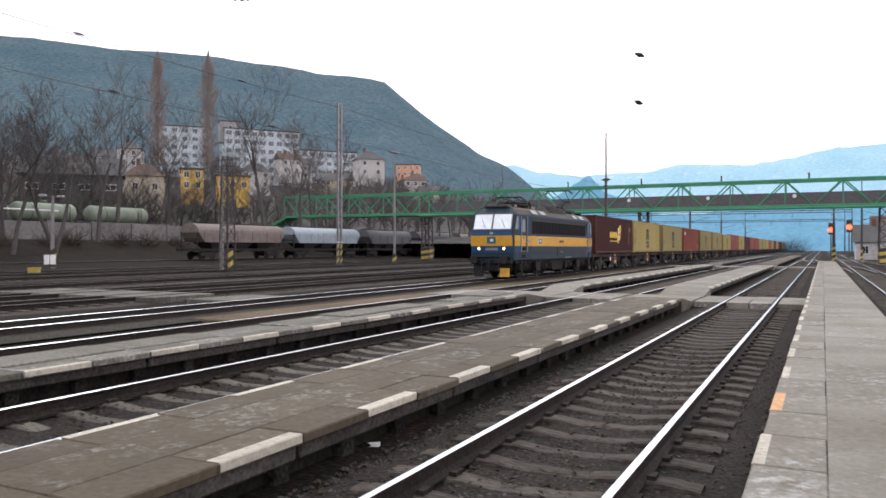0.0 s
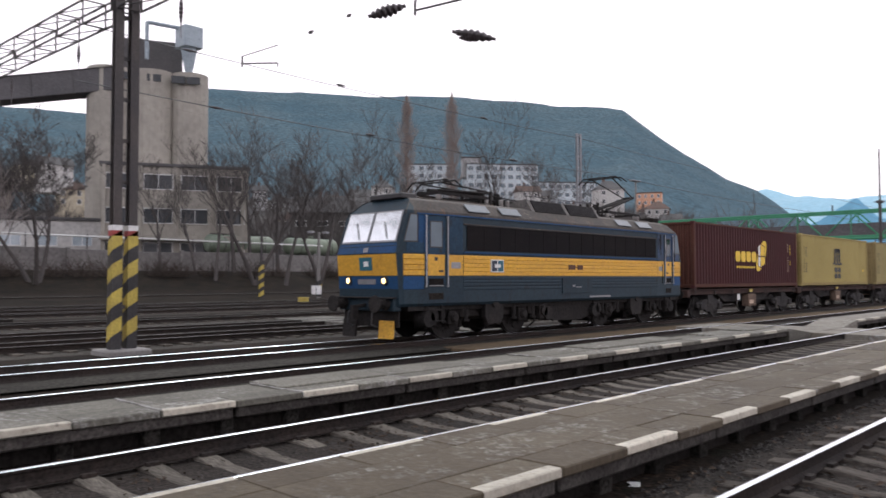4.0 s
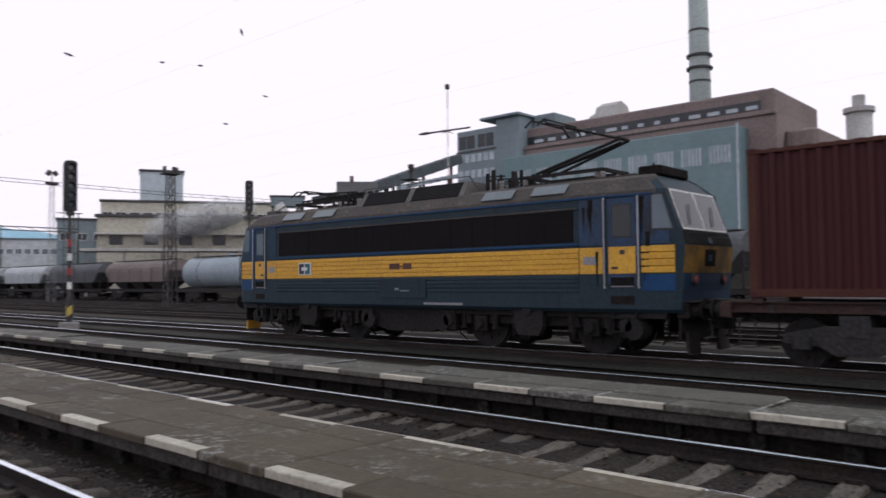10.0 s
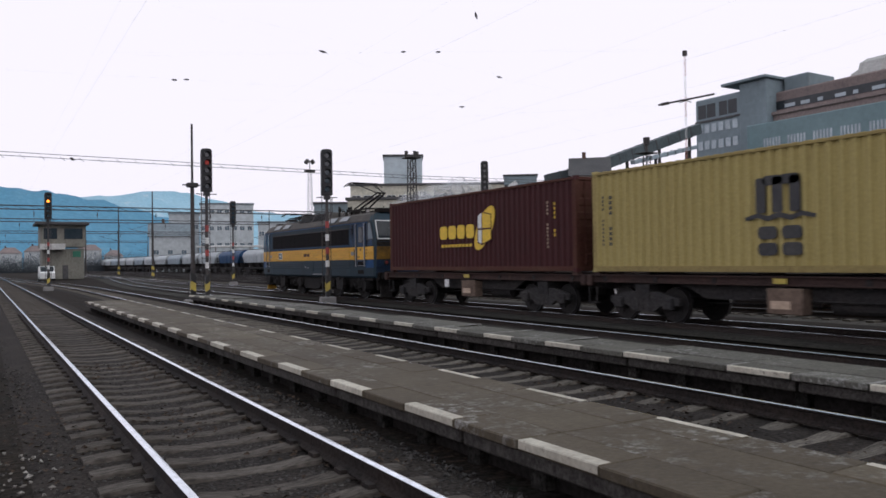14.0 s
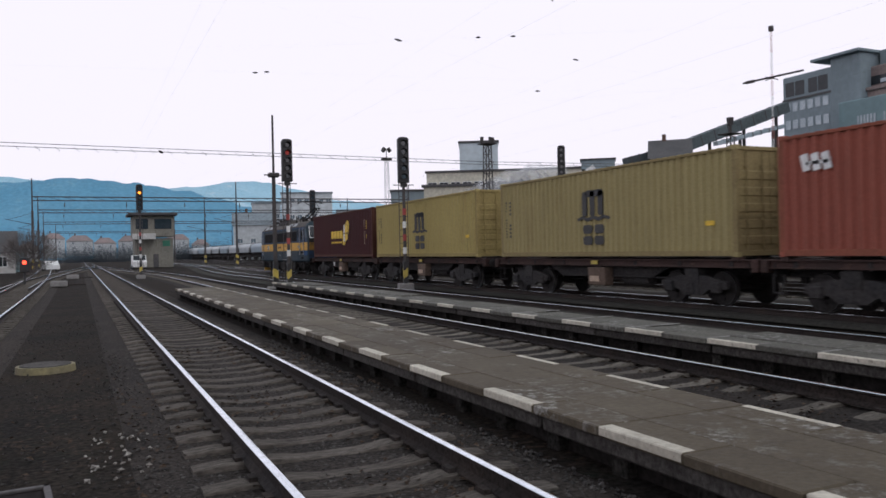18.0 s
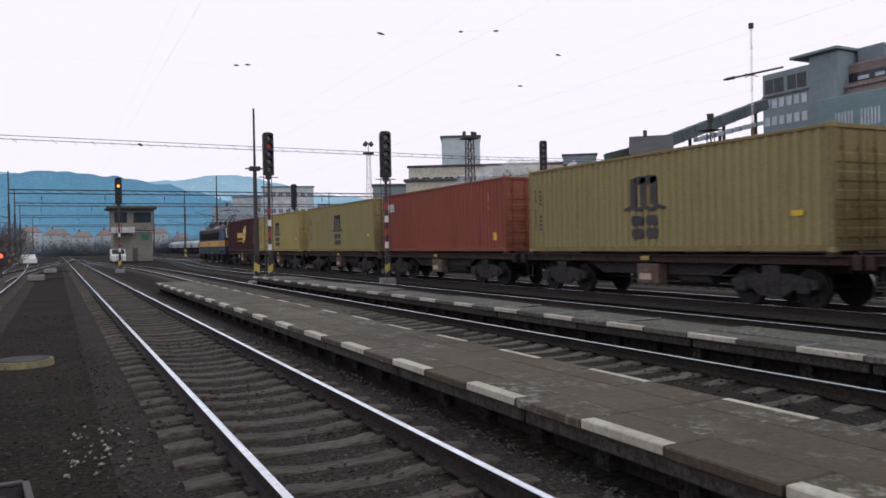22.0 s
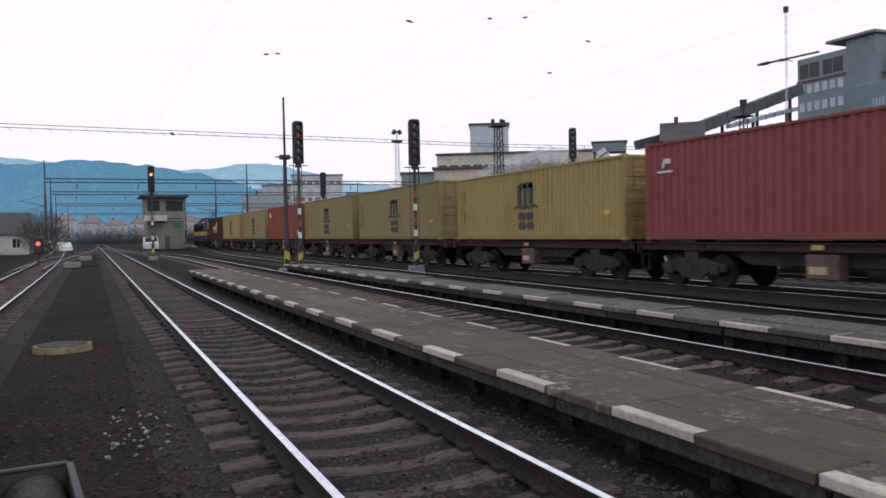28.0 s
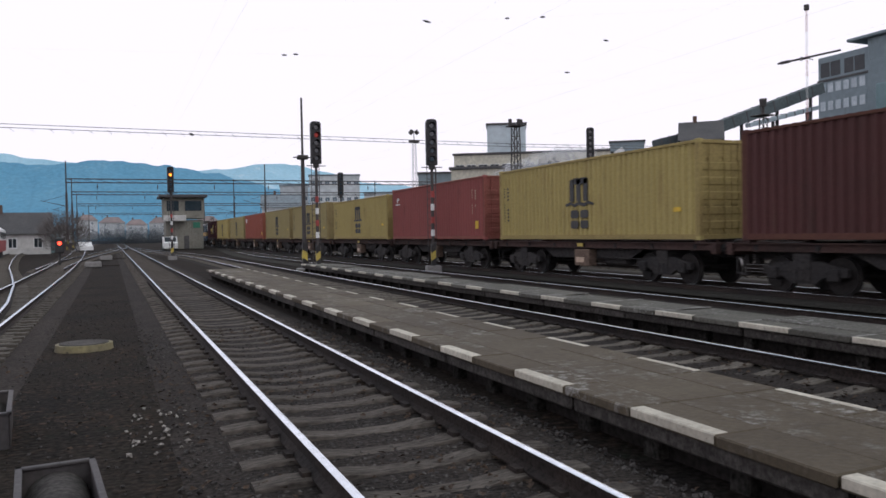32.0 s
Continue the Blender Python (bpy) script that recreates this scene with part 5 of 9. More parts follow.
M_cmar = cpaint("maroon container paint", (0.058, 0.0125, 0.0135), (0.049, 0.012, 0.0125), (0.040, 0.0115, 0.0115))
M_cmar2 = cpaint("dull brown container paint", (0.082, 0.028, 0.026), (0.065, 0.024, 0.022), (0.05, 0.024, 0.02))
M_cbei = cpaint("dusty yellow container paint", (0.33, 0.275, 0.125), (0.30, 0.25, 0.112), (0.255, 0.20, 0.088))
M_cbei2 = cpaint("brighter yellow container paint", (0.40, 0.325, 0.122), (0.365, 0.295, 0.110), (0.30, 0.225, 0.088))
M_cora = cpaint("orange-red container paint", (0.30, 0.086, 0.056), (0.265, 0.078, 0.052), (0.21, 0.070, 0.048))
M_cred = cpaint("red container paint", (0.28, 0.083, 0.075), (0.245, 0.075, 0.068), (0.19, 0.065, 0.058))
M_cyel = mat("bright yellow marking", (0.75, 0.50, 0.04), (0.66, 0.44, 0.04), 0.6, big=2, fine=12, bump=0.05, vary=0.06)
M_cpale = mat("pale marking", (0.50, 0.38, 0.28), (0.38, 0.28, 0.2), 0.6, big=2, fine=12, bump=0.05, vary=0.08)
M_ink = mat("dark marking", (0.030, 0.030, 0.034), (0.05, 0.048, 0.045), 0.65, big=1.5, fine=12, bump=0.05, vary=0.1)

DECK = 1.315


def flat_wagon(long_=13.3, full=True):
    """A bogie flat wagon for one long container."""
    root = thing("flat_wagon", "rusty brown container flat wagon on two bogies", "wagon", group="wagons of the freight train")
    h = long_ / 2
    for sx in (-1, 1):
        chan = [(1.04, 1.03), (1.14, 1.03), (1.14, 1.06), (1.08, 1.06), (1.08, 1.215), (1.16, 1.215), (1.16, 1.25), (1.04, 1.25)]
        part("side_sill", Shape().prism([(sx * p, q) for p, q in chan], -h, h, "y"), M_frame_w, root, "rusty brown channel side sill")
    s = Shape()
    for sx in (-1, 1):
        s.prism([(-h + 3.5, 1.03), (-h + 4.3, 0.66), (h - 4.3, 0.66), (h - 3.5, 1.03)][::-1], *sorted((sx * 0.80, sx * 0.86)), "x")
    part("belly_girder", s, M_gear_haze, root, "dark fish-belly girder set back under the sill")
    part("deck_plate", Shape().box(-1.05, 1.05, -h + 0.2, h - 0.2, 1.19, 1.22), M_gear_haze, root)
    for e in (-h - 0.06, h - 0.16):
        part("end_beam", Shape().cbox(-1.2, 1.2, e, e + 0.22, 0.92, 1.25, 0.02), M_frame_w, root)
    part("centre_sill", Shape().box(-0.22, 0.22, -h, h, 0.80, 1.15), M_gear_haze, root)
    cr = Shape()
    for k in range(7):
        y = -h + 0.9 + k * (long_ - 1.8) / 6
        cr.box(-1.1, 1.1, y - 0.06, y + 0.06, 1.0, 1.2)
    part("cross_beam", cr, M_gear_haze, root)
    for y in (-5.98, 5.98):
        for sx in (-1, 1):
            part("container_pin", Shape().cbox(*sorted((sx * 0.98, sx * 1.2)), y - 0.12, y + 0.12, 1.2, DECK + 0.002, 0.015), M_frame_w, root)
    sets = []
    for by in (-h + 2.35, h - 2.35):
        bogie = None
        for sx in (-1, 1):
            x = sx * 1.0
            bg = Shape().prism([(by - 1.25, 0.46), (by - 0.6, 0.42), (by - 0.35, 0.26), (by + 0.35, 0.26), (by + 0.6, 0.42), (by + 1.25, 0.46), (by + 1.25, 0.64), (by + 0.5, 0.80), (by - 0.5, 0.80), (by - 1.25, 0.64)], *sorted((x - sx * 0.06, x + sx * 0.07)), "x")
            for a in (-0.9, 0.9):
                bg.cbox(*sorted((x, x + sx * 0.16)), by + a - 0.16, by + a + 0.16, 0.34, 0.64, 0.03)
            for q in (-0.2, 0.0, 0.2):
                bg.cyl((x + sx * 0.02, by + q, 0.3), (x + sx * 0.02, by + q, 0.62), 0.075, n=8)
            bogie = part("bogie_frame", bg, M_gear_haze, root, "dark cast bogie side")
        part("bolster", Shape().box(-1.1, 1.1, by - 0.25, by + 0.25, 0.6, 1.0), M_gear_haze, bogie)
        for a in (-0.9, 0.9):
            if full:
                sets.append(wheelset(root, by + a, 0.46))
            else:
                ws = Shape().cyl((-1.0, by + a, 0.46), (1.0, by + a, 0.46), 0.09, n=8)
                for x in (-0.78, 0.78):
                    ws.cyl((x - 0.06, by + a, 0.46), (x + 0.06, by + a, 0.46), 0.46, n=20)
                part("wheelset", ws, M_gear_haze, root)
    buffers(root, -h - 0.06, -1)
    buffers(root, h + 0.06, 1)
    if full:
        for sx in (-1, 1):
            bx = part("brake_box", Shape().cbox(*sorted((sx * 0.86, sx * 1.2)), -0.38, 0.52, 0.40, 0.98, 0.02), M_gearbox, root, "dusty tan brake gear box")
            part("data_plate", Shape().box(*sorted((sx * 1.2, sx * 1.206)), -0.28, 0.22, 0.52, 0.70), M_cpale, bx, "pale data panel")
            part("yellow_plate", Shape().cbox(*sorted((sx * 1.16, sx * 1.19)), -0.22, 0.12, 1.08, 1.2, 0.004), M_yellow, root, "yellow load plate")
            part("step", Shape().box(*sorted((sx * 0.98, sx * 1.16)), -h + 0.28, -h + 0.62, 0.42, 0.45).box(*sorted((sx * 1.12, sx * 1.15)), -h + 0.28, -h + 0.31, 0.42, 0.9).box(*sorted((sx * 1.12, sx * 1.15)), -h + 0.59, -h + 0.62, 0.42, 0.9), M_gear_haze, root)
            part("tail_lamp_bracket", Shape().cyl((sx * 1.1, h + 0.02, 1.12), (sx * 1.1, h + 0.02, 1.34), 0.02, n=6), M_frame_w, root)
        part("air_tank", Shape().cyl((-0.6, 0.9, 0.62), (-0.6, 2.1, 0.62), 0.2, n=14), M_gear_haze, root)
        part("air_tank", Shape().cyl((0.6, 0.9, 0.62), (0.6, 2.1, 0.62), 0.2, n=14), M_gear_haze, root)
        part("brake_rod", Shape().cyl((-0.1, -h + 2.4, 0.5), (-0.1, h - 2.4, 0.5), 0.025, n=6).cyl((0.9, -1, 0.7), (0.9, 3.2, 0.7), 0.02, n=6), M_gear_haze, root)
    return root, sets


loco, loco_wheels = locomotive()
# middle of each container along the train, paint and marks, from the locomotive back
LOAD = [
    (-29.87, M_cmar, "oval", "maroon container with a yellow oval emblem and lettering"),
    (-16.95, M_cbei2, "mono", "brighter yellow container with a dark block emblem"),
    (-2.70, M_cbei, "mono", "dusty yellow container with a dark block emblem"),
    (10.80, M_cora, "script", "orange-red container with white lettering at its corner"),
    (24.67, M_cbei, "mono", "dusty yellow container with a dark block emblem"),
    (38.18, M_cbei, "mono", "dusty yellow container with a dark block emblem"),
    (52.42, M_cbei2, "mono", "brighter yellow container with a dark block emblem"),
    (65.60, M_cred, "flag", "red container with a small white emblem"),
    (79.30, M_cbei2, "mono", "brighter yellow container with a dark block emblem"),
    (93.10, M_cmar2, "plain", "dull brown container with scuffed sides"),
]
TAIL = [M_cred, M_cora, M_cbei, M_cbei, M_cbei2, M_cora, M_cbei, M_cmar2, M_cbei, M_cora, M_cmar, M_cbei, M_cbei2, M_cred]
for k, p in enumerate(TAIL):
    LOAD.append((107.0 + 13.9 * k, p, "plain", {M_cred: "red container far back in the train", M_cora: "orange-red container far back in the train", M_cmar: "maroon container far back in the train", M_cmar2: "dull brown container far back in the train"}.get(p, "dusty yellow container far back in the train")))
boxes, wagons, wagon_wheels = [], [], []
first = None
for k, (s0, paint, marks, label) in enumerate(LOAD):
    boxes.append((s0, container(label, paint, marks, k < 11, 2.72 if k == 6 else 2.89)))
    if k in (0, 10):
        first, sets = flat_wagon(full=k == 0)
        wg = first
    else:
        wg = copy_thing(first, pose(T4, 0, 0))
        sets = [o for o in wg.children if o.name.startswith("wheelset")]
    wagons.append((s0, wg))
    if k < 9:
        wagon_wheels += sets
part("label_plate", Shape().box(1.165, 1.175, -1.62, -1.32, 0.72, 1.0), M_paint_w, wagons[0][1], "white card in a holder")


def run(t):
    """How far the train has moved along the track at t seconds."""
    u = (t - 15) / 10
    return -60.448 * u + 0.6595 * u * u - 0.3621 * u ** 3


def motions():
    times = [2.0 * k for k in range(17)]
    walk(loco, [(t, pose(T4, -45.29 + run(t), 0)) for t in times])
    for s0, ob in wagons:
        walk(ob, [(t, pose(T4, s0 + run(t), 0)) for t in times])
    for s0, ob in boxes:
        walk(ob, [(t, pose(T4, s0 + run(t), DECK)) for t in times])
    for sets, r, dt in ((loco_wheels, 0.625, 0.125), (wagon_wheels, 0.46, 0.1)):
        for w in sets:
            y = w.location.y
            rows = []
            for k in range(int(round(32 / dt)) + 1):
                t = k * dt
                rows.append((t, pose(0, y, r, math.degrees(-run(t) / r) % 360)))
            walk(w, rows)


# ---- line-side equipment ----
M_lit_orange = mat("lit amber lamp", (1.0, 0.5, 0.1), None, 0.3, bump=0, glow=((1.0, 0.25, 0.02), 3.0))
M_lit_red = mat("lit red lamp", (1.0, 0.1, 0.05), None, 0.3, bump=0, glow=((1.0, 0.05, 0.02), 4.0))
M_dim_red = mat("dim red lamp", (0.4, 0.04, 0.03), None, 0.3, bump=0, glow=((1.0, 0.06, 0.03), 0.12))
M_lens = mat("dark lens", (0.02, 0.02, 0.025), None, 0.1, bump=0, spec=0.9)
M_green = mat("bridge green paint", (0.045, 0.26, 0.125), (0.04, 0.20, 0.11), 0.55, big=0.4, fine=10, bump=0.1, vary=0.1, c3=(0.07, 0.15, 0.09))
M_panel = mat("grey bridge panelling", (0.105, 0.10, 0.105), (0.075, 0.072, 0.075), 0.75, big=0.2, fine=6, bump=0.15, vary=0.12)


def zebra(parent, w, h, x=0.0, y=0.0, z=0.0, round_=False):
    """Slanting yellow and black warning bands round the foot of a post."""
    n = max(3, int(h / 0.34))
    sl = 0.16
    for k in range(n):
        z0, z1 = z + k * h / n, z + (k + 1) * h / n
        m = M_yellow if k % 2 else M_black
        a = w / 2 + 0.006
        s = Shape()
        vs = []
        for zz in (z0, z1):
            for px, py in ((-a, -a), (a, -a), (a, a), (-a, a)):
                vs.append((x + px, y + py, zz + (sl * (px + py) / (2 * a) if 0 < k or zz > z else 0)))
        s.add(vs, [(0, 1, 5, 4), (1, 2, 6, 5), (2, 3, 7, 6), (3, 0, 4, 7), (4, 5, 6, 7), (3, 2, 1, 0)])
        part("warning_band", s, m, parent)


def colour_light(label, x, y, h, turn, lit=None, lamps=5, group="line-side signals"):
    """A tall colour-light signal: foot, banded post, ladder, head with hooded lamps."""
    root = thing("railway_signal", label, "signal", pose(x, y, -0.2, 0, 0, turn), group)
    h += 0.2
    part("foundation", Shape().cbox(-0.35, 0.35, -0.35, 0.35, -0.1, 0.28, 0.03), M_pole_c, root)
    hh = 0.42 * lamps + 0.1
    part("post", Shape().cyl((0, 0, 0.25), (0, 0, h - hh + 0.3), 0.085, 0.07, 12), M_pole, root)
    zebra(root, 0.2, 1.1, 0, 0, 0.3)
    for k in range(4):
        z0 = 1.7 + k * 0.62
        if z0 + 0.3 < h - hh:
            part("post_band", Shape().cyl((0, 0, z0), (0, 0, z0 + 0.31), 0.092, n=12), M_paint_w if k % 2 == 0 else M_red, root, "white band" if k % 2 == 0 else "red band")
    lad = Shape().box(-0.22, -0.19, 0.20, 0.23, 0.4, h - hh).box(0.19, 0.22, 0.20, 0.23, 0.4, h - hh)
    z = 0.6
    while z < h - hh:
        lad.box(-0.2, 0.2, 0.205, 0.225, z, z + 0.025)
        z += 0.32
    part("ladder", lad, M_pole, root)
    head = part("signal_head", Shape().cbox(-0.27, 0.27, -0.12, 0.14, h - hh, h - 0.12, 0.03).prism([(-0.27, h - 0.13), (0.27, h - 0.13), (0.2, h - 0.02), (0.0, h), (-0.2, h - 0.02)], -0.12, 0.14, "y").cbox(-0.14, 0.14, -0.1, 0.12, h - hh - 0.2, h - hh + 0.01, 0.02), M_black, root, "black signal head")
    for k in range(lamps):
        zc = h - 0.32 - k * 0.40
        hood = Shape()
        n = 12
        vs = []
        for q, r in ((0, 0.15), (1, 0.155)):
            for j in range(n + 1):
                a = math.pi * (-0.15 + 1.3 * j / n)
                vs.append((r * math.cos(a), -0.12 - q * 0.24, zc + r * math.sin(a)))
        hood.add(vs, [(j, j + 1, n + 2 + j, n + 1 + j) for j in range(n)])
        part("lamp_hood", hood, M_black, head)
        on = lit and lit[0] == k
        part("lens", Shape().cyl((0, -0.12, zc), (0, -0.135, zc), 0.11, n=16), lit[1] if on else M_lens, head, "lit lens" if on else "")
    part("bracket", Shape().box(-0.5, 0.5, -0.02, 0.02, h - hh - 0.12, h - hh - 0.08), M_pole, root)
    return root


colour_light("tall dark colour-light signal at the platform end", -9.85, -39.55, 7.55, 180, (1, M_dim_red))
colour_light("tall dark colour-light signal with red and white banded post", -14.2, -34.35, 7.1, 168)
colour_light("dark colour-light signal among the yard tracks", -31.6, -46.7, 8.95, 150)
colour_light("colour-light signal showing an amber lamp", -4.72, -69.7, 7.7, 180, (1, M_lit_orange))
colour_light("dark colour-light signal behind the train", -20.0, -71.0, 7.5, 170)


def lattice(s, a, b, w, step, r, taper=1.0, h=None):
    """Four chords and their bracing between a and b."""
    a, b = Vector(a), Vector(b)
    d = (b - a).normalized()
    u = Vector((0, 0, 1)) if abs(d.z) < 0.7 else Vector((1, 0, 0))
    v = d.cross(u).normalized()
    u = v.cross(d).normalized()
    h = h or w
    n = max(2, int(round((b - a).length / step)))
    rings = []
    for k in range(n + 1):
        f = 1 + (taper - 1) * k / n
        c = a + (b - a) * k / n
        rings.append([c + (p * w * v + q * h * u) * 0.5 * f for p, q in ((-1, -1), (1, -1), (1, 1), (-1, 1))])
    for j in range(4):
        s.cyl(rings[0][j], rings[-1][j], r, r, 5)
    for k in range(n):
        for j in range(4):
            s.cyl(rings[k][j], rings[k + 1][(j + 1) % 4], 0.55 * r, 0.55 * r, 4, False)
            s.cyl(rings[k + 1][j], rings[k + 1][(j + 1) % 4], 0.55 * r, 0.55 * r, 4, False)
    return s


def ladder_beam(a, b, depth, step, r):
    """Flat-sided beam of chords and upright rungs, as on an old catenary portal."""
    a, b = Vector(a), Vector(b)
    n = int(round((b - a).length / step))
    d = (b - a).normalized()
    v = Vector((-d.y, d.x, 0)) * 0.32
    s = Shape()
    for q in (-1, 1):
        for z in (-depth / 2, depth / 2):
            s.cyl(a + q * v + Vector((0, 0, z)), b + q * v + Vector((0, 0, z)), r, r, 5)
    for k in range(n + 1):
        c = a + (b - a) * k / n
        for q in (-1, 1):
            s.cyl(c + q * v + Vector((0, 0, -depth / 2)), c + q * v + Vector((0, 0, depth / 2)), 0.8 * r, 0.8 * r, 4, False)
        for z in (-depth / 2, depth / 2):
            s.cyl(c - v + Vector((0, 0, z)), c + v + Vector((0, 0, z)), 0.7 * r, 0.7 * r, 4, False)
            if k < n:
                e = a + (b - a) * (k + 1) / n
                s.cyl(c - v + Vector((0, 0, z)), e + v + Vector((0, 0, z)), 0.5 * r, 0.5 * r, 4, False)
    return s


def string_insulator(s, p, q, r=0.09, n=7):
    p, q = Vector(p), Vector(q)
    d = (q - p).normalized()
    u = d.orthogonal().normalized()
    w = d.cross(u)
    rings, m = [], 10
    for k in range(4 * n + 1):
        f = math.sin(math.pi * (0.06 + 0.88 * k / (4 * n)))
        rr = r * (0.18 + 0.72 * f ** 1.4) * (1.0, 0.86, 0.62, 0.86)[k % 4]
        c = p + (q - p) * k / (4 * n)
        rings += [c + rr * (math.cos(2 * math.pi * i / m) * u + math.sin(2 * math.pi * i / m) * w) for i in range(m)]
    e = 4 * n * m
    s.add(rings, [(k * m + i, k * m + (i + 1) % m, (k + 1) * m + (i + 1) % m, (k + 1) * m + i) for k in range(4 * n) for i in range(m)] + [tuple(range(m - 1, -1, -1)), tuple(range(e, e + m))])
    return s


def twin_mast(x, y, h, label, w=0.26, gap=0.42, band=3.0, paint=M_pole):
    root = thing("catenary_mast", label, "mast", pose(x, y, -0.25), "catenary masts")
    for q in (-gap / 2, gap / 2):
        a, b, c = w / 2, 0.11, 0.012
        beam = [(-a, -b), (-a + 0.03, -b), (-a + 0.03, -c), (a - 0.03, -c), (a - 0.03, -b), (a, -b), (a, b), (a - 0.03, b), (a - 0.03, c), (-a + 0.03, c), (-a + 0.03, b), (-a, b)]
        part("mast_leg", Shape().prism([(x_, y_ + q) for x_, y_ in beam], 0, h, "z"), paint, root)
        if band:
            zebra(root, w, band, 0, q, 0.12)
            part("post_band", Shape().box(-w / 2 - 0.006, w / 2 + 0.006, q - w / 2 - 0.006, q + w / 2 + 0.006, band + 0.12, band + 0.26), M_red, root, "red band")
            part("post_band", Shape().box(-w / 2 - 0.006, w / 2 + 0.006, q - w / 2 - 0.006, q + w / 2 + 0.006, band + 0.26, band + 0.4), M_paint_w, root, "white band")
    z = 1.2
    while z < h:
        part("batten_plate", Shape().box(-0.02, 0.02, -gap / 2 + 0.013, gap / 2 - 0.013, z, z + 0.1), paint, root)
        z += 1.1
    part("foundation", Shape().cbox(-0.5, 0.5, -0.6, 0.6, -0.2, 0.16, 0.04), M_pole_c, root)
    return root


def single_mast(x, y, h, label, knob=None, band=1.6, r=0.14, arm=None):
    root = thing("catenary_mast", label, "mast", pose(x, y, -0.25), "catenary masts")
    part("mast_leg", Shape().cyl((0, 0, 0), (0, 0, 0.66 * h), r, r * 0.85, 10).cyl((0, 0, 0.66 * h), (0, 0, h), r * 0.55, r * 0.45, 10), M_pole, root)
    if band:
        zebra(root, 2 * r, band, 0, 0, 0.1)
    if knob:
        part("cross_bracket", Shape().cbox(-0.28, 0.28, -0.18, 0.18, knob - 0.12, knob + 0.12, 0.04).box(-0.5, 0.5, -0.03, 0.03, knob - 0.03, knob + 0.03), M_pole, root)
    if arm:
        s = Shape().cyl((0, 0, arm - 0.2), (2.9, 0, arm + 0.5), 0.03, n=6).cyl((0, 0, arm + 1.2), (2.6, 0, arm + 0.42), 0.02, n=5)
        string_insulator(s, (0.1, 0, arm - 0.18), (0.8, 0, arm), 0.08)
        part("bracket_arm", s, M_pole, root)
    part("foundation", Shape().cbox(-0.4, 0.4, -0.4, 0.4, -0.2, 0.14, 0.04), M_pole_c, root)
    return root


# portal over the yard, just ahead of the viewpoint
twin_mast(-20.4, 9.4, 11.9, "dark twin-channel portal mast with black and yellow foot")
portal = thing("portal_beam", "dark lattice portal beam across the yard", "beam")
part("lattice_beam", ladder_beam((7.5, 9.4, 8.55), (-20.2, 9.4, 9.25), 0.7, 1.9, 0.036), M_pole, portal)
part("lattice_beam", ladder_beam((-20.6, 9.4, 9.25), (-57.0, 9.4, 10.4), 0.7, 1.9, 0.036), M_pole, portal)
twin_mast(7.6, 9.4, 10.5, "dark twin-channel portal mast beyond the platform")
for x, l in ((-17.4, 0.75), (-23.6, 0.6), (-11.9, 0.75), (-29.5, 0.7)):
    z = 8.75 + (-x - 17) * 0.02
    part("hanging_insulator", string_insulator(Shape().cyl((x, 9.4, z), (x, 9.4, z - l - 0.5), 0.012, n=5), (x, 9.4, z - 0.2), (x, 9.4, z - 0.2 - l), 0.07), M_insul, portal)

# floodlight tower that carries the far end of the portal
tower = thing("floodlight_tower", "tall lattice floodlight tower with a ring of lamps", "light tower", pose(-57.4, 9.3, 0))
H_T = 20.3
part("tower_base", lattice(Shape(), (0, 0, 0), (0, 0, 9.5), 0.95, 1.0, 0.05, 0.75), M_pole, tower, "dark lower lattice")
part("tower_shaft", lattice(Shape(), (0, 0, 9.5), (0, 0, H_T - 2.4), 0.6, 0.75, 0.035, 0.6), M_grey, tower, "pale upper lattice")
part("tower_clamp", Shape().cbox(-0.45, 0.45, -0.45, 0.45, 9.0, 11.2, 0.04), M_pole, tower)
part("lamp_platform", Shape().cyl((0, 0, H_T - 2.5), (0, 0, H_T - 2.3), 0.75, n=12).cyl((0, 0, H_T - 2.3), (0, 0, H_T - 1.7), 0.45, 0.6, n=12), M_pole, tower)
for k in range(8):
    a = 2 * math.pi * k / 8
    p = Vector((0.95 * math.cos(a), 0.95 * math.sin(a), H_T - 0.75 + 0.35 * (k % 2)))
    fl = part("floodlight", Shape().cyl(p, p + Vector((0.32 * math.cos(a), 0.32 * math.sin(a), -0.22)), 0.18, 0.36, 12), M_paint_w, tower)
    part("lamp_arm", Shape().cyl((0, 0, H_T - 1.7), p, 0.03, n=5), M_pole, fl)
part("sign_plate", Shape().cbox(-0.4, 0.4, -0.52, -0.49, 1.0, 1.9, 0.005, pose(0, 0, 0, 0, 0, 80)), M_paint_w, tower, "white notice plate")


def lamp_pole(label, x, y, h, lamps=2, foot=True, z=-0.25, conc=True):
    root = thing("yard_lamp", label, "lamp post", pose(x, y, z), "yard lamps")
    part("pole", Shape().cyl((0, 0, 0), (0, 0, h), 0.15, 0.09, 10), M_pole_c if conc else M_pole, root)
    part("cross_arm", Shape().cyl((0, -0.7, h - 0.1), (0, 0.7, h - 0.1), 0.035, n=6), M_pole, root)
    for k in range(lamps):
        y0 = -0.7 + 1.4 * k / max(1, lamps - 1)
        part("lamp_head", Shape().cbox(-0.35, 0.2, y0 - 0.14, y0 + 0.14, h - 0.12, h + 0.06, 0.03), M_grey, root)
    if foot:
        zebra(root, 0.32, 1.2, 0, 0, 0.1)
    return root


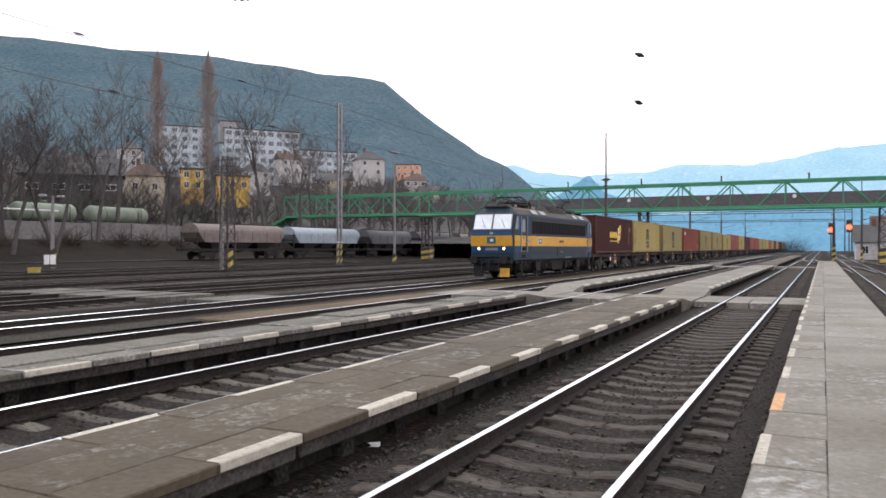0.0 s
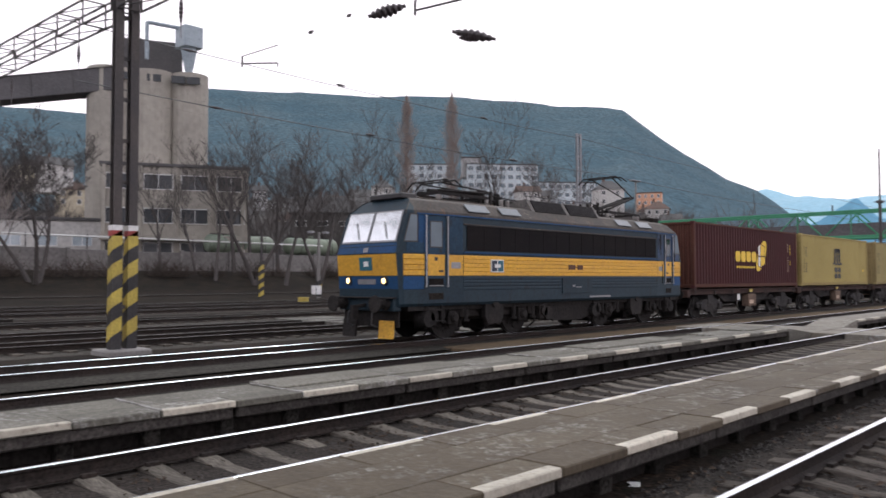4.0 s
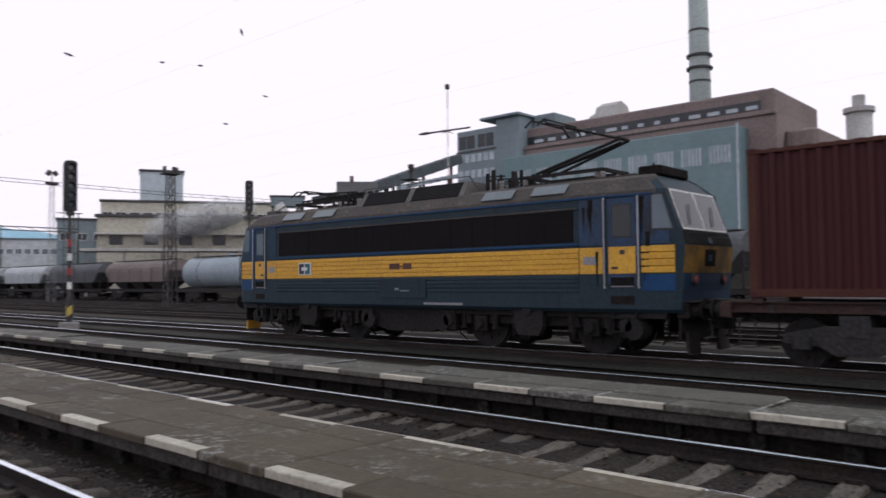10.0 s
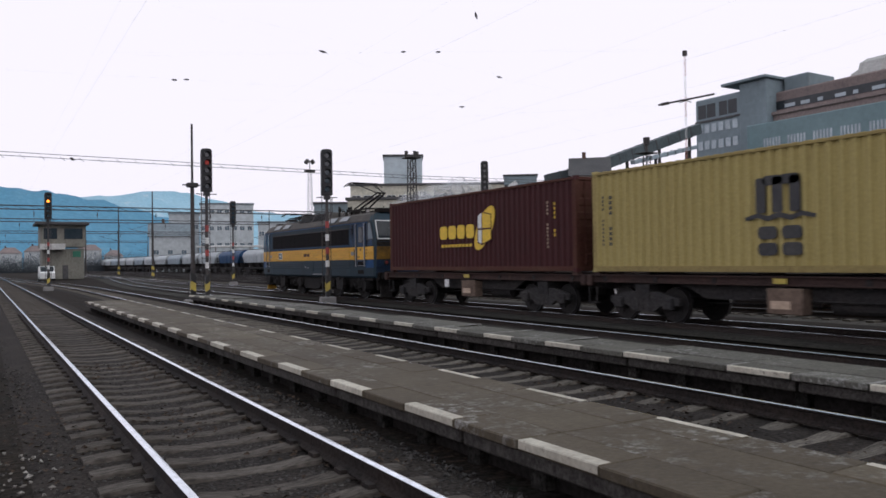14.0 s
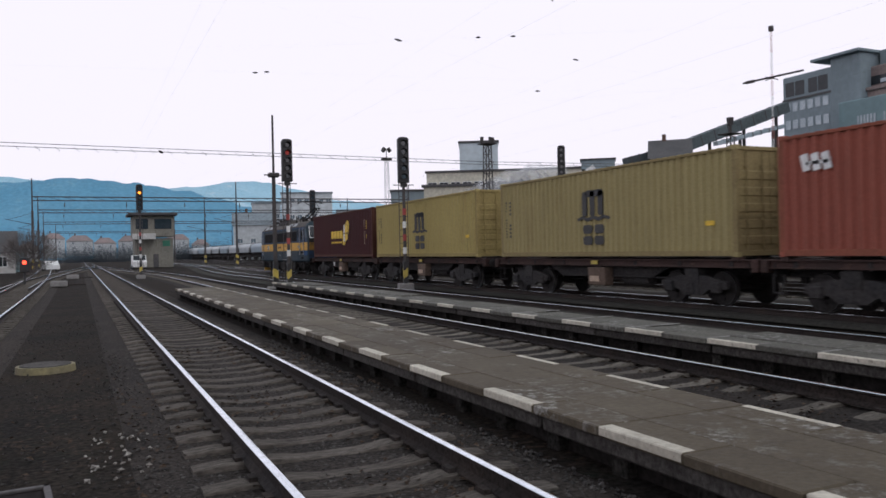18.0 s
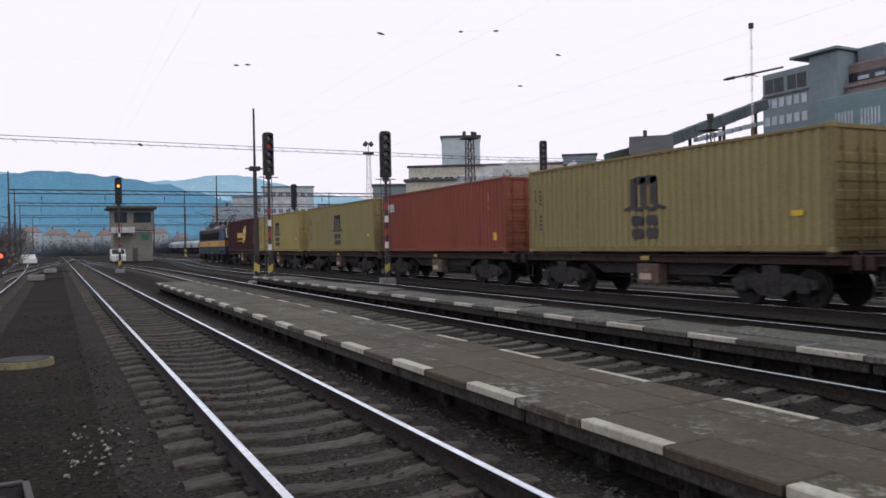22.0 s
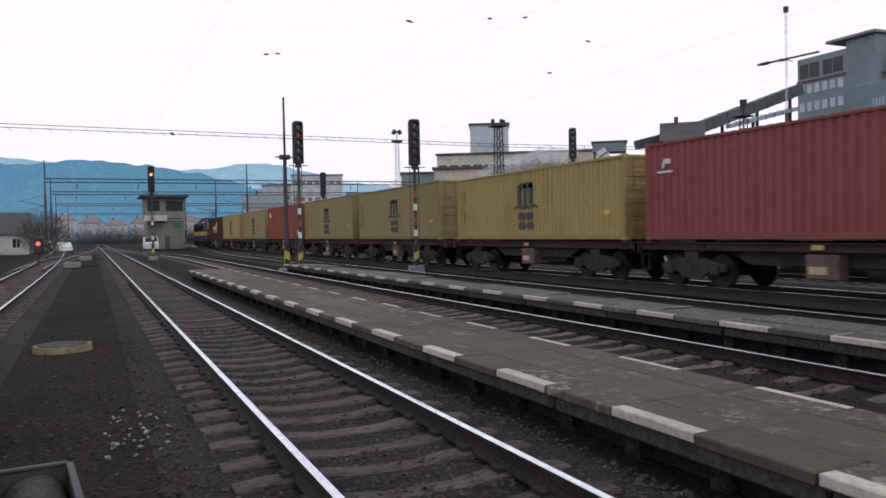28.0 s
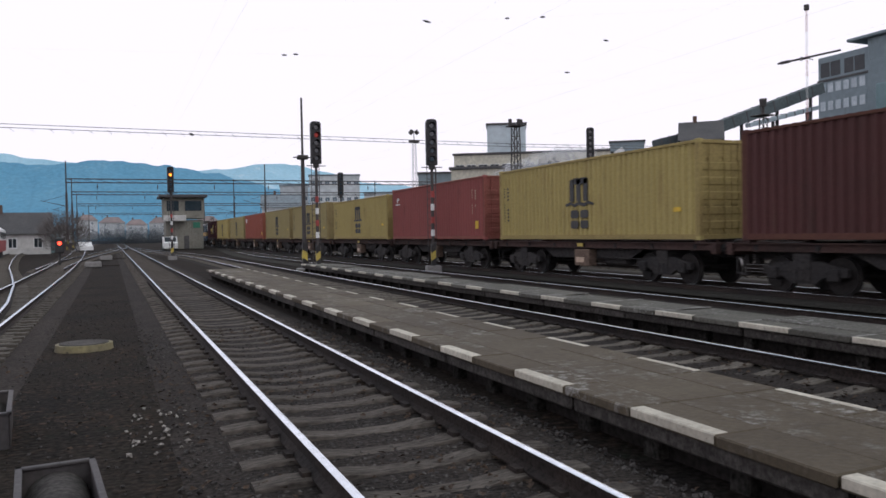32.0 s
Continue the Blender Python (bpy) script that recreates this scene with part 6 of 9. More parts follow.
lamp_pole("concrete lamp pole with yellow foot among the tracks", -27.2, 4.3, 6.9)
lamp_pole("tall concrete lamp pole", -44.7, 78.6, high(7.2, 90), 3)
lamp_pole("low lamp post beside a white sign", *polar(52.6, 60)[:2], 5.0, 2, z=0.3)
sign = thing("track_sign", "small square white line-side sign", "sign", pose(*polar(52.75, 58)[:2], 0.2, 0, 0, 50))
part("post", Shape().cyl((0, 0, 0), (0, 0, 1.2), 0.04, n=6), M_pole, sign)
part("plate", Shape().cbox(-0.35, 0.35, -0.03, 0.0, 0.4, 1.05, 0.008), M_paint_w, sign)
for az, d in ((53.7, 64), (79.2, 33.0)):
    bx = thing("point_box", "small yellow point machine box beside the rails", "box", pose(*polar(az, d)[:2], -0.22, 0, 0, 20))
    part("housing", Shape().cbox(-0.35, 0.35, -0.28, 0.28, 0, 0.42, 0.05), M_yellow, bx)
    part("lid", Shape().cbox(-0.38, 0.38, -0.31, 0.31, 0.42, 0.48, 0.02), M_yellow, bx)

# lattice lamp tower with its concrete pole
tw = thing("lattice_tower", "slender dark lattice tower beside a concrete pole", "tower", pose(-41.2, 46.6, -0.1))
part("tower_shaft", lattice(Shape(), (0, 0, 0), (0, 0, 8.8), 0.9, 0.9, 0.05, 0.6), M_pole, tw)
part("pole", Shape().cyl((-1.0, 0.5, 0), (-1.0, 0.5, 8.2), 0.16, 0.11, 10), M_pole_c, tw)
for k in range(3):
    part("cross_arm", Shape().cyl((-0.9, 0, 7.6 + 0.5 * k), (0.9, 0, 7.6 + 0.5 * k), 0.04, n=6), M_pole, tw)
zebra(tw, 0.3, 1.5, 0.55, -0.3, 0)
twin_mast(-44.5, 66.9, high(10.65, 80.3), "tall twin feeder mast with black and yellow foot", 0.17, 0.6, 2.2, M_grey)
# two dark posts with black and yellow feet beside the parked wagons
for az in (89.7, 88.3):
    single_mast(*polar(az, 41.5)[:2], 9.0, "dark steel post with black and yellow foot", None, 2.6, 0.17)
single_mast(*polar(56.7, 70)[:2], 6.4, "short dark post with a leaning black and yellow foot", None, 3.4, 0.16)
single_mast(-9.55, -41.3, 9.3, "slender dark mast at the platform end", 6.1, 1.3, 0.12)
single_mast(-19.0, 75.0, 13.2, "dark mast behind the train carrying a cross wire", 8.6, 1.6, 0.15)
for y, xs in ((-106, (-19.3, 5.0, -44.5)), (-135, (-19.3, 5.6, -44.5)), (-181, (-19.3, 6.6, -44.5)), (-250, (-19.3, 6.0, -44)), (128, (-19.0, 5.0, -44)), (170, (-19.0, 5.0, -44)), (225, (-19.0, 5.0, -44))):
    for x in xs:
        single_mast(x, y, 11.6, "distant dark catenary mast", None, 1.6 if abs(y) < 150 else 0, 0.16, 6.2)
    cb = thing("portal_beam", "slender distant cross beam over the tracks", "beam")
    s = Shape()
    for z in (8.7, 9.15):
        s.cyl((xs[2], y, z), (xs[1], y, z), 0.075, n=5)
    n = 30
    for k in range(n):
        a, b = xs[2] + (xs[1] - xs[2]) * k / n, xs[2] + (xs[1] - xs[2]) * (k + 1) / n
        s.cyl((a, y, 8.7), (b, y, 9.15), 0.025, n=4)
    part("lattice_beam", s, M_pole, cb)
    for k in range(7):
        x = xs[2] + (xs[1] - xs[2]) * (k + 0.5) / 7
        part("hanging_insulator", string_insulator(Shape().cyl((x, y, 8.7), (x, y, 7.2), 0.015, n=4), (x, y, 8.5), (x, y, 7.9), 0.1, 5), M_insul, cb)
# cross span with the lattice mast, down the line
ms = thing("lattice_mast", "dark lattice mast with lamps on top", "mast", pose(-30.6, -55.9, -0.2))
part("mast_shaft", lattice(Shape(), (0, 0, 0), (0, 0, 10.4), 0.8, 0.8, 0.05, 0.6), M_pole, ms)
part("lamp_platform", Shape().cbox(-0.6, 0.6, -0.6, 0.6, 10.4, 10.5, 0.02).cyl((-0.5, 0, 10.5), (-0.5, 0, 11.0), 0.15, n=8).cyl((0.5, 0, 10.5), (0.5, 0, 11.0), 0.15, n=8).cyl((0, 0.5, 10.5), (0, 0.5, 10.95), 0.14, n=8), M_pole, ms)
span = thing("portal_beam", "thin lattice cross beam over the platform ends", "beam")
s = Shape()
for z in (8.55, 8.78):
    s.cyl((-30.6, -55.9, z), (9.0, -55.9, z + 0.3), 0.022, n=5).cyl((-30.6, -55.9, z), (-62, -55.9, z + 0.4), 0.022, n=5)
for k in range(60):
    x = -60 + k * 1.15
    s.cyl((x, -55.9, 8.6), (x + 0.3, -55.9, 8.85), 0.014, n=4)
part("lattice_beam", s, M_pole, span)
twin_mast(9.2, -55.9, 10.0, "dark portal mast beyond the sidings", band=2)
lm = thing("floodlight_tower", "distant slender lattice lamp tower", "light tower", pose(*polar(158.8, 92)[:2], -0.2))
part("tower_shaft", lattice(Shape(), (0, 0, 0), (0, 0, 12.6), 0.7, 0.9, 0.022, 0.5), M_grey, lm, "pale lattice")
part("lamp_platform", Shape().cyl((0, 0, 12.6), (0, 0, 12.8), 0.7, n=8).cyl((-0.5, 0, 13.6), (-0.2, 0, 14.0), 0.25, n=8).cyl((0.5, 0, 13.6), (0.2, 0, 14.0), 0.25, n=8).cyl((0, 0, 12.8), (0, 0, 13.8), 0.05, n=5), M_pole, lm)
M_red_f = mat("faded red paint", (0.42, 0.16, 0.14), (0.36, 0.15, 0.13), 0.7, big=2, fine=20, vary=0.1)
an = thing("antenna_mast", "thin red and white lattice antenna mast", "antenna", pose(*polar(131.48, 118)[:2], 0))
for k in range(9):
    z0 = 4 + k * 3.02
    part("mast_section", lattice(Shape(), (0, 0, z0), (0, 0, z0 + 3.02), 0.2, 0.75, 0.012), M_paint_w if k % 2 else M_red_f, an, "white section" if k % 2 else "red section")
part("beacon", Shape().cyl((0, 0, 31.2), (0, 0, 31.9), 0.36, n=10), M_pole, an)
part("antenna_ring", Shape().cyl((-1.2, 0, 24.5), (1.2, 0, 24.7), 0.06, n=5).cyl((0, -1.2, 24.5), (0, 1.2, 24.7), 0.06, n=5), M_pole, an)
part("base_frame", Shape().box(-0.8, 0.8, -0.8, 0.8, -0.3, 4.0), M_pole_c, an)
lt = thing("floodlight_tower", "stubby lattice lamp tower behind the train", "light tower", pose(*polar(134.21, 88)[:2], 0))
part("tower_shaft", lattice(Shape(), (0, 0, 0), (0, 0, 13.0), 0.9, 1.0, 0.05, 0.6), M_pole, lt)
part("lamp_platform", Shape().cbox(-0.9, 0.9, -0.9, 0.9, 13.2, 13.3, 0.02).cyl((0, 0, 14.2), (0, 0, 15.0), 0.32, 0.38, n=12).cyl((0, 0, 13.3), (0, 0, 14.2), 0.15, n=8), M_pole, lt)


# ---- wires ----
def wire(name, label, pts, r, z_sag=0.0):
    s = Shape()
    line = [tuple(pts[0])]
    for a, b in zip(pts, pts[1:]):
        a, b = Vector(a), Vector(b)
        n = 6 if z_sag else 1
        line += [tuple(a + (b - a) * k / n - Vector((0, 0, z_sag * 4 * (k / n) * (1 - k / n)))) for k in range(1, n + 1)]
    s.sweep([(-r, 0), (0, -r), (r, 0), (0, r)], line)
    return tagged(part(name, s, M_wire), label, "wire")


for x in (T1, T2, T3, T4):
    wire("contact_wire", "thin overhead contact wire", [(x, -330, 5.55), (x, 330, 5.55)], 0.0007)
    wire("carrier_wire", "thin sagging carrier wire above the track", [(x, y, 7.0) for y in (-250, -181, -135, -106, -55.9, 9.4, 75, 128, 170, 225)], 0.0005, 0.8)
for x, z in ((-44.5, 16.1), (-41.2, 12.0)):
    wire("feeder_line", "dark feeder cable high along the yard", [(x, y, z) for y in (16, 67, 130, 190)], 0.028, 0.3)
    for k, y in enumerate((24.0, 36.0, 52.0)):
        part_of = tagged(part("line_insulator", string_insulator(Shape(), (x, y - 0.5, z - 0.15), (x, y + 0.5, z - 0.15), 0.11), M_insul), "brown insulator in the feeder cable", "insulator", "line insulators")
ROD = (
    (48.46, 18.52, 45.75, 19.28, 17.0, 0.17), (42.37, 17.58, 39.19, 17.00, 17.0, 0.15), (50.15, 18.5, 49.8, 18.7, 20.0, 0.06), (52.9, 17.3, 52.5, 17.5, 20.0, 0.06),
    (41.88, 17.15, 40.31, 17.05, 17.0, 0.1), (12.16, 13.59, 11.49, 13.36, 40.0, 0.16), (12.20, 10.37, 11.60, 10.14, 40.0, 0.16),
    (168.3, 12.81, 167.9, 12.81, 40.0, 0.06), (167.5, 12.88, 167.1, 12.88, 40.0, 0.06), (158.0, 15.26, 157.4, 15.1, 36.0, 0.07), (151.95, 15.24, 151.6, 15.24, 36.0, 0.06),
    (149.4, 15.21, 149.0, 15.21, 36.0, 0.06), (144.9, 13.4, 144.5, 13.3, 40.0, 0.06), (147.7, 11.32, 147.3, 11.3, 44.0, 0.06), (146.4, 17.9, 146.25, 17.4, 34.0, 0.07), (174.8, 7.25, 174.5, 7.1, 56.0, 0.12),
)
for a0, e0, a1, e1, d, r in ROD:
    p, q = polar(a0, d, high(e0, d)), polar(a1, d, high(e1, d))
    ins = thing("line_insulator", "dark insulator strung in a thin overhead wire", "insulator", group="line insulators")
    part("insulator_string", string_insulator(Shape(), p, q, r, 7), M_insul, ins)
    u = (q - p).normalized()
    part("span_wire", Shape().cyl(p - u * 14, q + u * 14, 0.0003, n=3), M_wire, ins)
ARM = (((57.64, 15.08), (55.17, 15.26), (55.16, 16.46), 24.0), ((45.06, 18.97), (40.01, 20.03), (42.58, 20.65), 17.0))
for a, b, c, d in ARM:
    p, q, o = (polar(k[0], d, high(k[1], d)) for k in (a, b, c))
    up = p + Vector((0, 0, 0.22))
    arm_ = thing("registration_arm", "dark bent steady arm holding the overhead wire", "steady arm", group="steady arms")
    part("arm_tube", Shape().cyl(p - Vector((0, 0, 0.1)), up, 0.03, n=6).cyl(p, q, 0.026, n=6).cyl(q, q - Vector((0, 0, 0.12)), 0.02, n=6), M_pole, arm_)
    part("arm_stay", Shape().cyl(up, o, 0.018, n=6), M_pole, arm_)
    part("span_wire", Shape().cyl(o, o + Vector((0, 12, 1.5)), 0.0008, n=3).cyl(up, up + Vector((-0.5, -14, 1.2)), 0.0008, n=3), M_wire, arm_)
bar_ = thing("section_insulator", "long dark section insulator in the overhead line", "insulator")
p, q = polar(133.30, 24, high(10.82, 24)), polar(129.48, 24, high(11.30, 24))
part("insulator_rod", Shape().cyl(p, q, 0.028, n=8).cyl(p + (q - p) * 0.05, p + (q - p) * 0.2, 0.045, n=8), M_insul, bar_)
part("span_wire", Shape().cyl(p + (p - q) * 6, q + (q - p) * 6, 0.0003, n=3).cyl(p, (-9.55, -41.3, 8.6), 0.0004, n=3).cyl(q, (-20.4, 9.4, 10.2), 0.0004, n=3), M_wire, bar_)

# ---- green footbridge ----
bridge = thing("footbridge", "green steel lattice footbridge with grey panels across the tracks", "bridge", kind="structure")
YB, ZB, ZT = 100.0, 6.55, 9.55
XL, XR = -76.0, 44.0
for y in (YB - 1.5, YB + 1.5):
    part("top_chord", Shape().cbox(XL, XR, y - 0.12, y + 0.12, ZT - 0.13, ZT + 0.13, 0.02), M_green, bridge, "green top chord")
    part("bottom_chord", Shape().cbox(XL, XR, y - 0.14, y + 0.14, ZB - 0.22, ZB + 0.16, 0.02), M_green, bridge, "green bottom chord")
    part("side_panel", Shape().box(XL + 26, XR, y - 0.03, y + 0.03, ZB + 0.16, ZB + 1.55), M_panel, bridge, "dark grey side panelling")
    n = 40
    for k in range(n):
        x, x2 = XL + k * 3.0, XL + (k + 1) * 3.0
        part("brace", Shape().cyl((x, y - 0.05, ZB if k % 2 else ZT), (x2, y - 0.05, ZT if k % 2 else ZB), 0.085, n=5), M_green, bridge)
        if k % 2 == 0:
            part("upright", Shape().box(x - 0.06, x + 0.06, y - 0.08, y + 0.08, ZB, ZT), M_green, bridge)
part("bridge_deck", Shape().box(XL, XR, YB - 1.5, YB + 1.5, ZB - 0.12, ZB + 0.02), M_panel, bridge)
part("service_pipe", Shape().cyl((XL + 24, YB - 1.75, ZB - 0.25), (XR, YB - 1.75, ZB - 0.25), 0.16, n=8), M_green, bridge)
for k in range(6):
    part("bridge_lamp", Shape().cyl((-22 + k * 9.5, YB - 1.6, ZB + 1.15), (-22 + k * 9.5, YB - 1.75, ZB + 1.15), 0.22, n=10), M_paint_w, bridge, "small white lamp")
    part("bridge_lamp_post", Shape().cyl((-30 + k * 9.5, YB - 1.5, ZT), (-30 + k * 9.5, YB - 1.5, ZT + 0.8), 0.1, n=6), M_pole, bridge)
for x in (-51.5, -76, -20.5, 6.2, 30):
    pr = part("bridge_pier", lattice(Shape(), (x, YB, -0.2), (x, YB, ZB - 0.2), 1.3, 1.4, 0.1, 0.8), M_pole, bridge)
    zebra(bridge, 1.4, 2.0, x, YB, -0.2) if x in (-51.5, 6.2) else None
part("stair_flight", Shape().prism([(-76, ZB), (-76, ZB - 0.4), (-91, -0.2), (-91, 0.4)], YB - 1.3, YB + 1.3, "y"), M_green, bridge)


# ---- small yard things near the viewpoint ----
cover = thing("manhole_cover", "round worn concrete manhole ring with yellowish rim on the earth", "manhole", pose(0.5, -14.8, -0.24))
part("ring", Shape().cyl((0, 0, 0), (0, 0, 0.11), 0.47, 0.455, 32), mat("yellowed concrete", (0.23, 0.20, 0.10), (0.16, 0.14, 0.09), 0.85, big=1.5, fine=14, vary=0.12), cover, "yellowed concrete ring")
part("lid", Shape().cyl((0, 0, 0.11), (0, 0, 0.122), 0.40, n=28), M_edge, cover, "dark concrete lid")


def trough(x, y, turn):
    root = thing("steel_trough", "low dark steel trough with a rounded cover beside the rails", "trough", pose(x, y, -0.24, 0, 0, turn), "steel troughs")
    for a, b, c, d in ((-0.24, -0.22, -0.6, 0.6), (0.22, 0.24, -0.6, 0.6), (-0.24, 0.24, -0.6, -0.58), (-0.24, 0.24, 0.58, 0.6)):
        part("side_plate", Shape().cbox(a, b, c, d, 0, 0.32, 0.005), M_pole, root)
    n = 14
    vs = [(0.21 * math.cos(math.pi * k / n), y0, 0.08 + 0.21 * math.sin(math.pi * k / n)) for y0 in (-0.56, 0.56) for k in range(n + 1)]
    part("rounded_cover", Shape().add(vs, [(k, k + 1, n + 2 + k, n + 1 + k) for k in range(n)]), M_edge, root, "grey rounded cover", True)
    part("rim", Shape().cbox(-0.255, 0.255, -0.615, -0.565, 0.32, 0.345, 0.006).cbox(-0.255, 0.255, 0.565, 0.615, 0.32, 0.345, 0.006).cbox(-0.255, -0.21, -0.615, 0.615, 0.32, 0.345, 0.006).cbox(0.21, 0.255, -0.615, 0.615, 0.32, 0.345, 0.006), M_pole, root)


trough(0.365, -5.48, 5)
trough(1.21, -8.65, 5)
paper = thing("litter_scrap", "small crumpled white scrap on the ballast", "litter", pose(-3.85, 6.85, -0.17))
rng = random.Random(9)
vs = [(rng.uniform(-0.1, 0.1), rng.uniform(-0.08, 0.08), rng.uniform(0, 0.07)) for _ in range(9)]
part("crumpled_sheet", Shape().add(vs, [(0, 1, 2), (2, 3, 4), (4, 5, 6), (6, 7, 8), (1, 3, 5), (0, 4, 8), (5, 7, 2)]), M_paint_w, paper)
for x, y, t in ((1.17, -55.7, 0), (0.5, -74, 0)):
    pm = thing("point_machine", "low grey point machine beside the switch", "point machine", pose(x, y, -0.2, 0, 0, t), "point machines")
    part("housing", Shape().cbox(-0.5, 0.5, -0.3, 0.3, 0, 0.38, 0.05), M_pole_c, pm)
    part("throw_rod", Shape().cyl((-1.6, 0, 0.1), (0.5, 0, 0.1), 0.03, n=6), M_rail, pm)
for az, d, h in ((183.2, 62, 0.0), ):
    x, y = polar(az, d)[:2]
    ds = thing("dwarf_signal", "low shunting signal showing red", "signal", pose(x, y, -0.2, 0, 0, 183))
    part("housing", Shape().cbox(-0.3, 0.3, -0.2, 0.2, 0.9, 1.95, 0.05).cyl((0, 0, 0), (0, 0, 0.9), 0.08, n=8), M_black, ds)
    part("lens", Shape().cyl((0, -0.2, 1.6), (0, -0.23, 1.6), 0.13, n=16), M_lit_red, ds, "lit red lens")
for az, el, d in ((359.55, 1.2, 150), (358.49, 1.37, 140)):
    x, y = polar(az, d)[:2]
    z = high(el, d)
    ds = thing("railway_signal", "distant signal showing red", "signal", pose(x, y, -0.2), "line-side signals")
    part("post", Shape().cyl((0, 0, 0), (0, 0, z), 0.1, n=8), M_pole, ds)
    part("signal_head", Shape().cbox(-0.4, 0.4, -0.15, 0.15, z - 0.6, z + 1.4, 0.05), M_black, ds)
    part("lens", Shape().cyl((0, -0.15, z + 0.2), (0, -0.18, z + 0.2), 0.42, n=16), M_lit_red, ds, "lit red lens")
single_mast(1.2, 112, 8.0, "dark post with yellow foot beyond the platform", None, 2.4, 0.2)


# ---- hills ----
# distance haze is mixed into the blue of the hill colours
M_hill = mat("haze-blue winter woodland", (0.066, 0.118, 0.150), (0.094, 0.142, 0.168), 0.95, big=0.009, fine=0.25, bump=0.0, vary=0.2, c3=(0.110, 0.158, 0.178), spec=0.03)
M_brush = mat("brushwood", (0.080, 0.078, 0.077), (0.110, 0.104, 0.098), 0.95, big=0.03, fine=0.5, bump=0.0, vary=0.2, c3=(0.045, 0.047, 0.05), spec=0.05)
M_far = mat("haze-blue snowy woods", (0.27, 0.46, 0.57), (0.34, 0.52, 0.62), 0.95, big=0.008, fine=0.15, bump=0.0, vary=0.04, c3=(0.50, 0.60, 0.66), spec=0.1, stretch=(1, 0.15, 1))
M_far2 = mat("haze-blue wooded ridge", (0.108, 0.275, 0.405), (0.135, 0.305, 0.43), 0.95, big=0.012, fine=0.2, bump=0.0, vary=0.06, c3=(0.19, 0.35, 0.44), spec=0.05, stretch=(1, 0.15, 1))
M_scrub = mat("brown scrub", (0.082, 0.066, 0.056), (0.06, 0.05, 0.044), 0.95, big=0.6, fine=8, bump=0.3, vary=0.2, spec=0.2)
M_bark = mat("dark bark", (0.082, 0.076, 0.074), (0.105, 0.094, 0.088), 0.95, big=1.0, fine=12, bump=0.3, vary=0.15, spec=0.2)
# far brushwood and shrub twigs, paled by haze put into the colour
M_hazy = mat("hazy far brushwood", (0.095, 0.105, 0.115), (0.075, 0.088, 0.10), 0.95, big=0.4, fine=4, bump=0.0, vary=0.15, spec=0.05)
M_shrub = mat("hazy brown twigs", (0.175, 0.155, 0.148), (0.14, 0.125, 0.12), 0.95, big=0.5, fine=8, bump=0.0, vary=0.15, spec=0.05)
M_birch = mat("birch bark", (0.36, 0.33, 0.31), (0.24, 0.21, 0.2), 0.9, big=3, fine=12, bump=0.2, vary=0.15)
M_poplar = mat("reddish poplar twigs", (0.27, 0.22, 0.19), (0.22, 0.18, 0.16), 0.95, big=0.5, fine=8, bump=0.2, vary=0.15, spec=0.2)

SKYLINE = ((15, 2.0), (17, 3.0), (19.3, 4.1), (21.3, 5.8), (23.4, 6.8), (25.5, 8.3), (28, 10.1), (30.4, 12.0), (32.2, 12.3), (35.5, 12.6), (39.1, 13.0), (43, 13.4), (47.9, 13.3), (52.8, 13.4), (60.5, 13.4), (64, 12.6), (68, 11.0), (72.4, 11.2), (79, 10.8), (83.6, 10.6), (86.8, 9.8), (92, 8.0), (100, 5.5), (112, 4.0), (130, 3.0))


def level(table, az):
    for (a, p), (b, q) in zip(table, table[1:]):
        if a <= az <= b:
            return p + (q - p) * (az - a) / (b - a)
    return table[0][1] if az < table[0][0] else table[-1][1]


def slope(az, r):
    """The height of the wooded hillside."""
    u = min(max((r - 125) / 1075, 0), 1)
    el = level(SKYLINE, az) * u ** 0.55
    return 1.68 + r * math.tan(radians(el)) - 0.2


def hill_z(az, r):
    """The uneven surface of the hill at a bearing and distance."""
    p = polar(az, r)
    bump = noise.noise(Vector((p.x, p.y, 0)) * 0.012) * 9 + noise.noise(Vector((p.x, p.y, 7)) * 0.05) * 4
    k = min(max((r - 150) / 500, 0), 1)
    z = slope(az, r) if r <= 1200 else slope(az, 1200) - (r - 1200) * 0.5
    return (2.4 if r == 125 else z) + bump * k * (0.35 if 1150 < r <= 1200 else 1)


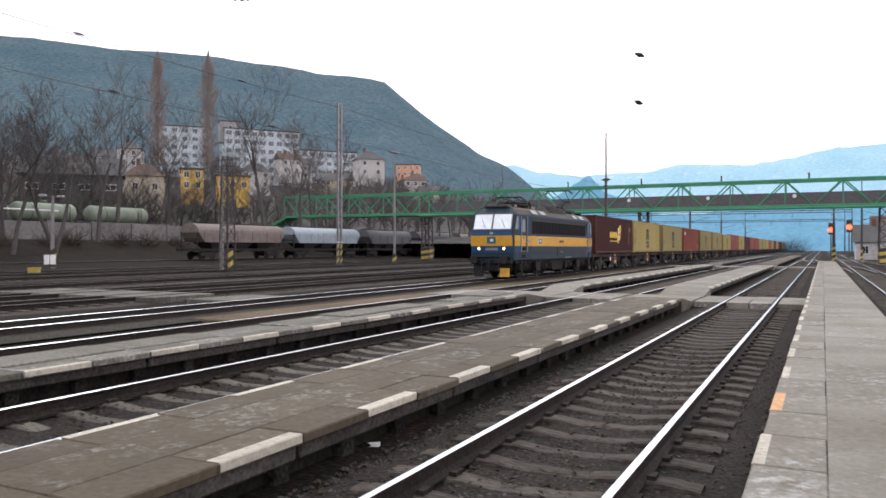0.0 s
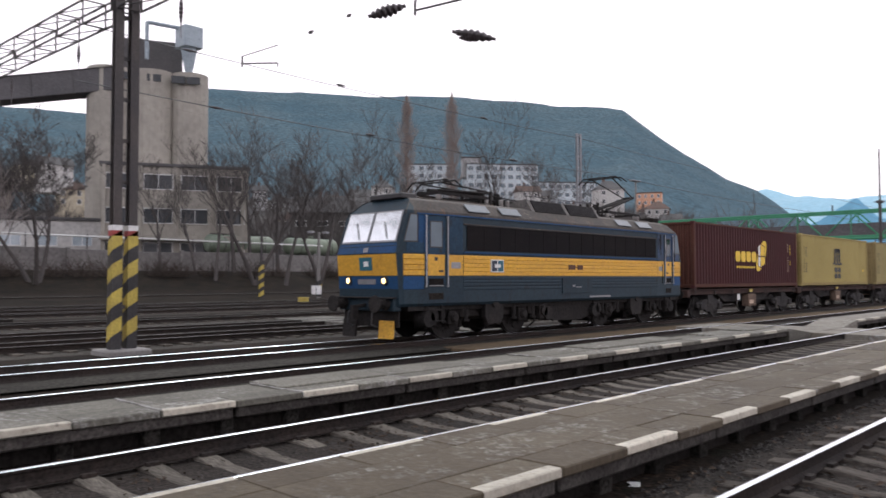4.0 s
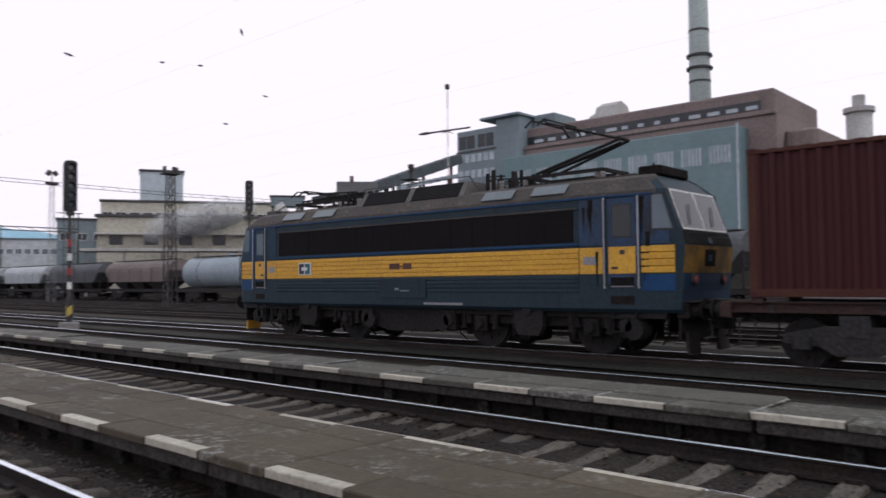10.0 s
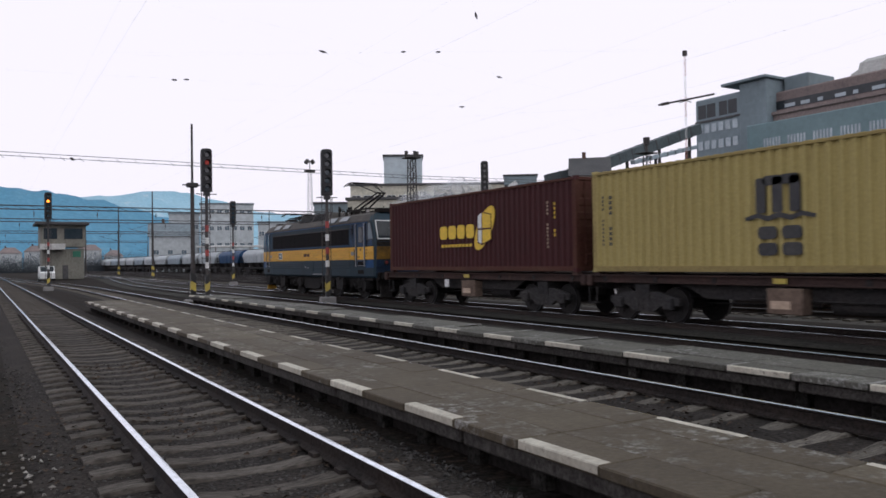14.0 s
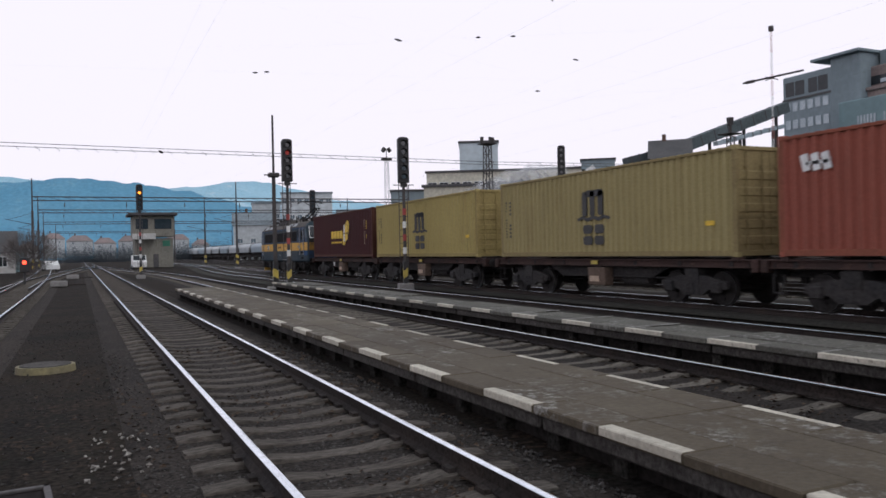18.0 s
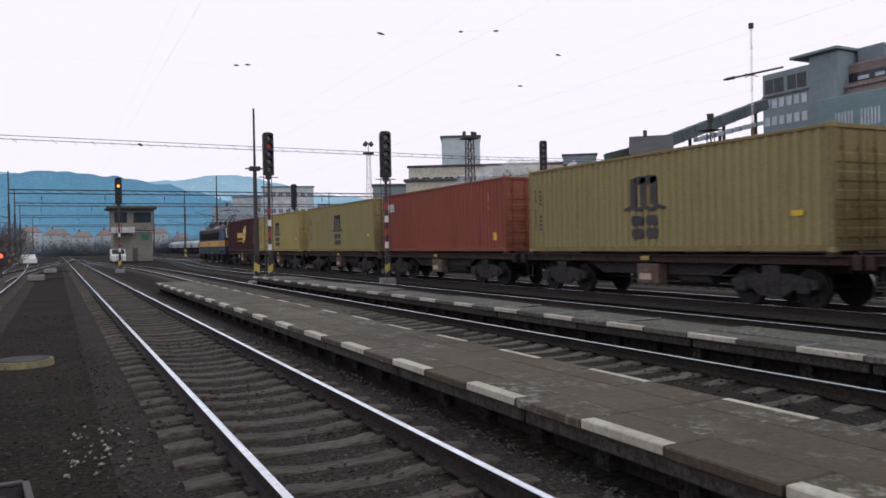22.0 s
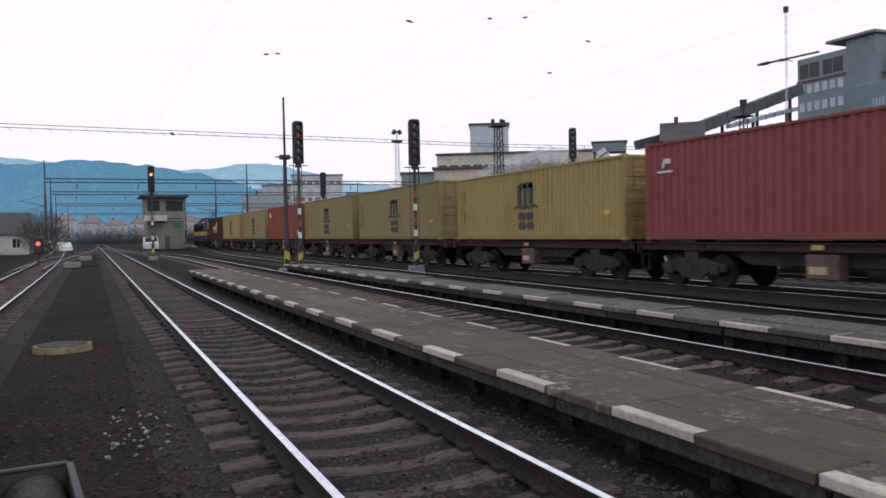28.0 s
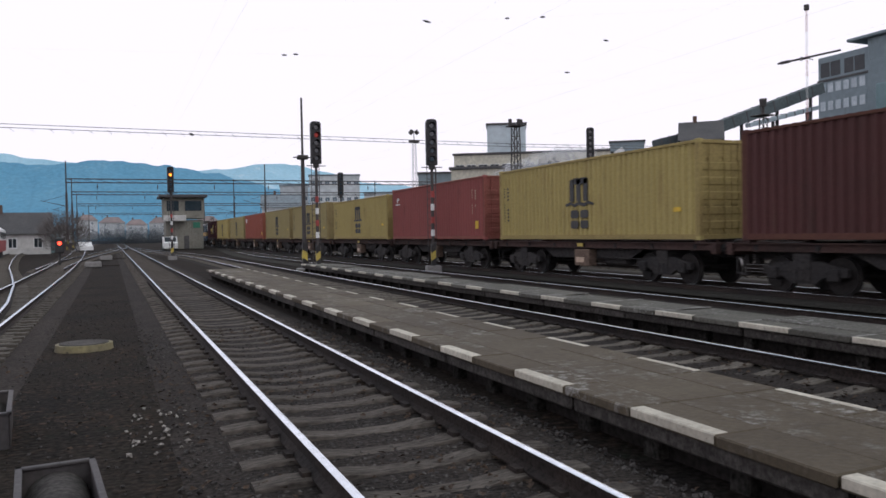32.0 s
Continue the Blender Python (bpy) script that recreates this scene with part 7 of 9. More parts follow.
def hillside():
    s = Shape()
    azs = [15 + 0.5 * k for k in range(231)]
    rs = [125, 140, 160, 185, 215, 250, 290, 340, 400, 470, 550, 640, 740, 850, 960, 1060, 1130, 1200, 1300, 1500]
    for r in rs:
        for az in azs:
            p = polar(az, r)
            s.v.append((p.x, p.y, hill_z(az, r)))
    n = len(azs)
    s.f = [(j * n + i + 1, j * n + i, (j + 1) * n + i, (j + 1) * n + i + 1) for j in range(len(rs) - 1) for i in range(n - 1)]
    low = Shape()
    j = rs.index(340)
    low.v, low.f = s.v[:(j + 1) * n], [q for q in s.f if max(q) < (j + 1) * n]
    s.f = [tuple(i - j * n for i in q) for q in s.f if min(q) >= j * n]
    s.v = s.v[j * n:]
    tagged(part("hillside", s, M_hill, smooth=True), "steep hill of bare winter woods behind the town, coloured blue-grey for haze", "hill", kind="structure")
    tagged(part("lower_slope", low, M_brush, smooth=True), "brown overgrown foot of the hill on which the town stands", "slope", kind="structure")
    rng = random.Random(4)
    # bare thicket over the foot of the hill, between and before the houses
    w = Shape()
    for _ in range(1700):
        az, r = rng.uniform(20, 104), 128 + 230 * rng.random() ** 1.3
        p = polar(az, r, slope(az, r) - 0.5 if r > 140 else 3.6)
        h = rng.uniform(5.0, 10.0)
        t0 = p + Vector((rng.uniform(-0.8, 0.8), rng.uniform(-0.8, 0.8), h * 0.6))
        w.cyl(p, t0, 0.14, 0.09, 3, False)
        for _ in range(9):
            a0, u = rng.uniform(0, 6.283), rng.uniform(0.25, 1)
            b0 = p + (t0 - p) * u
            e = b0 + Vector((math.cos(a0), math.sin(a0), rng.uniform(0.5, 1.6))) * h * rng.uniform(0.2, 0.34)
            w.cyl(b0, e, 0.07, 0.03, 3, False)
            for _ in range(2):
                a1 = rng.uniform(0, 6.283)
                w.cyl(e * 0.5 + b0 * 0.5, e + Vector((math.cos(a1), math.sin(a1), rng.uniform(0.2, 1.2))) * h * 0.13, 0.045, 0.02, 3, False)
    tagged(part("bare_thicket", w, M_bark), "bare brown thicket over the foot of the hill", "woods", kind="stuff")


def ridge(name, label, table, r0, r1, material, seed):
    s = Shape()
    n = 160
    a0, a1 = table[0][0], table[-1][0]
    azs = [a0 + (a1 - a0) * k / n for k in range(n + 1)]
    rs = [r0 + (r1 - r0) * k / 8 for k in range(9)] + [r1 * 1.25]
    for j, r in enumerate(rs):
        for az in azs:
            el = level(table, az) * min(1, (j / 8) ** 0.8)
            z = 1.68 + r * math.tan(radians(el)) if j < 9 else -5
            p = polar(az, r)
            z += noise.noise(Vector((az * 0.9, r * 0.004, seed))) * 6 * min(j / 6, 1) + noise.noise(Vector((az * 6.0, r * 0.01, seed))) * 2.2 * min(j / 6, 1)
            s.v.append((p.x, p.y, z if j else -3))
    m = n + 1
    s.f = [(j * m + i + 1, j * m + i, (j + 1) * m + i, (j + 1) * m + i + 1) for j in range(len(rs) - 1) for i in range(n)]
    tagged(part(name, s, material, smooth=True), label, "hill", kind="structure")


hillside()
ridge("far_ridge", "snow-dusted hills far up the valley, coloured pale blue for haze", ((-16, 6.0), (-3.6, 6.7), (-0.8, 6.6), (1.3, 6.2), (4.4, 5.7), (9.3, 5.9), (11.2, 5.4), (13.2, 5.4), (16, 5.2), (18.9, 5.5), (21.1, 6.1), (25, 6.0)), 1500, 2500, M_far, 3)
ridge("near_ridge", "wooded slope beyond the station throat, coloured blue for haze", ((-16, 3.8), (-3.6, 3.6), (2, 3.0), (6, 2.6), (9, 2.4), (12, 2.6), (15.0, 4.6), (15.6, 5.3), (16.3, 4.6), (19, 3.4), (24, 3.0)), 500, 1100, M_far2, 5)
ridge("valley_ridge", "wooded ridge down the valley, coloured blue for haze", ((166, 2.5), (171.1, 4.0), (173.4, 4.5), (176.4, 5.0), (178.5, 5.2), (181, 5.3), (182.6, 5.0), (184, 4.9), (185.2, 5.0), (192, 5.5), (205, 4.5)), 700, 1500, M_far2, 8)
ridge("valley_far_ridge", "hills far down the valley, coloured pale blue for haze", ((135, 2.6), (150, 3.0), (159, 3.4), (162.3, 3.7), (164.7, 4.4), (167.1, 5.0), (169.5, 5.2), (171.9, 4.8), (176, 4.6), (184.5, 5.3), (190, 6), (205, 5.2)), 1600, 2700, M_far, 11)


# ---- trees ----
def bare_tree(label, x, y, z, h, seed, spread=0.5, material=None, twigs=4, stems=1, lean=0.0):
    rng = random.Random(seed)
    root = thing("bare_tree", label, "tree", pose(x, y, z, 0, 0, rng.uniform(0, 360)), "bare trees")
    trunk, crown = Shape(), Shape()
    material = material or M_bark

    def grow(p, d, length, r, depth):
        segs = 3 if depth < 2 else 2
        q = p
        for k in range(segs):
            d2 = (d + Vector((rng.uniform(-1, 1), rng.uniform(-1, 1), rng.uniform(-0.3, 0.6))) * 0.16).normalized()
            e = q + d2 * length / segs
            r = max(r, 0.015)
            r2 = r * (1 - 0.22)
            (trunk if depth == 0 else crown).cyl(q, e, r, r2, 7 if depth == 0 else (4 if depth < 3 else 3), False)
            if depth < twigs and (depth > 0 or k > 0):
                for _ in range(2 if depth < 3 else 3):
                    a = rng.uniform(0, 6.283)
                    side = Vector((math.cos(a), math.sin(a), rng.uniform(0.1, 0.9)))
                    grow(e, (d2 * (0.9 - spread * 0.5) + side * spread).normalized(), length * rng.uniform(0.42, 0.68), r2 * 0.55, depth + 1)
            q, d, r = e, d2, r2
    for st in range(stems):
        tilt = 0.0 if stems == 1 else 0.45
        a = 6.283 * st / stems + rng.uniform(0, 1)
        grow(Vector((0, 0, -0.2)), Vector((tilt * math.cos(a) + lean, tilt * math.sin(a), 1)).normalized(), h * 0.55, max(h * 0.017, 0.07), 0)
    part("trunk", trunk, material, root)
    part("crown", crown, material, root, "bare winter branches")
    return root


def bush(label, x, y, z, w, h, seed, material=None, count=420):
    rng = random.Random(seed)
    root = thing("bare_shrub", label, "shrub", pose(x, y, z), "bare shrubs")
    s = Shape()
    for _ in range(count):
        a, b = rng.uniform(0, 6.283), rng.uniform(0.15, 1.35)
        p = Vector((rng.uniform(-0.7, 0.7) * w, rng.uniform(-0.7, 0.7) * w, -0.1))
        d = Vector((math.cos(a) * math.cos(b), math.sin(a) * math.cos(b), math.sin(b)))
        l = h * rng.uniform(0.4, 1.05)
        m = p + d * l * 0.55
        e = m + (d + Vector((rng.uniform(-0.6, 0.6), rng.uniform(-0.6, 0.6), rng.uniform(-0.2, 0.5)))) * l * 0.45
        s.cyl(p, m, 0.03, 0.02, 3, False).cyl(m, e, 0.024, 0.008, 3, False)
        e2 = m + (d + Vector((rng.uniform(-0.9, 0.9), rng.uniform(-0.9, 0.9), rng.uniform(-0.2, 0.5)))) * l * 0.4
        s.cyl(m, e2, 0.02, 0.008, 3, False)
    part("crown", s, material or M_scrub, root)
    return root


rng = random.Random(21)
# large spreading tree before the silo, and its neighbours
bare_tree("large bare multi-stemmed tree on the bank", *polar(71.2, 76)[:2], 0.6, 14.0, 3, 0.62, None, 5, 3)
bare_tree("bare tree before the silo", *polar(63.6, 84)[:2], 1.2, 12.5, 4, 0.5, None, 4)
bare_tree("bare tree before the silo", *polar(61.2, 88)[:2], 1.4, 12.0, 5, 0.45, None, 4)
bare_tree("bare tree beside the silo", *polar(58.6, 90)[:2], 1.4, 17.0, 6, 0.45, None, 4)
for k, (az, d) in enumerate(((59.9, 84), (57.2, 84), (55.0, 86), (52.6, 88))):
    bare_tree("bare tree on the bank before the silo", *polar(az, d)[:2], 1.2, rng.uniform(12, 17), 210 + k, 0.55, None, 4, 1 + k % 2)
bare_tree("slim pale birch on the bank", *polar(75.9, 72)[:2], 0.5, 9.5, 7, 0.4, M_birch, 4, 2)
bare_tree("slim pale birch on the bank", *polar(77.5, 73)[:2], 0.5, 6.5, 8, 0.4, M_birch, 3, 1)
for k in range(20):
    az = 34.5 + k * 1.18 + rng.uniform(-0.4, 0.4)
    d = rng.uniform(104, 138)
    bare_tree("bare tree on the terrace above the retaining wall", *polar(az, d)[:2], slope(az, max(d, 126)) - 1.0 if d > 126 else 4.2, rng.uniform(13, 19), 30 + k, 0.5, None, 4)
for az, d in ((55.6, 92), (50.0, 90), (57.5, 95), (79.5, 96), (84.0, 100), (91.5, 118), (94.0, 122), (96.5, 120), (99, 124)):
    bare_tree("bare tree along the yard's edge", *polar(az, d)[:2], 2.5, rng.uniform(13, 18) * (1.0 if az < 60 or az > 90 else 0.6), int(az * 7), 0.5, None, 5 if az > 90 else 4)
for k in range(26):
    az = 32 + k * 2.15 + rng.uniform(-0.6, 0.6)
    bush("brown leafless scrub on the bank", -rng.uniform(71, 78), 0, 0, 1.6, rng.uniform(1.4, 2.4), 60 + k, None, 90).matrix_basis = pose(*(lambda d: polar(az, d)[:2])(74.5 / math.sin(radians(az))), land(-74.5, 0) + 0.0)
for k in range(22):
    az = 35 + k * 1.9 + rng.uniform(-0.6, 0.6)
    d = rng.uniform(128, 150)
    bush("brown scrub above the wall", *polar(az, d)[:2], slope(az, d) - 0.5, 2.6, rng.uniform(3, 5), 90 + k, None, 170)
shrub = thing("bare_shrub", "large rounded bare shrub beside the distant tracks", "shrub", pose(*polar(182.9, 100)[:2], -0.2), "bare shrubs")
sr, sh = random.Random(7), Shape()
for _ in range(2600):
    d = Vector((sr.gauss(0, 1), sr.gauss(0, 1), sr.gauss(0, 1))).normalized()
    r = 2.3 * sr.random() ** 0.4
    p = Vector((d.x * r * 1.15, d.y * r * 1.15, 2.5 + d.z * r))
    if p.z < 0.1:
        continue
    e = p + (Vector((p.x, p.y, p.z - 1.0)).normalized() + Vector((sr.uniform(-0.5, 0.5), sr.uniform(-0.5, 0.5), sr.uniform(0, 0.6)))) * sr.uniform(0.3, 0.8)
    sh.cyl(p, e, 0.016, 0.006, 3, False)
for _ in range(14):
    a = sr.uniform(0, 6.283)
    sh.cyl((0.3 * math.cos(a), 0.3 * math.sin(a), -0.1), (1.5 * math.cos(a), 1.5 * math.sin(a), sr.uniform(2.2, 3.8)), 0.06, 0.02, 4, False)
part("crown", sh, M_shrub, shrub)
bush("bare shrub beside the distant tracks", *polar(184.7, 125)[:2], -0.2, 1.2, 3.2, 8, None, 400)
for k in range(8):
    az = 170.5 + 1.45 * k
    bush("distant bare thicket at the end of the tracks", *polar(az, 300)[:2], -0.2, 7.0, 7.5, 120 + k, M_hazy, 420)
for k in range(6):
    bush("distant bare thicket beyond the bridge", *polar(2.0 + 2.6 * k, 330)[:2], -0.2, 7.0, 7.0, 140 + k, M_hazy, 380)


def poplar(az, d, top, base, seed):
    rng = random.Random(seed)
    z0, h = base, top - base
    root = thing("poplar_tree", "tall slim leafless poplar with reddish twigs", "tree", pose(*polar(az, d)[:2], z0), "poplars")
    part("trunk", Shape().cyl((0, 0, -1), (0, 0, h * 0.9), 0.22, 0.05, 8), M_poplar, root)
    s = Shape()
    for _ in range(1900):
        z = rng.uniform(0.08, 0.97) * h
        w = 4.0 * min(1, (1 - z / h) * 4) * (0.75 + 0.25 * math.sin(z))
        a, q = rng.uniform(0, 6.283), rng.random() ** 0.7 * w
        p = Vector((0.6 * q * math.cos(a), 0.6 * q * math.sin(a), z))
        e = Vector((q * math.cos(a), q * math.sin(a), z + rng.uniform(1.0, 2.8)))
        s.cyl(p, e, 0.04, 0.015, 3, False)
    part("crown", s, M_poplar, root, "dense upright reddish twigs")


poplar(46.35, 205, high(13.15, 205), high(5.0, 205), 1)
poplar(43.0, 205, high(13.4, 205), high(5.0, 205), 2)

# ---- town on the slope ----
M_plaster_w = mat("pale plaster", (0.50, 0.49, 0.47), (0.42, 0.41, 0.39), 0.85, big=0.15, fine=2, bump=0.1, vary=0.08, c3=(0.32, 0.31, 0.29), streak=1)
M_block = mat("bluish white panel wall", (0.52, 0.58, 0.61), (0.44, 0.50, 0.53), 0.85, big=0.15, fine=0.8, bump=0.0, vary=0.05, c3=(0.34, 0.38, 0.40), streak=1)
M_plaster_c = mat("cream plaster", (0.46, 0.41, 0.30), (0.38, 0.33, 0.25), 0.85, big=0.15, fine=2, bump=0.1, vary=0.08, c3=(0.30, 0.26, 0.2), streak=1)
M_plaster_y = mat("yellow plaster", (0.62, 0.40, 0.07), (0.54, 0.35, 0.08), 0.85, big=0.2, fine=2, bump=0.1, vary=0.08)
M_plaster_o = mat("salmon plaster", (0.64, 0.36, 0.23), (0.56, 0.32, 0.21), 0.85, big=0.2, fine=2, bump=0.1, vary=0.08)
M_plaster_g = mat("grey plaster", (0.34, 0.34, 0.335), (0.27, 0.27, 0.265), 0.85, big=0.2, fine=2, bump=0.1, vary=0.1, c3=(0.21, 0.21, 0.205), streak=1)
M_tiles = mat("weathered roof tiles", (0.13, 0.075, 0.055), (0.09, 0.065, 0.055), 0.85, big=0.3, fine=6, bump=0.4, vary=0.15)
M_slate = mat("dark roof sheeting", (0.06, 0.058, 0.06), (0.085, 0.08, 0.08), 0.75, big=0.3, fine=6, bump=0.2, vary=0.12)
M_conc = mat("stained silo concrete", (0.36, 0.335, 0.29), (0.30, 0.28, 0.245), 0.9, big=0.12, fine=1.2, bump=0.05, vary=0.05, c3=(0.22, 0.20, 0.175), streak=1, runs=(0.17, 0.155, 0.135))
M_wall = mat("grey retaining wall", (0.21, 0.20, 0.19), (0.16, 0.15, 0.145), 0.9, big=0.15, fine=3, bump=0.2, vary=0.12, c3=(0.10, 0.095, 0.09), streak=1)

_PANE = {}


def house(name, label, cat, x, y, z, turn, w, d, h, storeys, bays, wall, roof="flat", roof_m=None, win=(0.9, 1.2), glass=None, sides=True, group=""):
    """A building: walls, roof, and windows with frames. Its front looks along -y before the turn."""
    root = thing(name, label, cat, pose(x, y, z, 0, 0, turn), group)
    part("wall", Shape().box(-w / 2, w / 2, -d / 2, d / 2, -3, h), wall, root)
    roof_m = roof_m or M_slate
    if roof == "flat":
        part("roof", Shape().cbox(-w / 2 - 0.25, w / 2 + 0.25, -d / 2 - 0.25, d / 2 + 0.25, h, h + 0.4, 0.05), roof_m, root)
    elif roof == "gable":
        part("roof", Shape().prism([(-d / 2 - 0.5, h), (d / 2 + 0.5, h), (0, h + d * 0.42)], -w / 2 - 0.4, w / 2 + 0.4, "x"), roof_m, root)
    elif roof == "hip":
        q = min(w, d) * 0.42
        part("roof", Shape().add([(-w / 2 - 0.4, -d / 2 - 0.4, h), (w / 2 + 0.4, -d / 2 - 0.4, h), (w / 2 + 0.4, d / 2 + 0.4, h), (-w / 2 - 0.4, d / 2 + 0.4, h), (-w / 2 + q, 0, h + q), (w / 2 - q, 0, h + q)], [(0, 1, 5, 4), (1, 2, 5), (2, 3, 4, 5), (3, 0, 4), (3, 2, 1, 0)]), roof_m, root)
    if roof != "flat":
        part("chimney", Shape().box(-w * 0.2, -w * 0.2 + 0.7, -0.3, 0.4, h, h + d * 0.42 + 1.0), M_tiles, root)
    key = (win, (glass or M_glass).name)
    if key not in _PANE:
        a, b = win[0] / 2, win[1] / 2
        _PANE[key] = (Shape().cbox(-a, a, -0.03, 0.05, -b, b, 0.01).mesh("pane", glass or M_glass), Shape().box(-a - 0.1, a + 0.1, -0.06, 0.02, b, b + 0.1).box(-a - 0.1, a + 0.1, -0.10, 0.02, -b - 0.1, -b).box(-a - 0.1, -a, -0.06, 0.02, -b, b).box(a, a + 0.1, -0.06, 0.02, -b, b).box(-0.03, 0.03, -0.05, 0.02, -b, b).mesh("window_frame", M_paint_w))
    for s_ in range(storeys):
        zz = h * (s_ + 0.55) / storeys
        for b in range(bays):
            xx = -w / 2 + w * (b + 0.5) / bays
            wd = part("window", _PANE[key][1], None, root, at=pose(xx, -d / 2, zz))
            part("pane", _PANE[key][0], None, wd)
        if sides:
            nb = max(1, int(d / 4.5))
            for b in range(nb):
                for f in (-1, 1):
                    wd = part("window", _PANE[key][1], None, root, at=pose(f * w / 2, -d / 2 + d * (b + 0.5) / nb, zz, 0, 0, 90 * f))
                    part("pane", _PANE[key][0], None, wd)
    return root


def sited(az, d, el_low):
    p = polar(az, d)
    return p.x, p.y, high(el_low, d)


# apartment blocks (front turned to the yard)
x, y, z = sited(39.5, 300, 4.6)
house("apartment_building", "white prefabricated apartment block with blue-tinged windows", "apartment block", x, y, z, 52, 27.5, 12, 19.2, 6, 9, M_block, "flat", win=(1.9, 1.6), glass=M_glass_m)
x, y, z = sited(41.6, 296, 8.0)
house("roof_hut", "grey lift hut on the apartment roof", "hut", x, y, z, 52, 7, 5, 4.5, 1, 1, M_plaster_g, "flat", sides=False)
x, y, z = sited(44.6, 310, 4.9)
house("apartment_building", "grey-white apartment block partly behind trees", "apartment block", x, y, z, 45, 18, 12, 18.5, 6, 5, M_block, "flat", win=(1.8, 1.5), glass=M_glass_m)
x, y, z = sited(34.8, 300, 4.5)
house("apartment_building", "lower pale apartment row on the slope", "apartment block", x, y, z, 50, 22, 11, 12.5, 4, 7, M_block, "flat", win=(1.8, 1.4), glass=M_glass_m)
x, y, z = sited(44.05, 175, 3.95)
house("house", "bright yellow house with white windows", "house", x, y, z, 44, 4.6, 6, 4.4, 2, 2, M_plaster_y, "flat", M_slate)
x, y, z = sited(41.3, 175, 3.8)
house("house", "bright yellow house behind a mast", "house", x, y, z, 42, 7.0, 6, 3.6, 1, 3, M_plaster_y, "flat", M_slate)
x, y, z = sited(28.7, 330, 5.1)
house("house", "salmon-coloured house high on the slope", "house", x, y, z, 25, 10, 8, 5.4, 2, 4, M_plaster_o, "flat", M_tiles, glass=M_glass_m)
x, y, z = sited(51.6, 150, 3.0)
house("depot_shed", "long grey industrial shed with dark openings", "shed", x, y, z, 48, 16, 8, 4.6, 1, 4, mat("sooty plaster", (0.115, 0.108, 0.10), (0.085, 0.08, 0.075), 0.9, big=0.2, fine=2, bump=0.15, vary=0.1, c3=(0.06, 0.055, 0.05), streak=1), "gable", M_slate, (1.8, 0.9))
x, y, z = sited(47.2, 160, 3.3)
house("house", "small pale house below the apartment blocks", "house", x, y, z, 50, 7, 6, 4.4, 1, 2, M_plaster_c, "hip", M_tiles)
for k in range(34):
    az = 22.5 + k * 1.15 + rng.uniform(-0.4, 0.4)
    el = rng.uniform(4.2, 6.6) * min(1, max(0.45, (az - 16) / 16))
    d = rng.uniform(215, 330)
    x, y, z = sited(az, d, el - 1.0)
    house("house", rng.choice(("small pale house on the slope above the yard", "white house among bare trees", "cream house with a dark roof on the slope")), "house", x, y, z, az + rng.uniform(-25, 25), rng.uniform(5, 9), rng.uniform(5, 7), rng.uniform(3.2, 5.5), 2, rng.choice((2, 3)), rng.choice((M_plaster_w, M_plaster_c, M_plaster_w, M_plaster_g)), rng.choice(("hip", "gable")), rng.choice((M_tiles, M_slate, M_slate)), group="houses on the slope", sides=False)
for k in range(11):
    az = 66 + k * 1.55 + rng.uniform(-0.4, 0.4)
    el = rng.uniform(4.4, 7.4)
    d = rng.uniform(200, 300)
    x, y, z = sited(az, d, el - 1.0)
    house("house", rng.choice(("cream house on the wooded slope", "pale house with a brown roof behind trees")), "house", x, y, z, az + rng.uniform(-25, 25), rng.uniform(5, 9), 6, rng.uniform(3.2, 5), 2, 2, rng.choice((M_plaster_w, M_plaster_c, M_plaster_c)), rng.choice(("hip", "gable")), rng.choice((M_tiles, M_slate)), group="houses on the slope", sides=False)

# ---- retaining wall and the terrace behind it ----
rw = thing("retaining_wall", "long grey concrete retaining wall above the bank", "wall", kind="structure")
for k in range(44):
    y0 = -48 + k * 6.0
    part("wall_panel", Shape().cbox(-80.3, -79.7, y0 + 0.015, y0 + 5.985, 1.2, 4.75 + 0.10 * math.sin(k * 1.7), 0.03), M_wall, rw)
    part("wall_pier", Shape().cbox(-79.7, -79.5, y0 - 0.2, y0 + 0.2, 1.2, 4.9, 0.02), M_wall, rw)
part("terrace_top", Shape().box(-128, -80.0, -48, 216, 3.8, 4.3), M_earth, rw, "bare earth terrace")
fence = thing("pipe_rail", "pale pipe running along the terrace edge", "pipe")
part("pipe", Shape().cyl((-80.6, -20, 6.3), (-80.6, 62, 6.0), 0.09, n=8), M_paint_w, fence)
for k in range(15):
    part("pipe_post", Shape().cyl((-80.6, -20 + k * 5.8, 4.2), (-80.6, -20 + k * 5.8, 6.3), 0.07, n=6), M_pole, fence)


# ---- parked wagons ----
M_tank_w = mat("dirty white tank", (0.42, 0.45, 0.46), (0.34, 0.365, 0.38), 0.5, big=0.4, fine=5, bump=0.08, vary=0.08, c3=(0.22, 0.22, 0.22), streak=1)
M_tank_b = mat("pale blue-grey tank", (0.33, 0.39, 0.43), (0.27, 0.32, 0.36), 0.5, big=0.4, fine=5, bump=0.08, vary=0.08, c3=(0.18, 0.19, 0.20), streak=1)
M_tank_g = mat("faded green tank", (0.23, 0.27, 0.20), (0.17, 0.21, 0.16), 0.6, big=0.4, fine=5, bump=0.08, vary=0.08, c3=(0.12, 0.13, 0.10), streak=1)
M_tank_r = mat("dusty pink-grey hopper", (0.20, 0.165, 0.15), (0.15, 0.12, 0.11), 0.75, big=0.4, fine=5, bump=0.1, vary=0.1, c3=(0.09, 0.065, 0.055), streak=1)
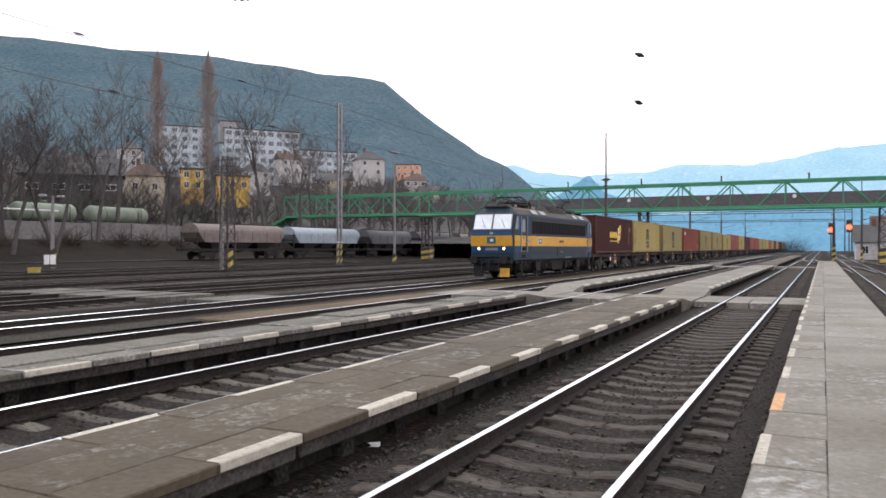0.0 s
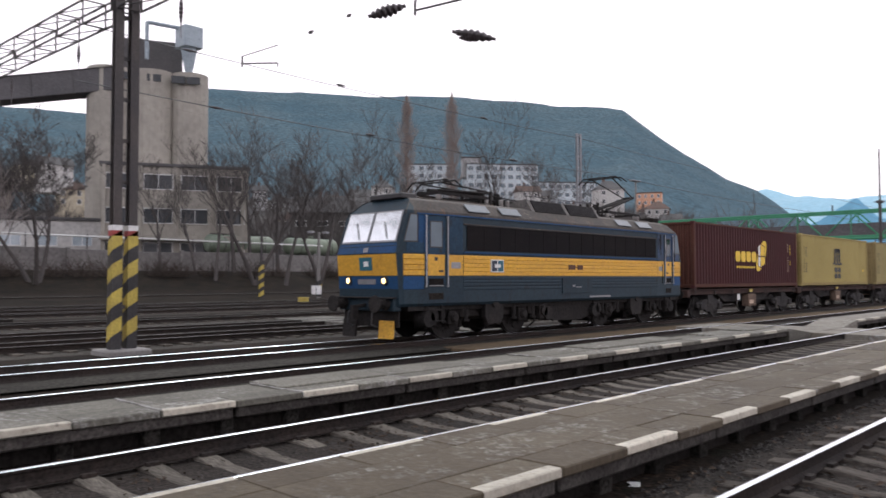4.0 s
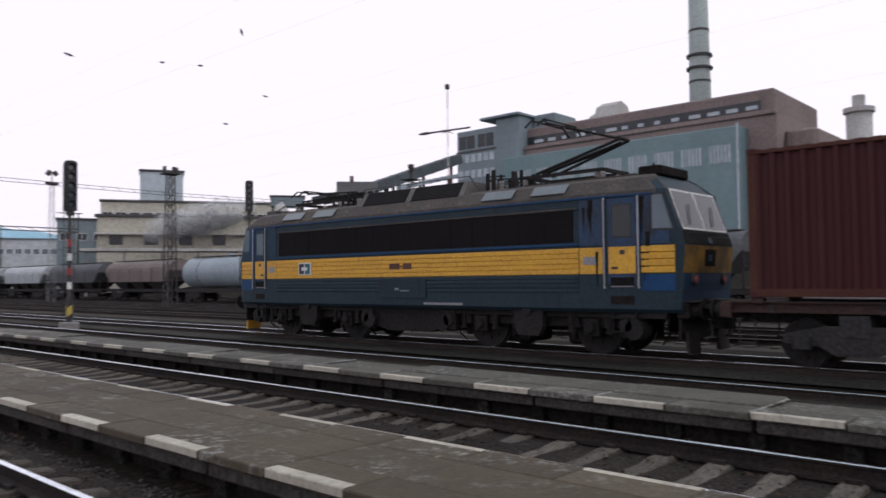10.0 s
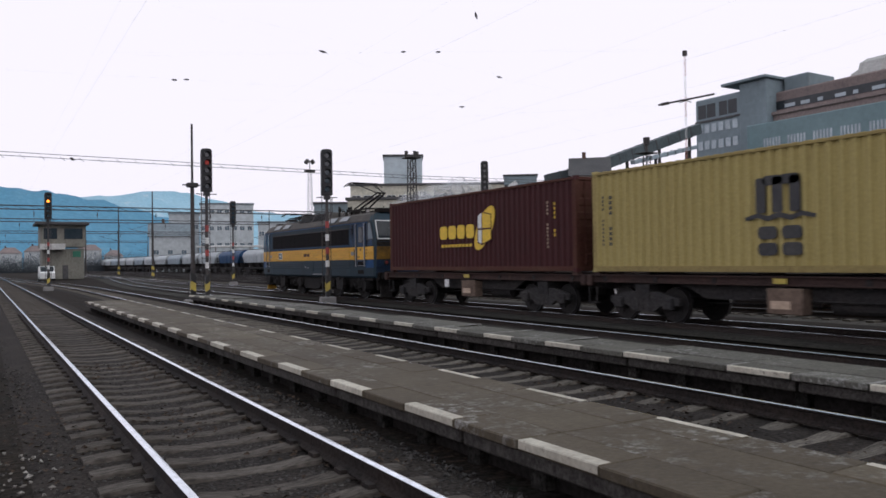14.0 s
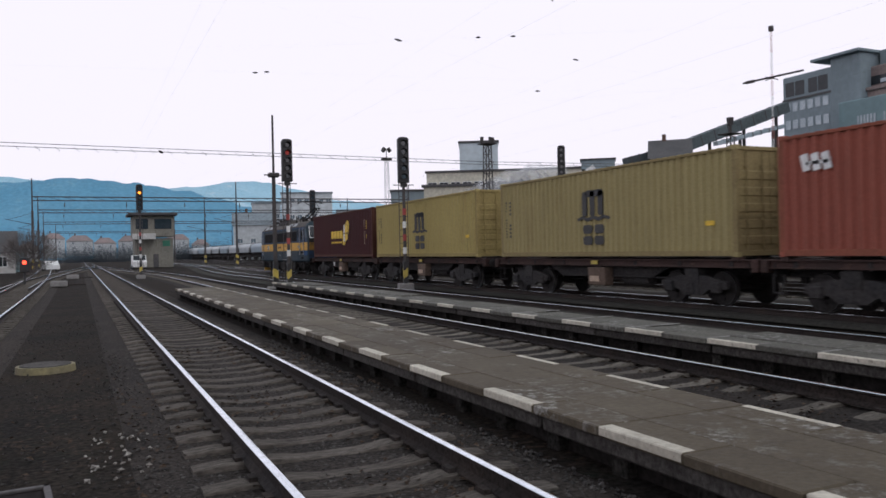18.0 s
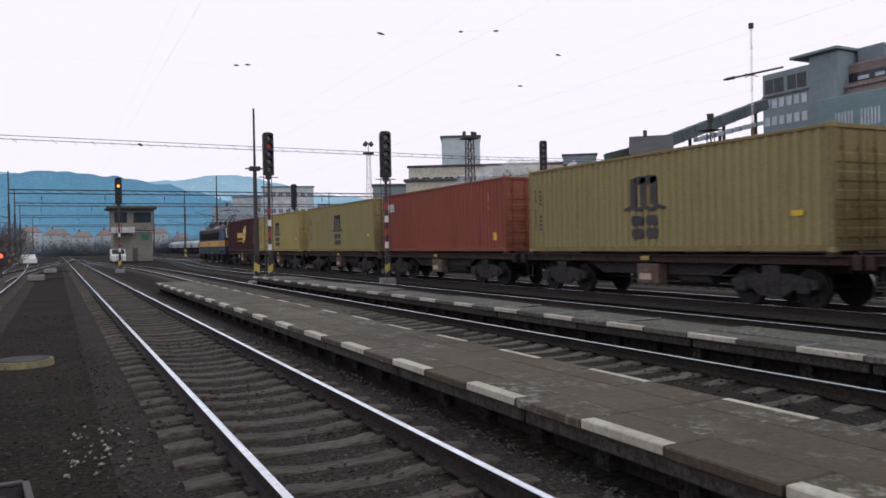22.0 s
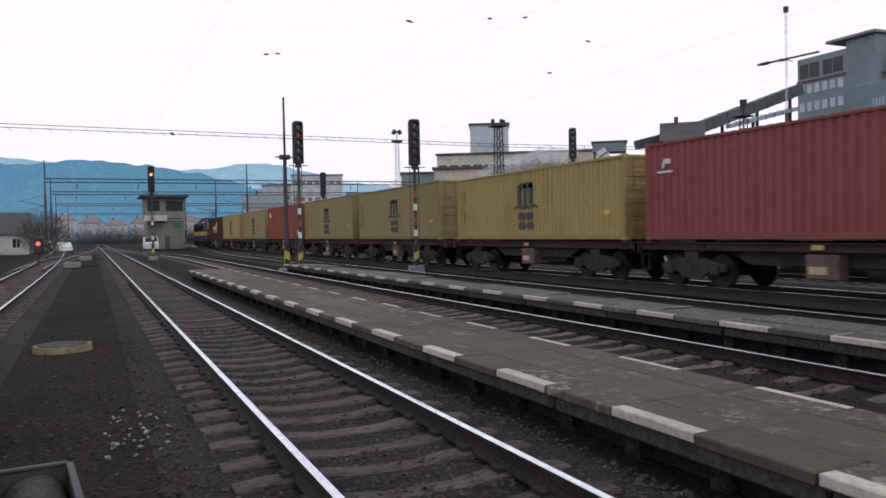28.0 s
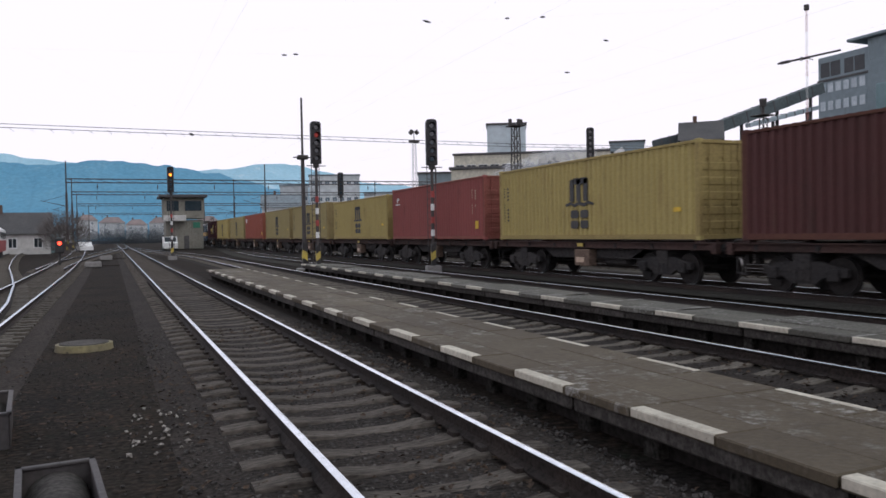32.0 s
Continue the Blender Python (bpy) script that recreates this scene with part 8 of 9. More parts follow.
M_tank_d = mat("dark grey hopper", (0.10, 0.105, 0.115), (0.075, 0.078, 0.085), 0.7, big=0.4, fine=5, bump=0.1, vary=0.1, c3=(0.05, 0.045, 0.045), streak=1)


def gear(root, long_, z=0.0):
    h = long_ / 2
    part("underframe", Shape().box(-1.1, 1.1, -h, h, 0.9, 1.2), M_gear_haze, root)
    for by in (-h + 2.2, h - 2.2):
        for sx in (-1, 1):
            bo = part("bogie_frame", Shape().prism([(by - 1.25, 0.48), (by - 0.4, 0.30), (by + 0.4, 0.30), (by + 1.25, 0.48), (by + 1.25, 0.66), (by + 0.5, 0.82), (by - 0.5, 0.82), (by - 1.25, 0.66)], sx * 1.0 - 0.06, sx * 1.0 + 0.06, "x"), M_gear_haze, root)
        for a in (-0.9, 0.9):
            ws = Shape()
            for x in (-0.75, 0.75):
                ws.cyl((x - 0.06, by + a, 0.46), (x + 0.06, by + a, 0.46), 0.46, n=16)
            part("wheelset", ws.cyl((-0.75, by + a, 0.46), (0.75, by + a, 0.46), 0.08, n=6), M_gear_haze, bo)
    for f in (-1, 1):
        for x in (-0.87, 0.87):
            part("buffer", Shape().cyl((x, f * h, 1.06), (x, f * (h + 0.5), 1.06), 0.1, n=8).cyl((x, f * (h + 0.5), 1.06), (x, f * (h + 0.55), 1.06), 0.22, n=12), M_gear_haze, root)


def tank_wagon(label, long_, material, r=1.35):
    root = thing("tank_wagon", label, "wagon", group="parked wagons")
    h = long_ / 2
    zc = 1.3 + r
    s = Shape()
    n = 24
    prof = [(-h + 0.35, 0.15 * r), (-h + 0.42, 0.55 * r), (-h + 0.62, 0.85 * r), (-h + 0.95, r), (h - 0.95, r), (h - 0.62, 0.85 * r), (h - 0.42, 0.55 * r), (h - 0.35, 0.15 * r)]
    vs = [(q * math.cos(2 * math.pi * k / n), y, zc + q * math.sin(2 * math.pi * k / n)) for y, q in prof for k in range(n)]
    m = len(prof)
    s.add(vs, [(j * n + k, (j + 1) * n + k, (j + 1) * n + (k + 1) % n, j * n + (k + 1) % n) for j in range(m - 1) for k in range(n)] + [tuple(range(n)), tuple(range(m * n - 1, (m - 1) * n - 1, -1))])
    part("tank", s, material, root, "", True)
    part("walkway", Shape().box(-0.4, 0.4, -h + 1.2, h - 1.2, zc + r + 0.06, zc + r + 0.12), M_pole, root)
    part("manhole", Shape().cyl((0, 0, zc + r - 0.05), (0, 0, zc + r + 0.3), 0.35, n=14), material, root)
    for y in (-h * 0.5, 0, h * 0.5):
        part("tank_band", Shape().cyl((0, y - 0.06, zc), (0, y + 0.06, zc), r + 0.012, n=24, caps=False), M_pole if y else material, root)
    part("ladder", Shape().box(r + 0.02, r + 0.08, h * 0.5 + 0.1, h * 0.5 + 0.14, 1.1, zc + r).box(r + 0.02, r + 0.08, h * 0.5 + 0.5, h * 0.5 + 0.54, 1.1, zc + r), M_pole, root)
    gear(root, long_)
    return root


def hopper_wagon(label, long_, material):
    """A round-topped bulk wagon whose ends slope in to the discharge hoppers."""
    root = thing("hopper_wagon", label, "wagon", group="parked wagons")
    h = long_ / 2
    n = 10
    sec = []
    for k in range(n + 1):
        a = math.pi * k / n
        sec.append((1.42 * math.cos(a), 2.95 + 1.05 * math.sin(a)))
    sec = [(1.42, 1.9)] + sec + [(-1.42, 1.9)]
    s = Shape()
    low = [(0.55, 1.15), (-0.55, 1.15)]
    m = len(sec)
    vs = [(x, f * (h - 0.35 - (0.0 if z > 2.4 else 0.9)), z) for f in (-1, 1) for x, z in sec]
    s.add(vs, [(k, m + k, m + k + 1, k + 1) for k in range(m - 1)] + [tuple(range(m)), tuple(range(2 * m - 1, m - 1, -1)), (0, m - 1, 2 * m - 1, m)])
    part("body", s, material, root, "", False)
    for y in (-h * 0.5, 0.0, h * 0.5):
        part("discharge_hopper", Shape().add([(-1.35, y - h * 0.22, 1.95), (1.35, y - h * 0.22, 1.95), (1.35, y + h * 0.22, 1.95), (-1.35, y + h * 0.22, 1.95), (-0.5, y - 0.4, 0.75), (0.5, y - 0.4, 0.75), (0.5, y + 0.4, 0.75), (-0.5, y + 0.4, 0.75)], [(0, 3, 2, 1), (4, 5, 6, 7), (0, 1, 5, 4), (1, 2, 6, 5), (2, 3, 7, 6), (3, 0, 4, 7)]), M_gear_haze, root)
    for k in range(6):
        y = -h + 1.2 + k * (long_ - 2.4) / 5
        part("side_rib", Shape().box(1.42, 1.48, y - 0.05, y + 0.05, 1.9, 3.1), material, root)
    for f in (-1, 1):
        part("end_frame", Shape().box(-1.2, -1.1, min(f * (h - 0.4), f * (h - 0.3)), max(f * (h - 0.4), f * (h - 0.3)), 1.2, 3.0).box(1.1, 1.2, min(f * (h - 0.4), f * (h - 0.3)), max(f * (h - 0.4), f * (h - 0.3)), 1.2, 3.0).box(-1.2, 1.2, min(f * (h - 0.4), f * (h - 0.3)), max(f * (h - 0.4), f * (h - 0.3)), 2.2, 2.3), M_gear_haze, root)
    part("walkway", Shape().box(-0.4, 0.4, -h + 0.8, h - 0.8, 4.02, 4.08), M_pole, root)
    gear(root, long_)
    return root


# hopper wagons on the bank, seen at the start
for k, (az0, az1, m, lb) in enumerate(((44.3, 38.1, M_tank_r, "dusty pink-grey bulk hopper wagon with rusty end"), (37.6, 32.7, M_tank_b, "pale grey cement hopper wagon"), (32.2, 28.9, M_tank_d, "dark hopper wagon with sloping ends"), (28.4, 25.7, M_tank_d, "dark grey hopper wagon"), (25.3, 23.2, M_tank_r, "rusty hopper wagon far along the bank"), (22.9, 21.2, M_tank_d, "dark hopper wagon far along the bank"))):
    y0, y1 = 62 / math.tan(radians(az0)), 62 / math.tan(radians(az1))
    w = hopper_wagon(lb, y1 - y0, m)
    w.matrix_basis = pose(-62, (y0 + y1) / 2, 0.42)
# green tank wagons on the terrace
for az0, az1 in ((61.0, 55.8), (55.4, 51.3), (51.0, 46.9)):
    y0, y1 = 86 / math.tan(radians(az0)), 86 / math.tan(radians(az1))
    w = tank_wagon("faded green tank wagon on the terrace track", y1 - y0 - 0.6, M_tank_g, 1.15)
    w.matrix_basis = pose(-86, (y0 + y1) / 2, 3.65)
# the long row of pale bulk wagons beside the works
row_y = -13.5
kinds = [("h", M_tank_d), ("t", M_tank_w), ("t", M_tank_w), ("t", M_tank_b), ("h", M_tank_r), ("h", M_tank_d), ("h", M_tank_w), ("h", M_tank_w), ("h", M_blue)] + [("h", M_tank_w), ("h", M_tank_w), ("h", M_tank_b)] * 5
proto = {}
for k, (kd, m) in enumerate(kinds):
    long_ = 11.7 if k < 3 else 13.6
    lb = {"t": {M_tank_w: "dirty white tank wagon in the parked row", M_tank_b: "pale blue-grey tank wagon in the parked row"}, "h": {M_tank_w: "dirty white bulk hopper wagon in the parked row", M_tank_b: "pale grey bulk hopper wagon in the parked row", M_tank_r: "rust-brown bulk hopper wagon in the parked row", M_tank_d: "dark grey bulk hopper wagon in the parked row", M_blue: "blue bulk hopper wagon in the parked row"}}[kd][m]
    at = pose(-38.0, row_y - long_ / 2, 0)
    if (kd, m, long_) in proto:
        copy_thing(proto[kd, m, long_], at)
    else:
        w = (tank_wagon if kd == "t" else hopper_wagon)(lb, long_, m)
        w.matrix_basis = at
        proto[kd, m, long_] = w
    row_y -= long_ + 1.2
# ---- silo with its conveyor ----
silo = thing("concrete_silo", "stained concrete grain silo of joined towers with rooftop plant", "silo", kind="")
for az, r in ((67.0, 2.95), (64.35, 2.95), (61.85, 2.55)):
    p = polar(az, 114)
    part("silo_tower", Shape().cyl((p.x, p.y, 0), (p.x, p.y, high(14.3, 112)), r, r, 20), M_conc, silo)
p = polar(64.6, 121)
part("silo_core", Shape().box(-4.5, 4.5, -6, 6, 0, high(14.1, 116), Matrix.Translation(p) @ Matrix.Rotation(radians(-25), 4, "Z")), M_conc, silo)
part("penthouse", Shape().cbox(-4, 4, -4.6, 4.6, high(14.0, 116), high(16.4, 116), 0.1, Matrix.Translation(p) @ Matrix.Rotation(radians(-25), 4, "Z")), M_slate, silo, "dark sheet-metal penthouse")
q = polar(61.9, 113)
part("filter_unit", Shape().cbox(q.x - 1.4, q.x + 1.4, q.y - 1.4, q.y + 1.4, high(15.9, 113), high(17.3, 113), 0.1).cyl((q.x, q.y, high(14.3, 113)), (q.x, q.y, high(15.9, 113)), 0.5, 1.2, 8), M_tank_b, silo, "pale blue-grey dust filter")
a, b = polar(64.7, 113, high(15.0, 113)), polar(64.7, 113, high(17.4, 113))
part("duct", Shape().pipe([a, b, polar(62.3, 113, high(17.2, 113))], 0.28, 8), M_tank_b, silo, "pale duct pipe")
for az in (65.9, 64.2, 62.6, 61.6):
    w0 = polar(az, 111.2, high(13.8, 111.2))
    part("slot_window", Shape().cbox(-0.9, 0.9, -0.12, 0.12, -0.5, 0.5, 0.02, Matrix.Translation(w0) @ Matrix.Rotation(radians(az + 0), 4, "Z")), M_glass, silo)
conv = thing("conveyor_gallery", "long inclined grey conveyor gallery on steel legs", "conveyor")
pa, pb = polar(66.4, 112, high(13.45, 112)), polar(90.7, 150, high(7.75, 150))
d = (pb - pa)
m = Matrix.Translation(pa) @ d.to_track_quat("Y", "Z").to_matrix().to_4x4()
L = d.length
part("gallery_tube", Shape().cbox(-1.5, 1.5, 0, L, -1.65, 1.5, 0.1, m), M_panel, conv, "grey sheeted gallery")
part("gallery_roof", Shape().prism([(-1.7, 1.5), (1.7, 1.5), (0, 2.0)], 0, L, "y", m), M_slate, conv)
for k in range(1, 12):
    part("gallery_rib", Shape().box(-1.56, 1.56, L * k / 12 - 0.08, L * k / 12 + 0.08, -1.7, 1.54, m), M_slate, conv)
for u in (0.38, 0.72, 0.97):
    c = pa + d * u
    for off in (-1.6, 1.6):
        part("support_leg", Shape().cyl((c.x + off, c.y, 0), (c.x + off * 0.5, c.y, c.z - 1.5), 0.3, n=6), M_pole, conv)
pc = polar(97.0, 160, high(3.5, 160))
d2 = pc - pb
m2 = Matrix.Translation(pb) @ d2.to_track_quat("Y", "Z").to_matrix().to_4x4()
part("gallery_tube", Shape().cbox(-1.4, 1.4, 0, d2.length, -1.4, 1.4, 0.1, m2), M_panel, conv)
# loading building under the silo
lb_ = polar(62.6, 104)
ld = house("loading_building", "open-fronted concrete loading building with ribbon windows", "industrial building", lb_.x, lb_.y, 3.0, 63, 17, 8, 12.4, 3, 4, M_conc, "flat", win=(3.2, 1.7))
for k in range(5):
    part("column", Shape().box(-8.4 + k * 4.0, -8.0 + k * 4.0, -4.4, -4.0, -3, 12.4), M_conc, ld)
part("loading_deck", Shape().box(-8.6, 8.6, -5.2, -4, 3.4, 4.0), M_conc, ld)
lp = polar(69.5, 112)
house("warehouse", "long low pale warehouse behind the trees", "warehouse", lp.x, lp.y, 3.5, 66, 24, 8, 5.6, 1, 6, M_plaster_w, "flat", win=(2.2, 1.2), glass=M_glass_b)

# ---- yellow shunters' building beside the parked wagons ----
yb = house("yard_building", "yellow rendered yard building with dark windows and a grey lower wall", "building", -51.5, -6.0, -0.2, 90, 18.0, 7, 6.9, 2, 6, mat("ochre render", (0.30, 0.245, 0.13), (0.26, 0.21, 0.115), 0.85, big=0.3, fine=4, bump=0.15, vary=0.08, c3=(0.30, 0.23, 0.10), streak=1), "flat", M_slate, (1.4, 1.1))
part("lower_wall", Shape().box(-9.02, 9.02, -3.68, -3.5, -3, 2.6), M_plaster_g, yb, "grey lower wall")
part("eaves_board", Shape().box(-9.4, 9.4, -4.2, -3.5, 6.7, 6.88), M_plaster_g, yb, "grey eaves board")

# ---- works with the chimney ----
M_brick_r = mat("brown-red cladding", (0.25, 0.195, 0.18), (0.215, 0.17, 0.16), 0.85, big=0.08, fine=2, bump=0.15, vary=0.08, c3=(0.145, 0.12, 0.115), streak=1)
M_teal = mat("teal-grey glazed wall", (0.175, 0.265, 0.28), (0.15, 0.23, 0.245), 0.45, big=0.1, fine=1.0, bump=0.0, vary=0.04)
M_works = mat("grey works render", (0.235, 0.285, 0.31), (0.20, 0.245, 0.265), 0.85, big=0.08, fine=1.0, bump=0.0, vary=0.035, c3=(0.15, 0.175, 0.185), streak=1)
M_chim = mat("pale chimney concrete", (0.42, 0.47, 0.45), (0.35, 0.40, 0.385), 0.85, big=0.06, fine=1.5, bump=0.1, vary=0.07)
works = thing("factory_hall", "huge works hall with brown-red cladding over a teal glazed front", "factory")
X0 = -140.0
YR, YL = -46.5, -104.0
part("hall", Shape().cbox(X0 - 30, X0, YL, YR, 0, 31.0, 0.2), M_brick_r, works, "brown-red clad hall")
part("parapet_storey", Shape().cbox(X0 - 26, X0 - 1.2, YL, YR - 0.6, 31.0, 35.6, 0.3), M_brick_r, works, "set-back top storey")
part("clerestory", Shape().box(X0 - 1.24, X0 - 1.14, YL + 3, YR - 3, 31.9, 33.6), M_glass, works, "dark clerestory strip")
for k in range(14):
    y = YL + 5 + k * 3.6
    part("clerestory_pane", Shape().box(X0 - 1.15, X0 - 1.05, y, y + rng.uniform(0.8, 2.6), 32.1, 32.8), M_glass_b, works)
part("cornice", Shape().cbox(X0 - 1.2, X0 + 0.5, YL, YR, 30.6, 31.3, 0.1), M_brick_r, works)
part("glazed_front", Shape().cbox(X0, X0 + 4.5, YL, YR - 5, 0, 28.6, 0.15), M_teal, works, "teal glazed front block")
for k in range(9):
    for j in range(6):
        y = YL + 4.0 + k * 5.4 + j * 0.68
        part("louvre_pane", Shape().box(X0 + 4.5, X0 + 4.58, y, y + 0.4, 22.2, 25.4), M_glass_b, works)
part("end_pilaster", Shape().cbox(X0 + 4.3, X0 + 4.9, YR - 5.4, YR - 5.0, 0, 29.0, 0.05), M_glass_b, works, "pale corner strip")
part("rear_block", Shape().cbox(X0 - 30, X0 - 4, YR, YR + 5.5, 0, 28.2, 0.5), M_brick_r, works)
part("side_block", Shape().cbox(X0 - 30, X0 - 6, YR + 5.5, YR + 10, 0, 23.0, 0.3), M_works, works, "grey lower block")
part("roof_vent", Shape().cyl((X0 - 8, -85.5, 35.6), (X0 - 8, -81, 35.6), 4.2, n=9).cyl((X0 - 8, -88, 35.2), (X0 - 8, -85.5, 35.2), 2.6, 3.6, n=9).box(X0 - 12, X0 - 4, -88, -80, 33, 36), M_plaster_w, works, "pale rounded roof vent")
tw_ = thing("factory_tower", "grey works tower with rows of pale windows and a jutting roof", "tower block")
part("tower_wall", Shape().cbox(X0 - 14, X0 + 2, -107.6, -101, 0, 38.3, 0.2), M_works, tw_)
part("tower_wing", Shape().cbox(X0 - 14, X0 + 1.5, -119.7, -107.6, 0, 36.9, 0.2), M_works, tw_)
part("jutting_roof", Shape().cbox(X0 - 15, X0 + 3, -111.5, -100.5, 38.3, 38.9, 0.1), M_works, tw_)
part("roof_hut", Shape().cbox(X0 - 12, X0 - 3, -100.5, -95, 35, 38.8, 0.2), M_works, tw_)
for y0, y1 in ((-118.9, -114.2), (-113.2, -108.6)):
    part("large_window", Shape().box(X0 + 1.5, X0 + 1.56, y0, y1, 32.6, 35.6), M_glass, tw_, "wide dark window")
    part("window_bar", Shape().box(X0 + 1.5, X0 + 1.6, (y0 + y1) / 2 - 0.1, (y0 + y1) / 2 + 0.1, 32.6, 35.6), M_works, tw_)
for r_ in range(4):
    for k in range(6):
        y = -119.0 + k * 1.86
        wv = part("window", Shape().cbox(X0 + 1.5, X0 + 1.6, y, y + 1.25, 29.3 - r_ * 3.7, 31.2 - r_ * 3.7, 0.02), M_glass_b, tw_, "pale window pane")
part("floor_band", Shape().box(X0 + 1.5, X0 + 1.7, -119.7, -107.7, 31.7, 32.1), M_slate, tw_)
chim = thing("factory_chimney", "tall pale concrete chimney with dark ringed galleries", "chimney")
pc = polar(113.3, 232)
part("shaft", Shape().cyl((pc.x, pc.y, 0), (pc.x, pc.y, 130), 3.6, 2.1, 28), M_chim, chim, "", True)
for el in (13.6, 14.5, 15.35, 17.0):
    z = high(el, 232)
    rr = 3.6 - 1.5 * z / 130
    part("ring_gallery", Shape().cyl((pc.x, pc.y, z - 0.25), (pc.x, pc.y, z + 0.35), rr + (0.75 if el in (14.5, 15.35) else 0.15), n=24), M_pole, chim)
sv = thing("white_silo", "small pale cylindrical silo with a rail on top", "silo", pose(*polar(103.4, 175)[:2], 0))
part("drum", Shape().cyl((0, 0, 0), (0, 0, high(10.6, 175)), 2.4, n=20), M_plaster_w, sv, "", True)
part("cap", Shape().cyl((0, 0, high(10.6, 175)), (0, 0, high(10.9, 175)), 2.9, n=20).cyl((0, 0, high(10.9, 175)), (0, 0, high(11.7, 175)), 1.2, n=12), M_plaster_w, sv)
part("side_frame", lattice(Shape(), (-3.3, 0, 0), (-3.3, 0, high(10.8, 175)), 1.2, 2.0, 0.1), M_grey, sv)
M_gal = mat("dark gallery sheeting", (0.085, 0.105, 0.112), (0.06, 0.075, 0.08), 0.7, big=0.3, fine=3, bump=0.1, vary=0.12)


# sloping conveyors and sheds beside the tower
def gallery(name, label, p, q, w, h, material, legs=2):
    root = thing(name, label, "conveyor")
    d = q - p
    m = Matrix.Translation(p) @ d.to_track_quat("Y", "Z").to_matrix().to_4x4()
    part("gallery_tube", Shape().cbox(-w / 2, w / 2, 0, d.length, -h / 2, h / 2, 0.08, m), material, root)
    for k in range(1, 8):
        part("gallery_rib", Shape().box(-w / 2 - 0.06, w / 2 + 0.06, d.length * k / 8 - 0.1, d.length * k / 8 + 0.1, -h / 2 - 0.06, h / 2 + 0.06, m), M_slate, root)
    for k in range(legs):
        c = p + d * (k + 0.7) / legs
        part("support_leg", Shape().cyl((c.x, c.y, 0), (c.x, c.y, c.z - h / 2), 0.35, n=6), M_pole, root)


gallery("conveyor_gallery", "dark sloping conveyor gallery up to the works tower", polar(137.3, 150, high(6.85, 150)), polar(130.7, 172, high(9.0, 172)), 2.0, 2.1, M_gal, 3)
gallery("conveyor_gallery", "lower dark conveyor gallery between sheds", polar(141.5, 148, high(5.9, 148)), polar(137.1, 150, high(6.8, 150)), 1.8, 1.6, M_gal)
# second thin gallery, its pale colour standing for bright openings glimpsed there
gallery("pipe_bridge", "thin pale gallery below the conveyor", polar(135.2, 154, high(6.9, 154)), polar(130.9, 170, high(7.75, 170)), 1.2, 0.8, M_glass_b, 2)
gallery("loading_chute", "pale sloping loading chute", polar(142.0, 127, high(2.9, 127)), polar(143.95, 127, high(5.65, 127)), 2.0, 1.5, M_paint_w, 1)


def works_block(name, label, az0, az1, d, el, material, roof="flat", z0=-0.2, bays=0, storeys=2):
    """A block of the works that spans two bearings, its top under the angle el."""
    a, b = polar(az0, d), polar(az1, d)
    c = (a + b) / 2
    w = (a - b).length
    turn = (az0 + az1) / 2
    return house(name, label, "industrial building", c.x, c.y, z0, turn, w, 9, high(el, d) - z0, storeys, bays, material, roof, M_slate, (1.6, 1.2), None, False, "works buildings")


works_block("works_shed", "pale works shed below the conveyor", 139.6, 136.9, 146, 5.9, M_plaster_w, "gable", bays=3)
M_cream = mat("weathered cream render", (0.56, 0.53, 0.43), (0.47, 0.45, 0.37), 0.85, big=0.12, fine=2, bump=0.1, vary=0.08, c3=(0.27, 0.25, 0.21), streak=1)
wb_ = works_block("works_building", "long cream works building with a set-back upper storey", 155.7, 144.0, 152, 5.45, M_cream, bays=14, storeys=3)
part("front_tier", Shape().box(-15.5, 15.5, -9.5, -4.5, -3, high(4.58, 145)), M_cream, wb_, "lower front tier")
part("tier_roof", Shape().cbox(-15.9, 15.9, -9.9, -4.3, high(4.58, 145), high(4.58, 145) + 0.5, 0.05), M_slate, wb_)
part("ledge", Shape().cbox(-15.8, 9.0, -10.6, -9.5, high(3.42, 143), high(3.42, 143) + 0.35, 0.05), M_plaster_w, wb_, "pale concrete ledge")
for k in range(5):
    part("window", Shape().cbox(-13.6 + k * 5.6, -11.4 + k * 5.6, -9.56, -9.4, high(2.75, 143), high(3.3, 143) + 0.6, 0.02), M_glass, wb_)
cn = thing("loading_canopy", "long low pale canopy before the works building", "canopy", pose(*polar(149.6, 130)[:2], -0.2, 0, 0, 149.6))
part("canopy_roof", Shape().cbox(-17, 17, -2.5, 2.5, high(2.3, 130), high(2.3, 130) + 0.45, 0.05), M_plaster_w, cn)
for k in range(7):
    part("canopy_post", Shape().box(-16.2 + k * 5.4, -15.9 + k * 5.4, -2.0, -1.7, 0, high(2.3, 130)), M_pole_c, cn)
hp = thing("works_hopper", "grey hopper bin on steel legs above the chute", "hopper", pose(*polar(143.3, 131)[:2], -0.2, 0, 0, 143.3))
part("bin", Shape().cbox(-2.7, 2.7, -2.2, 2.2, high(5.55, 131), high(6.2, 131), 0.05), M_works, hp)
part("bin_roof", Shape().cbox(-2.9, 2.9, -2.4, 2.4, high(6.2, 131), high(6.3, 131), 0.03), M_slate, hp)
for xx in (-2.4, 2.4):
    for yy_ in (-1.9, 1.9):
        part("leg", Shape().box(xx - 0.12, xx + 0.12, yy_ - 0.12, yy_ + 0.12, 0, high(5.55, 131)), M_pole, hp)
works_block("works_shed", "low grey works shed", 142.0, 138.0, 140, 4.4, M_works, bays=5)
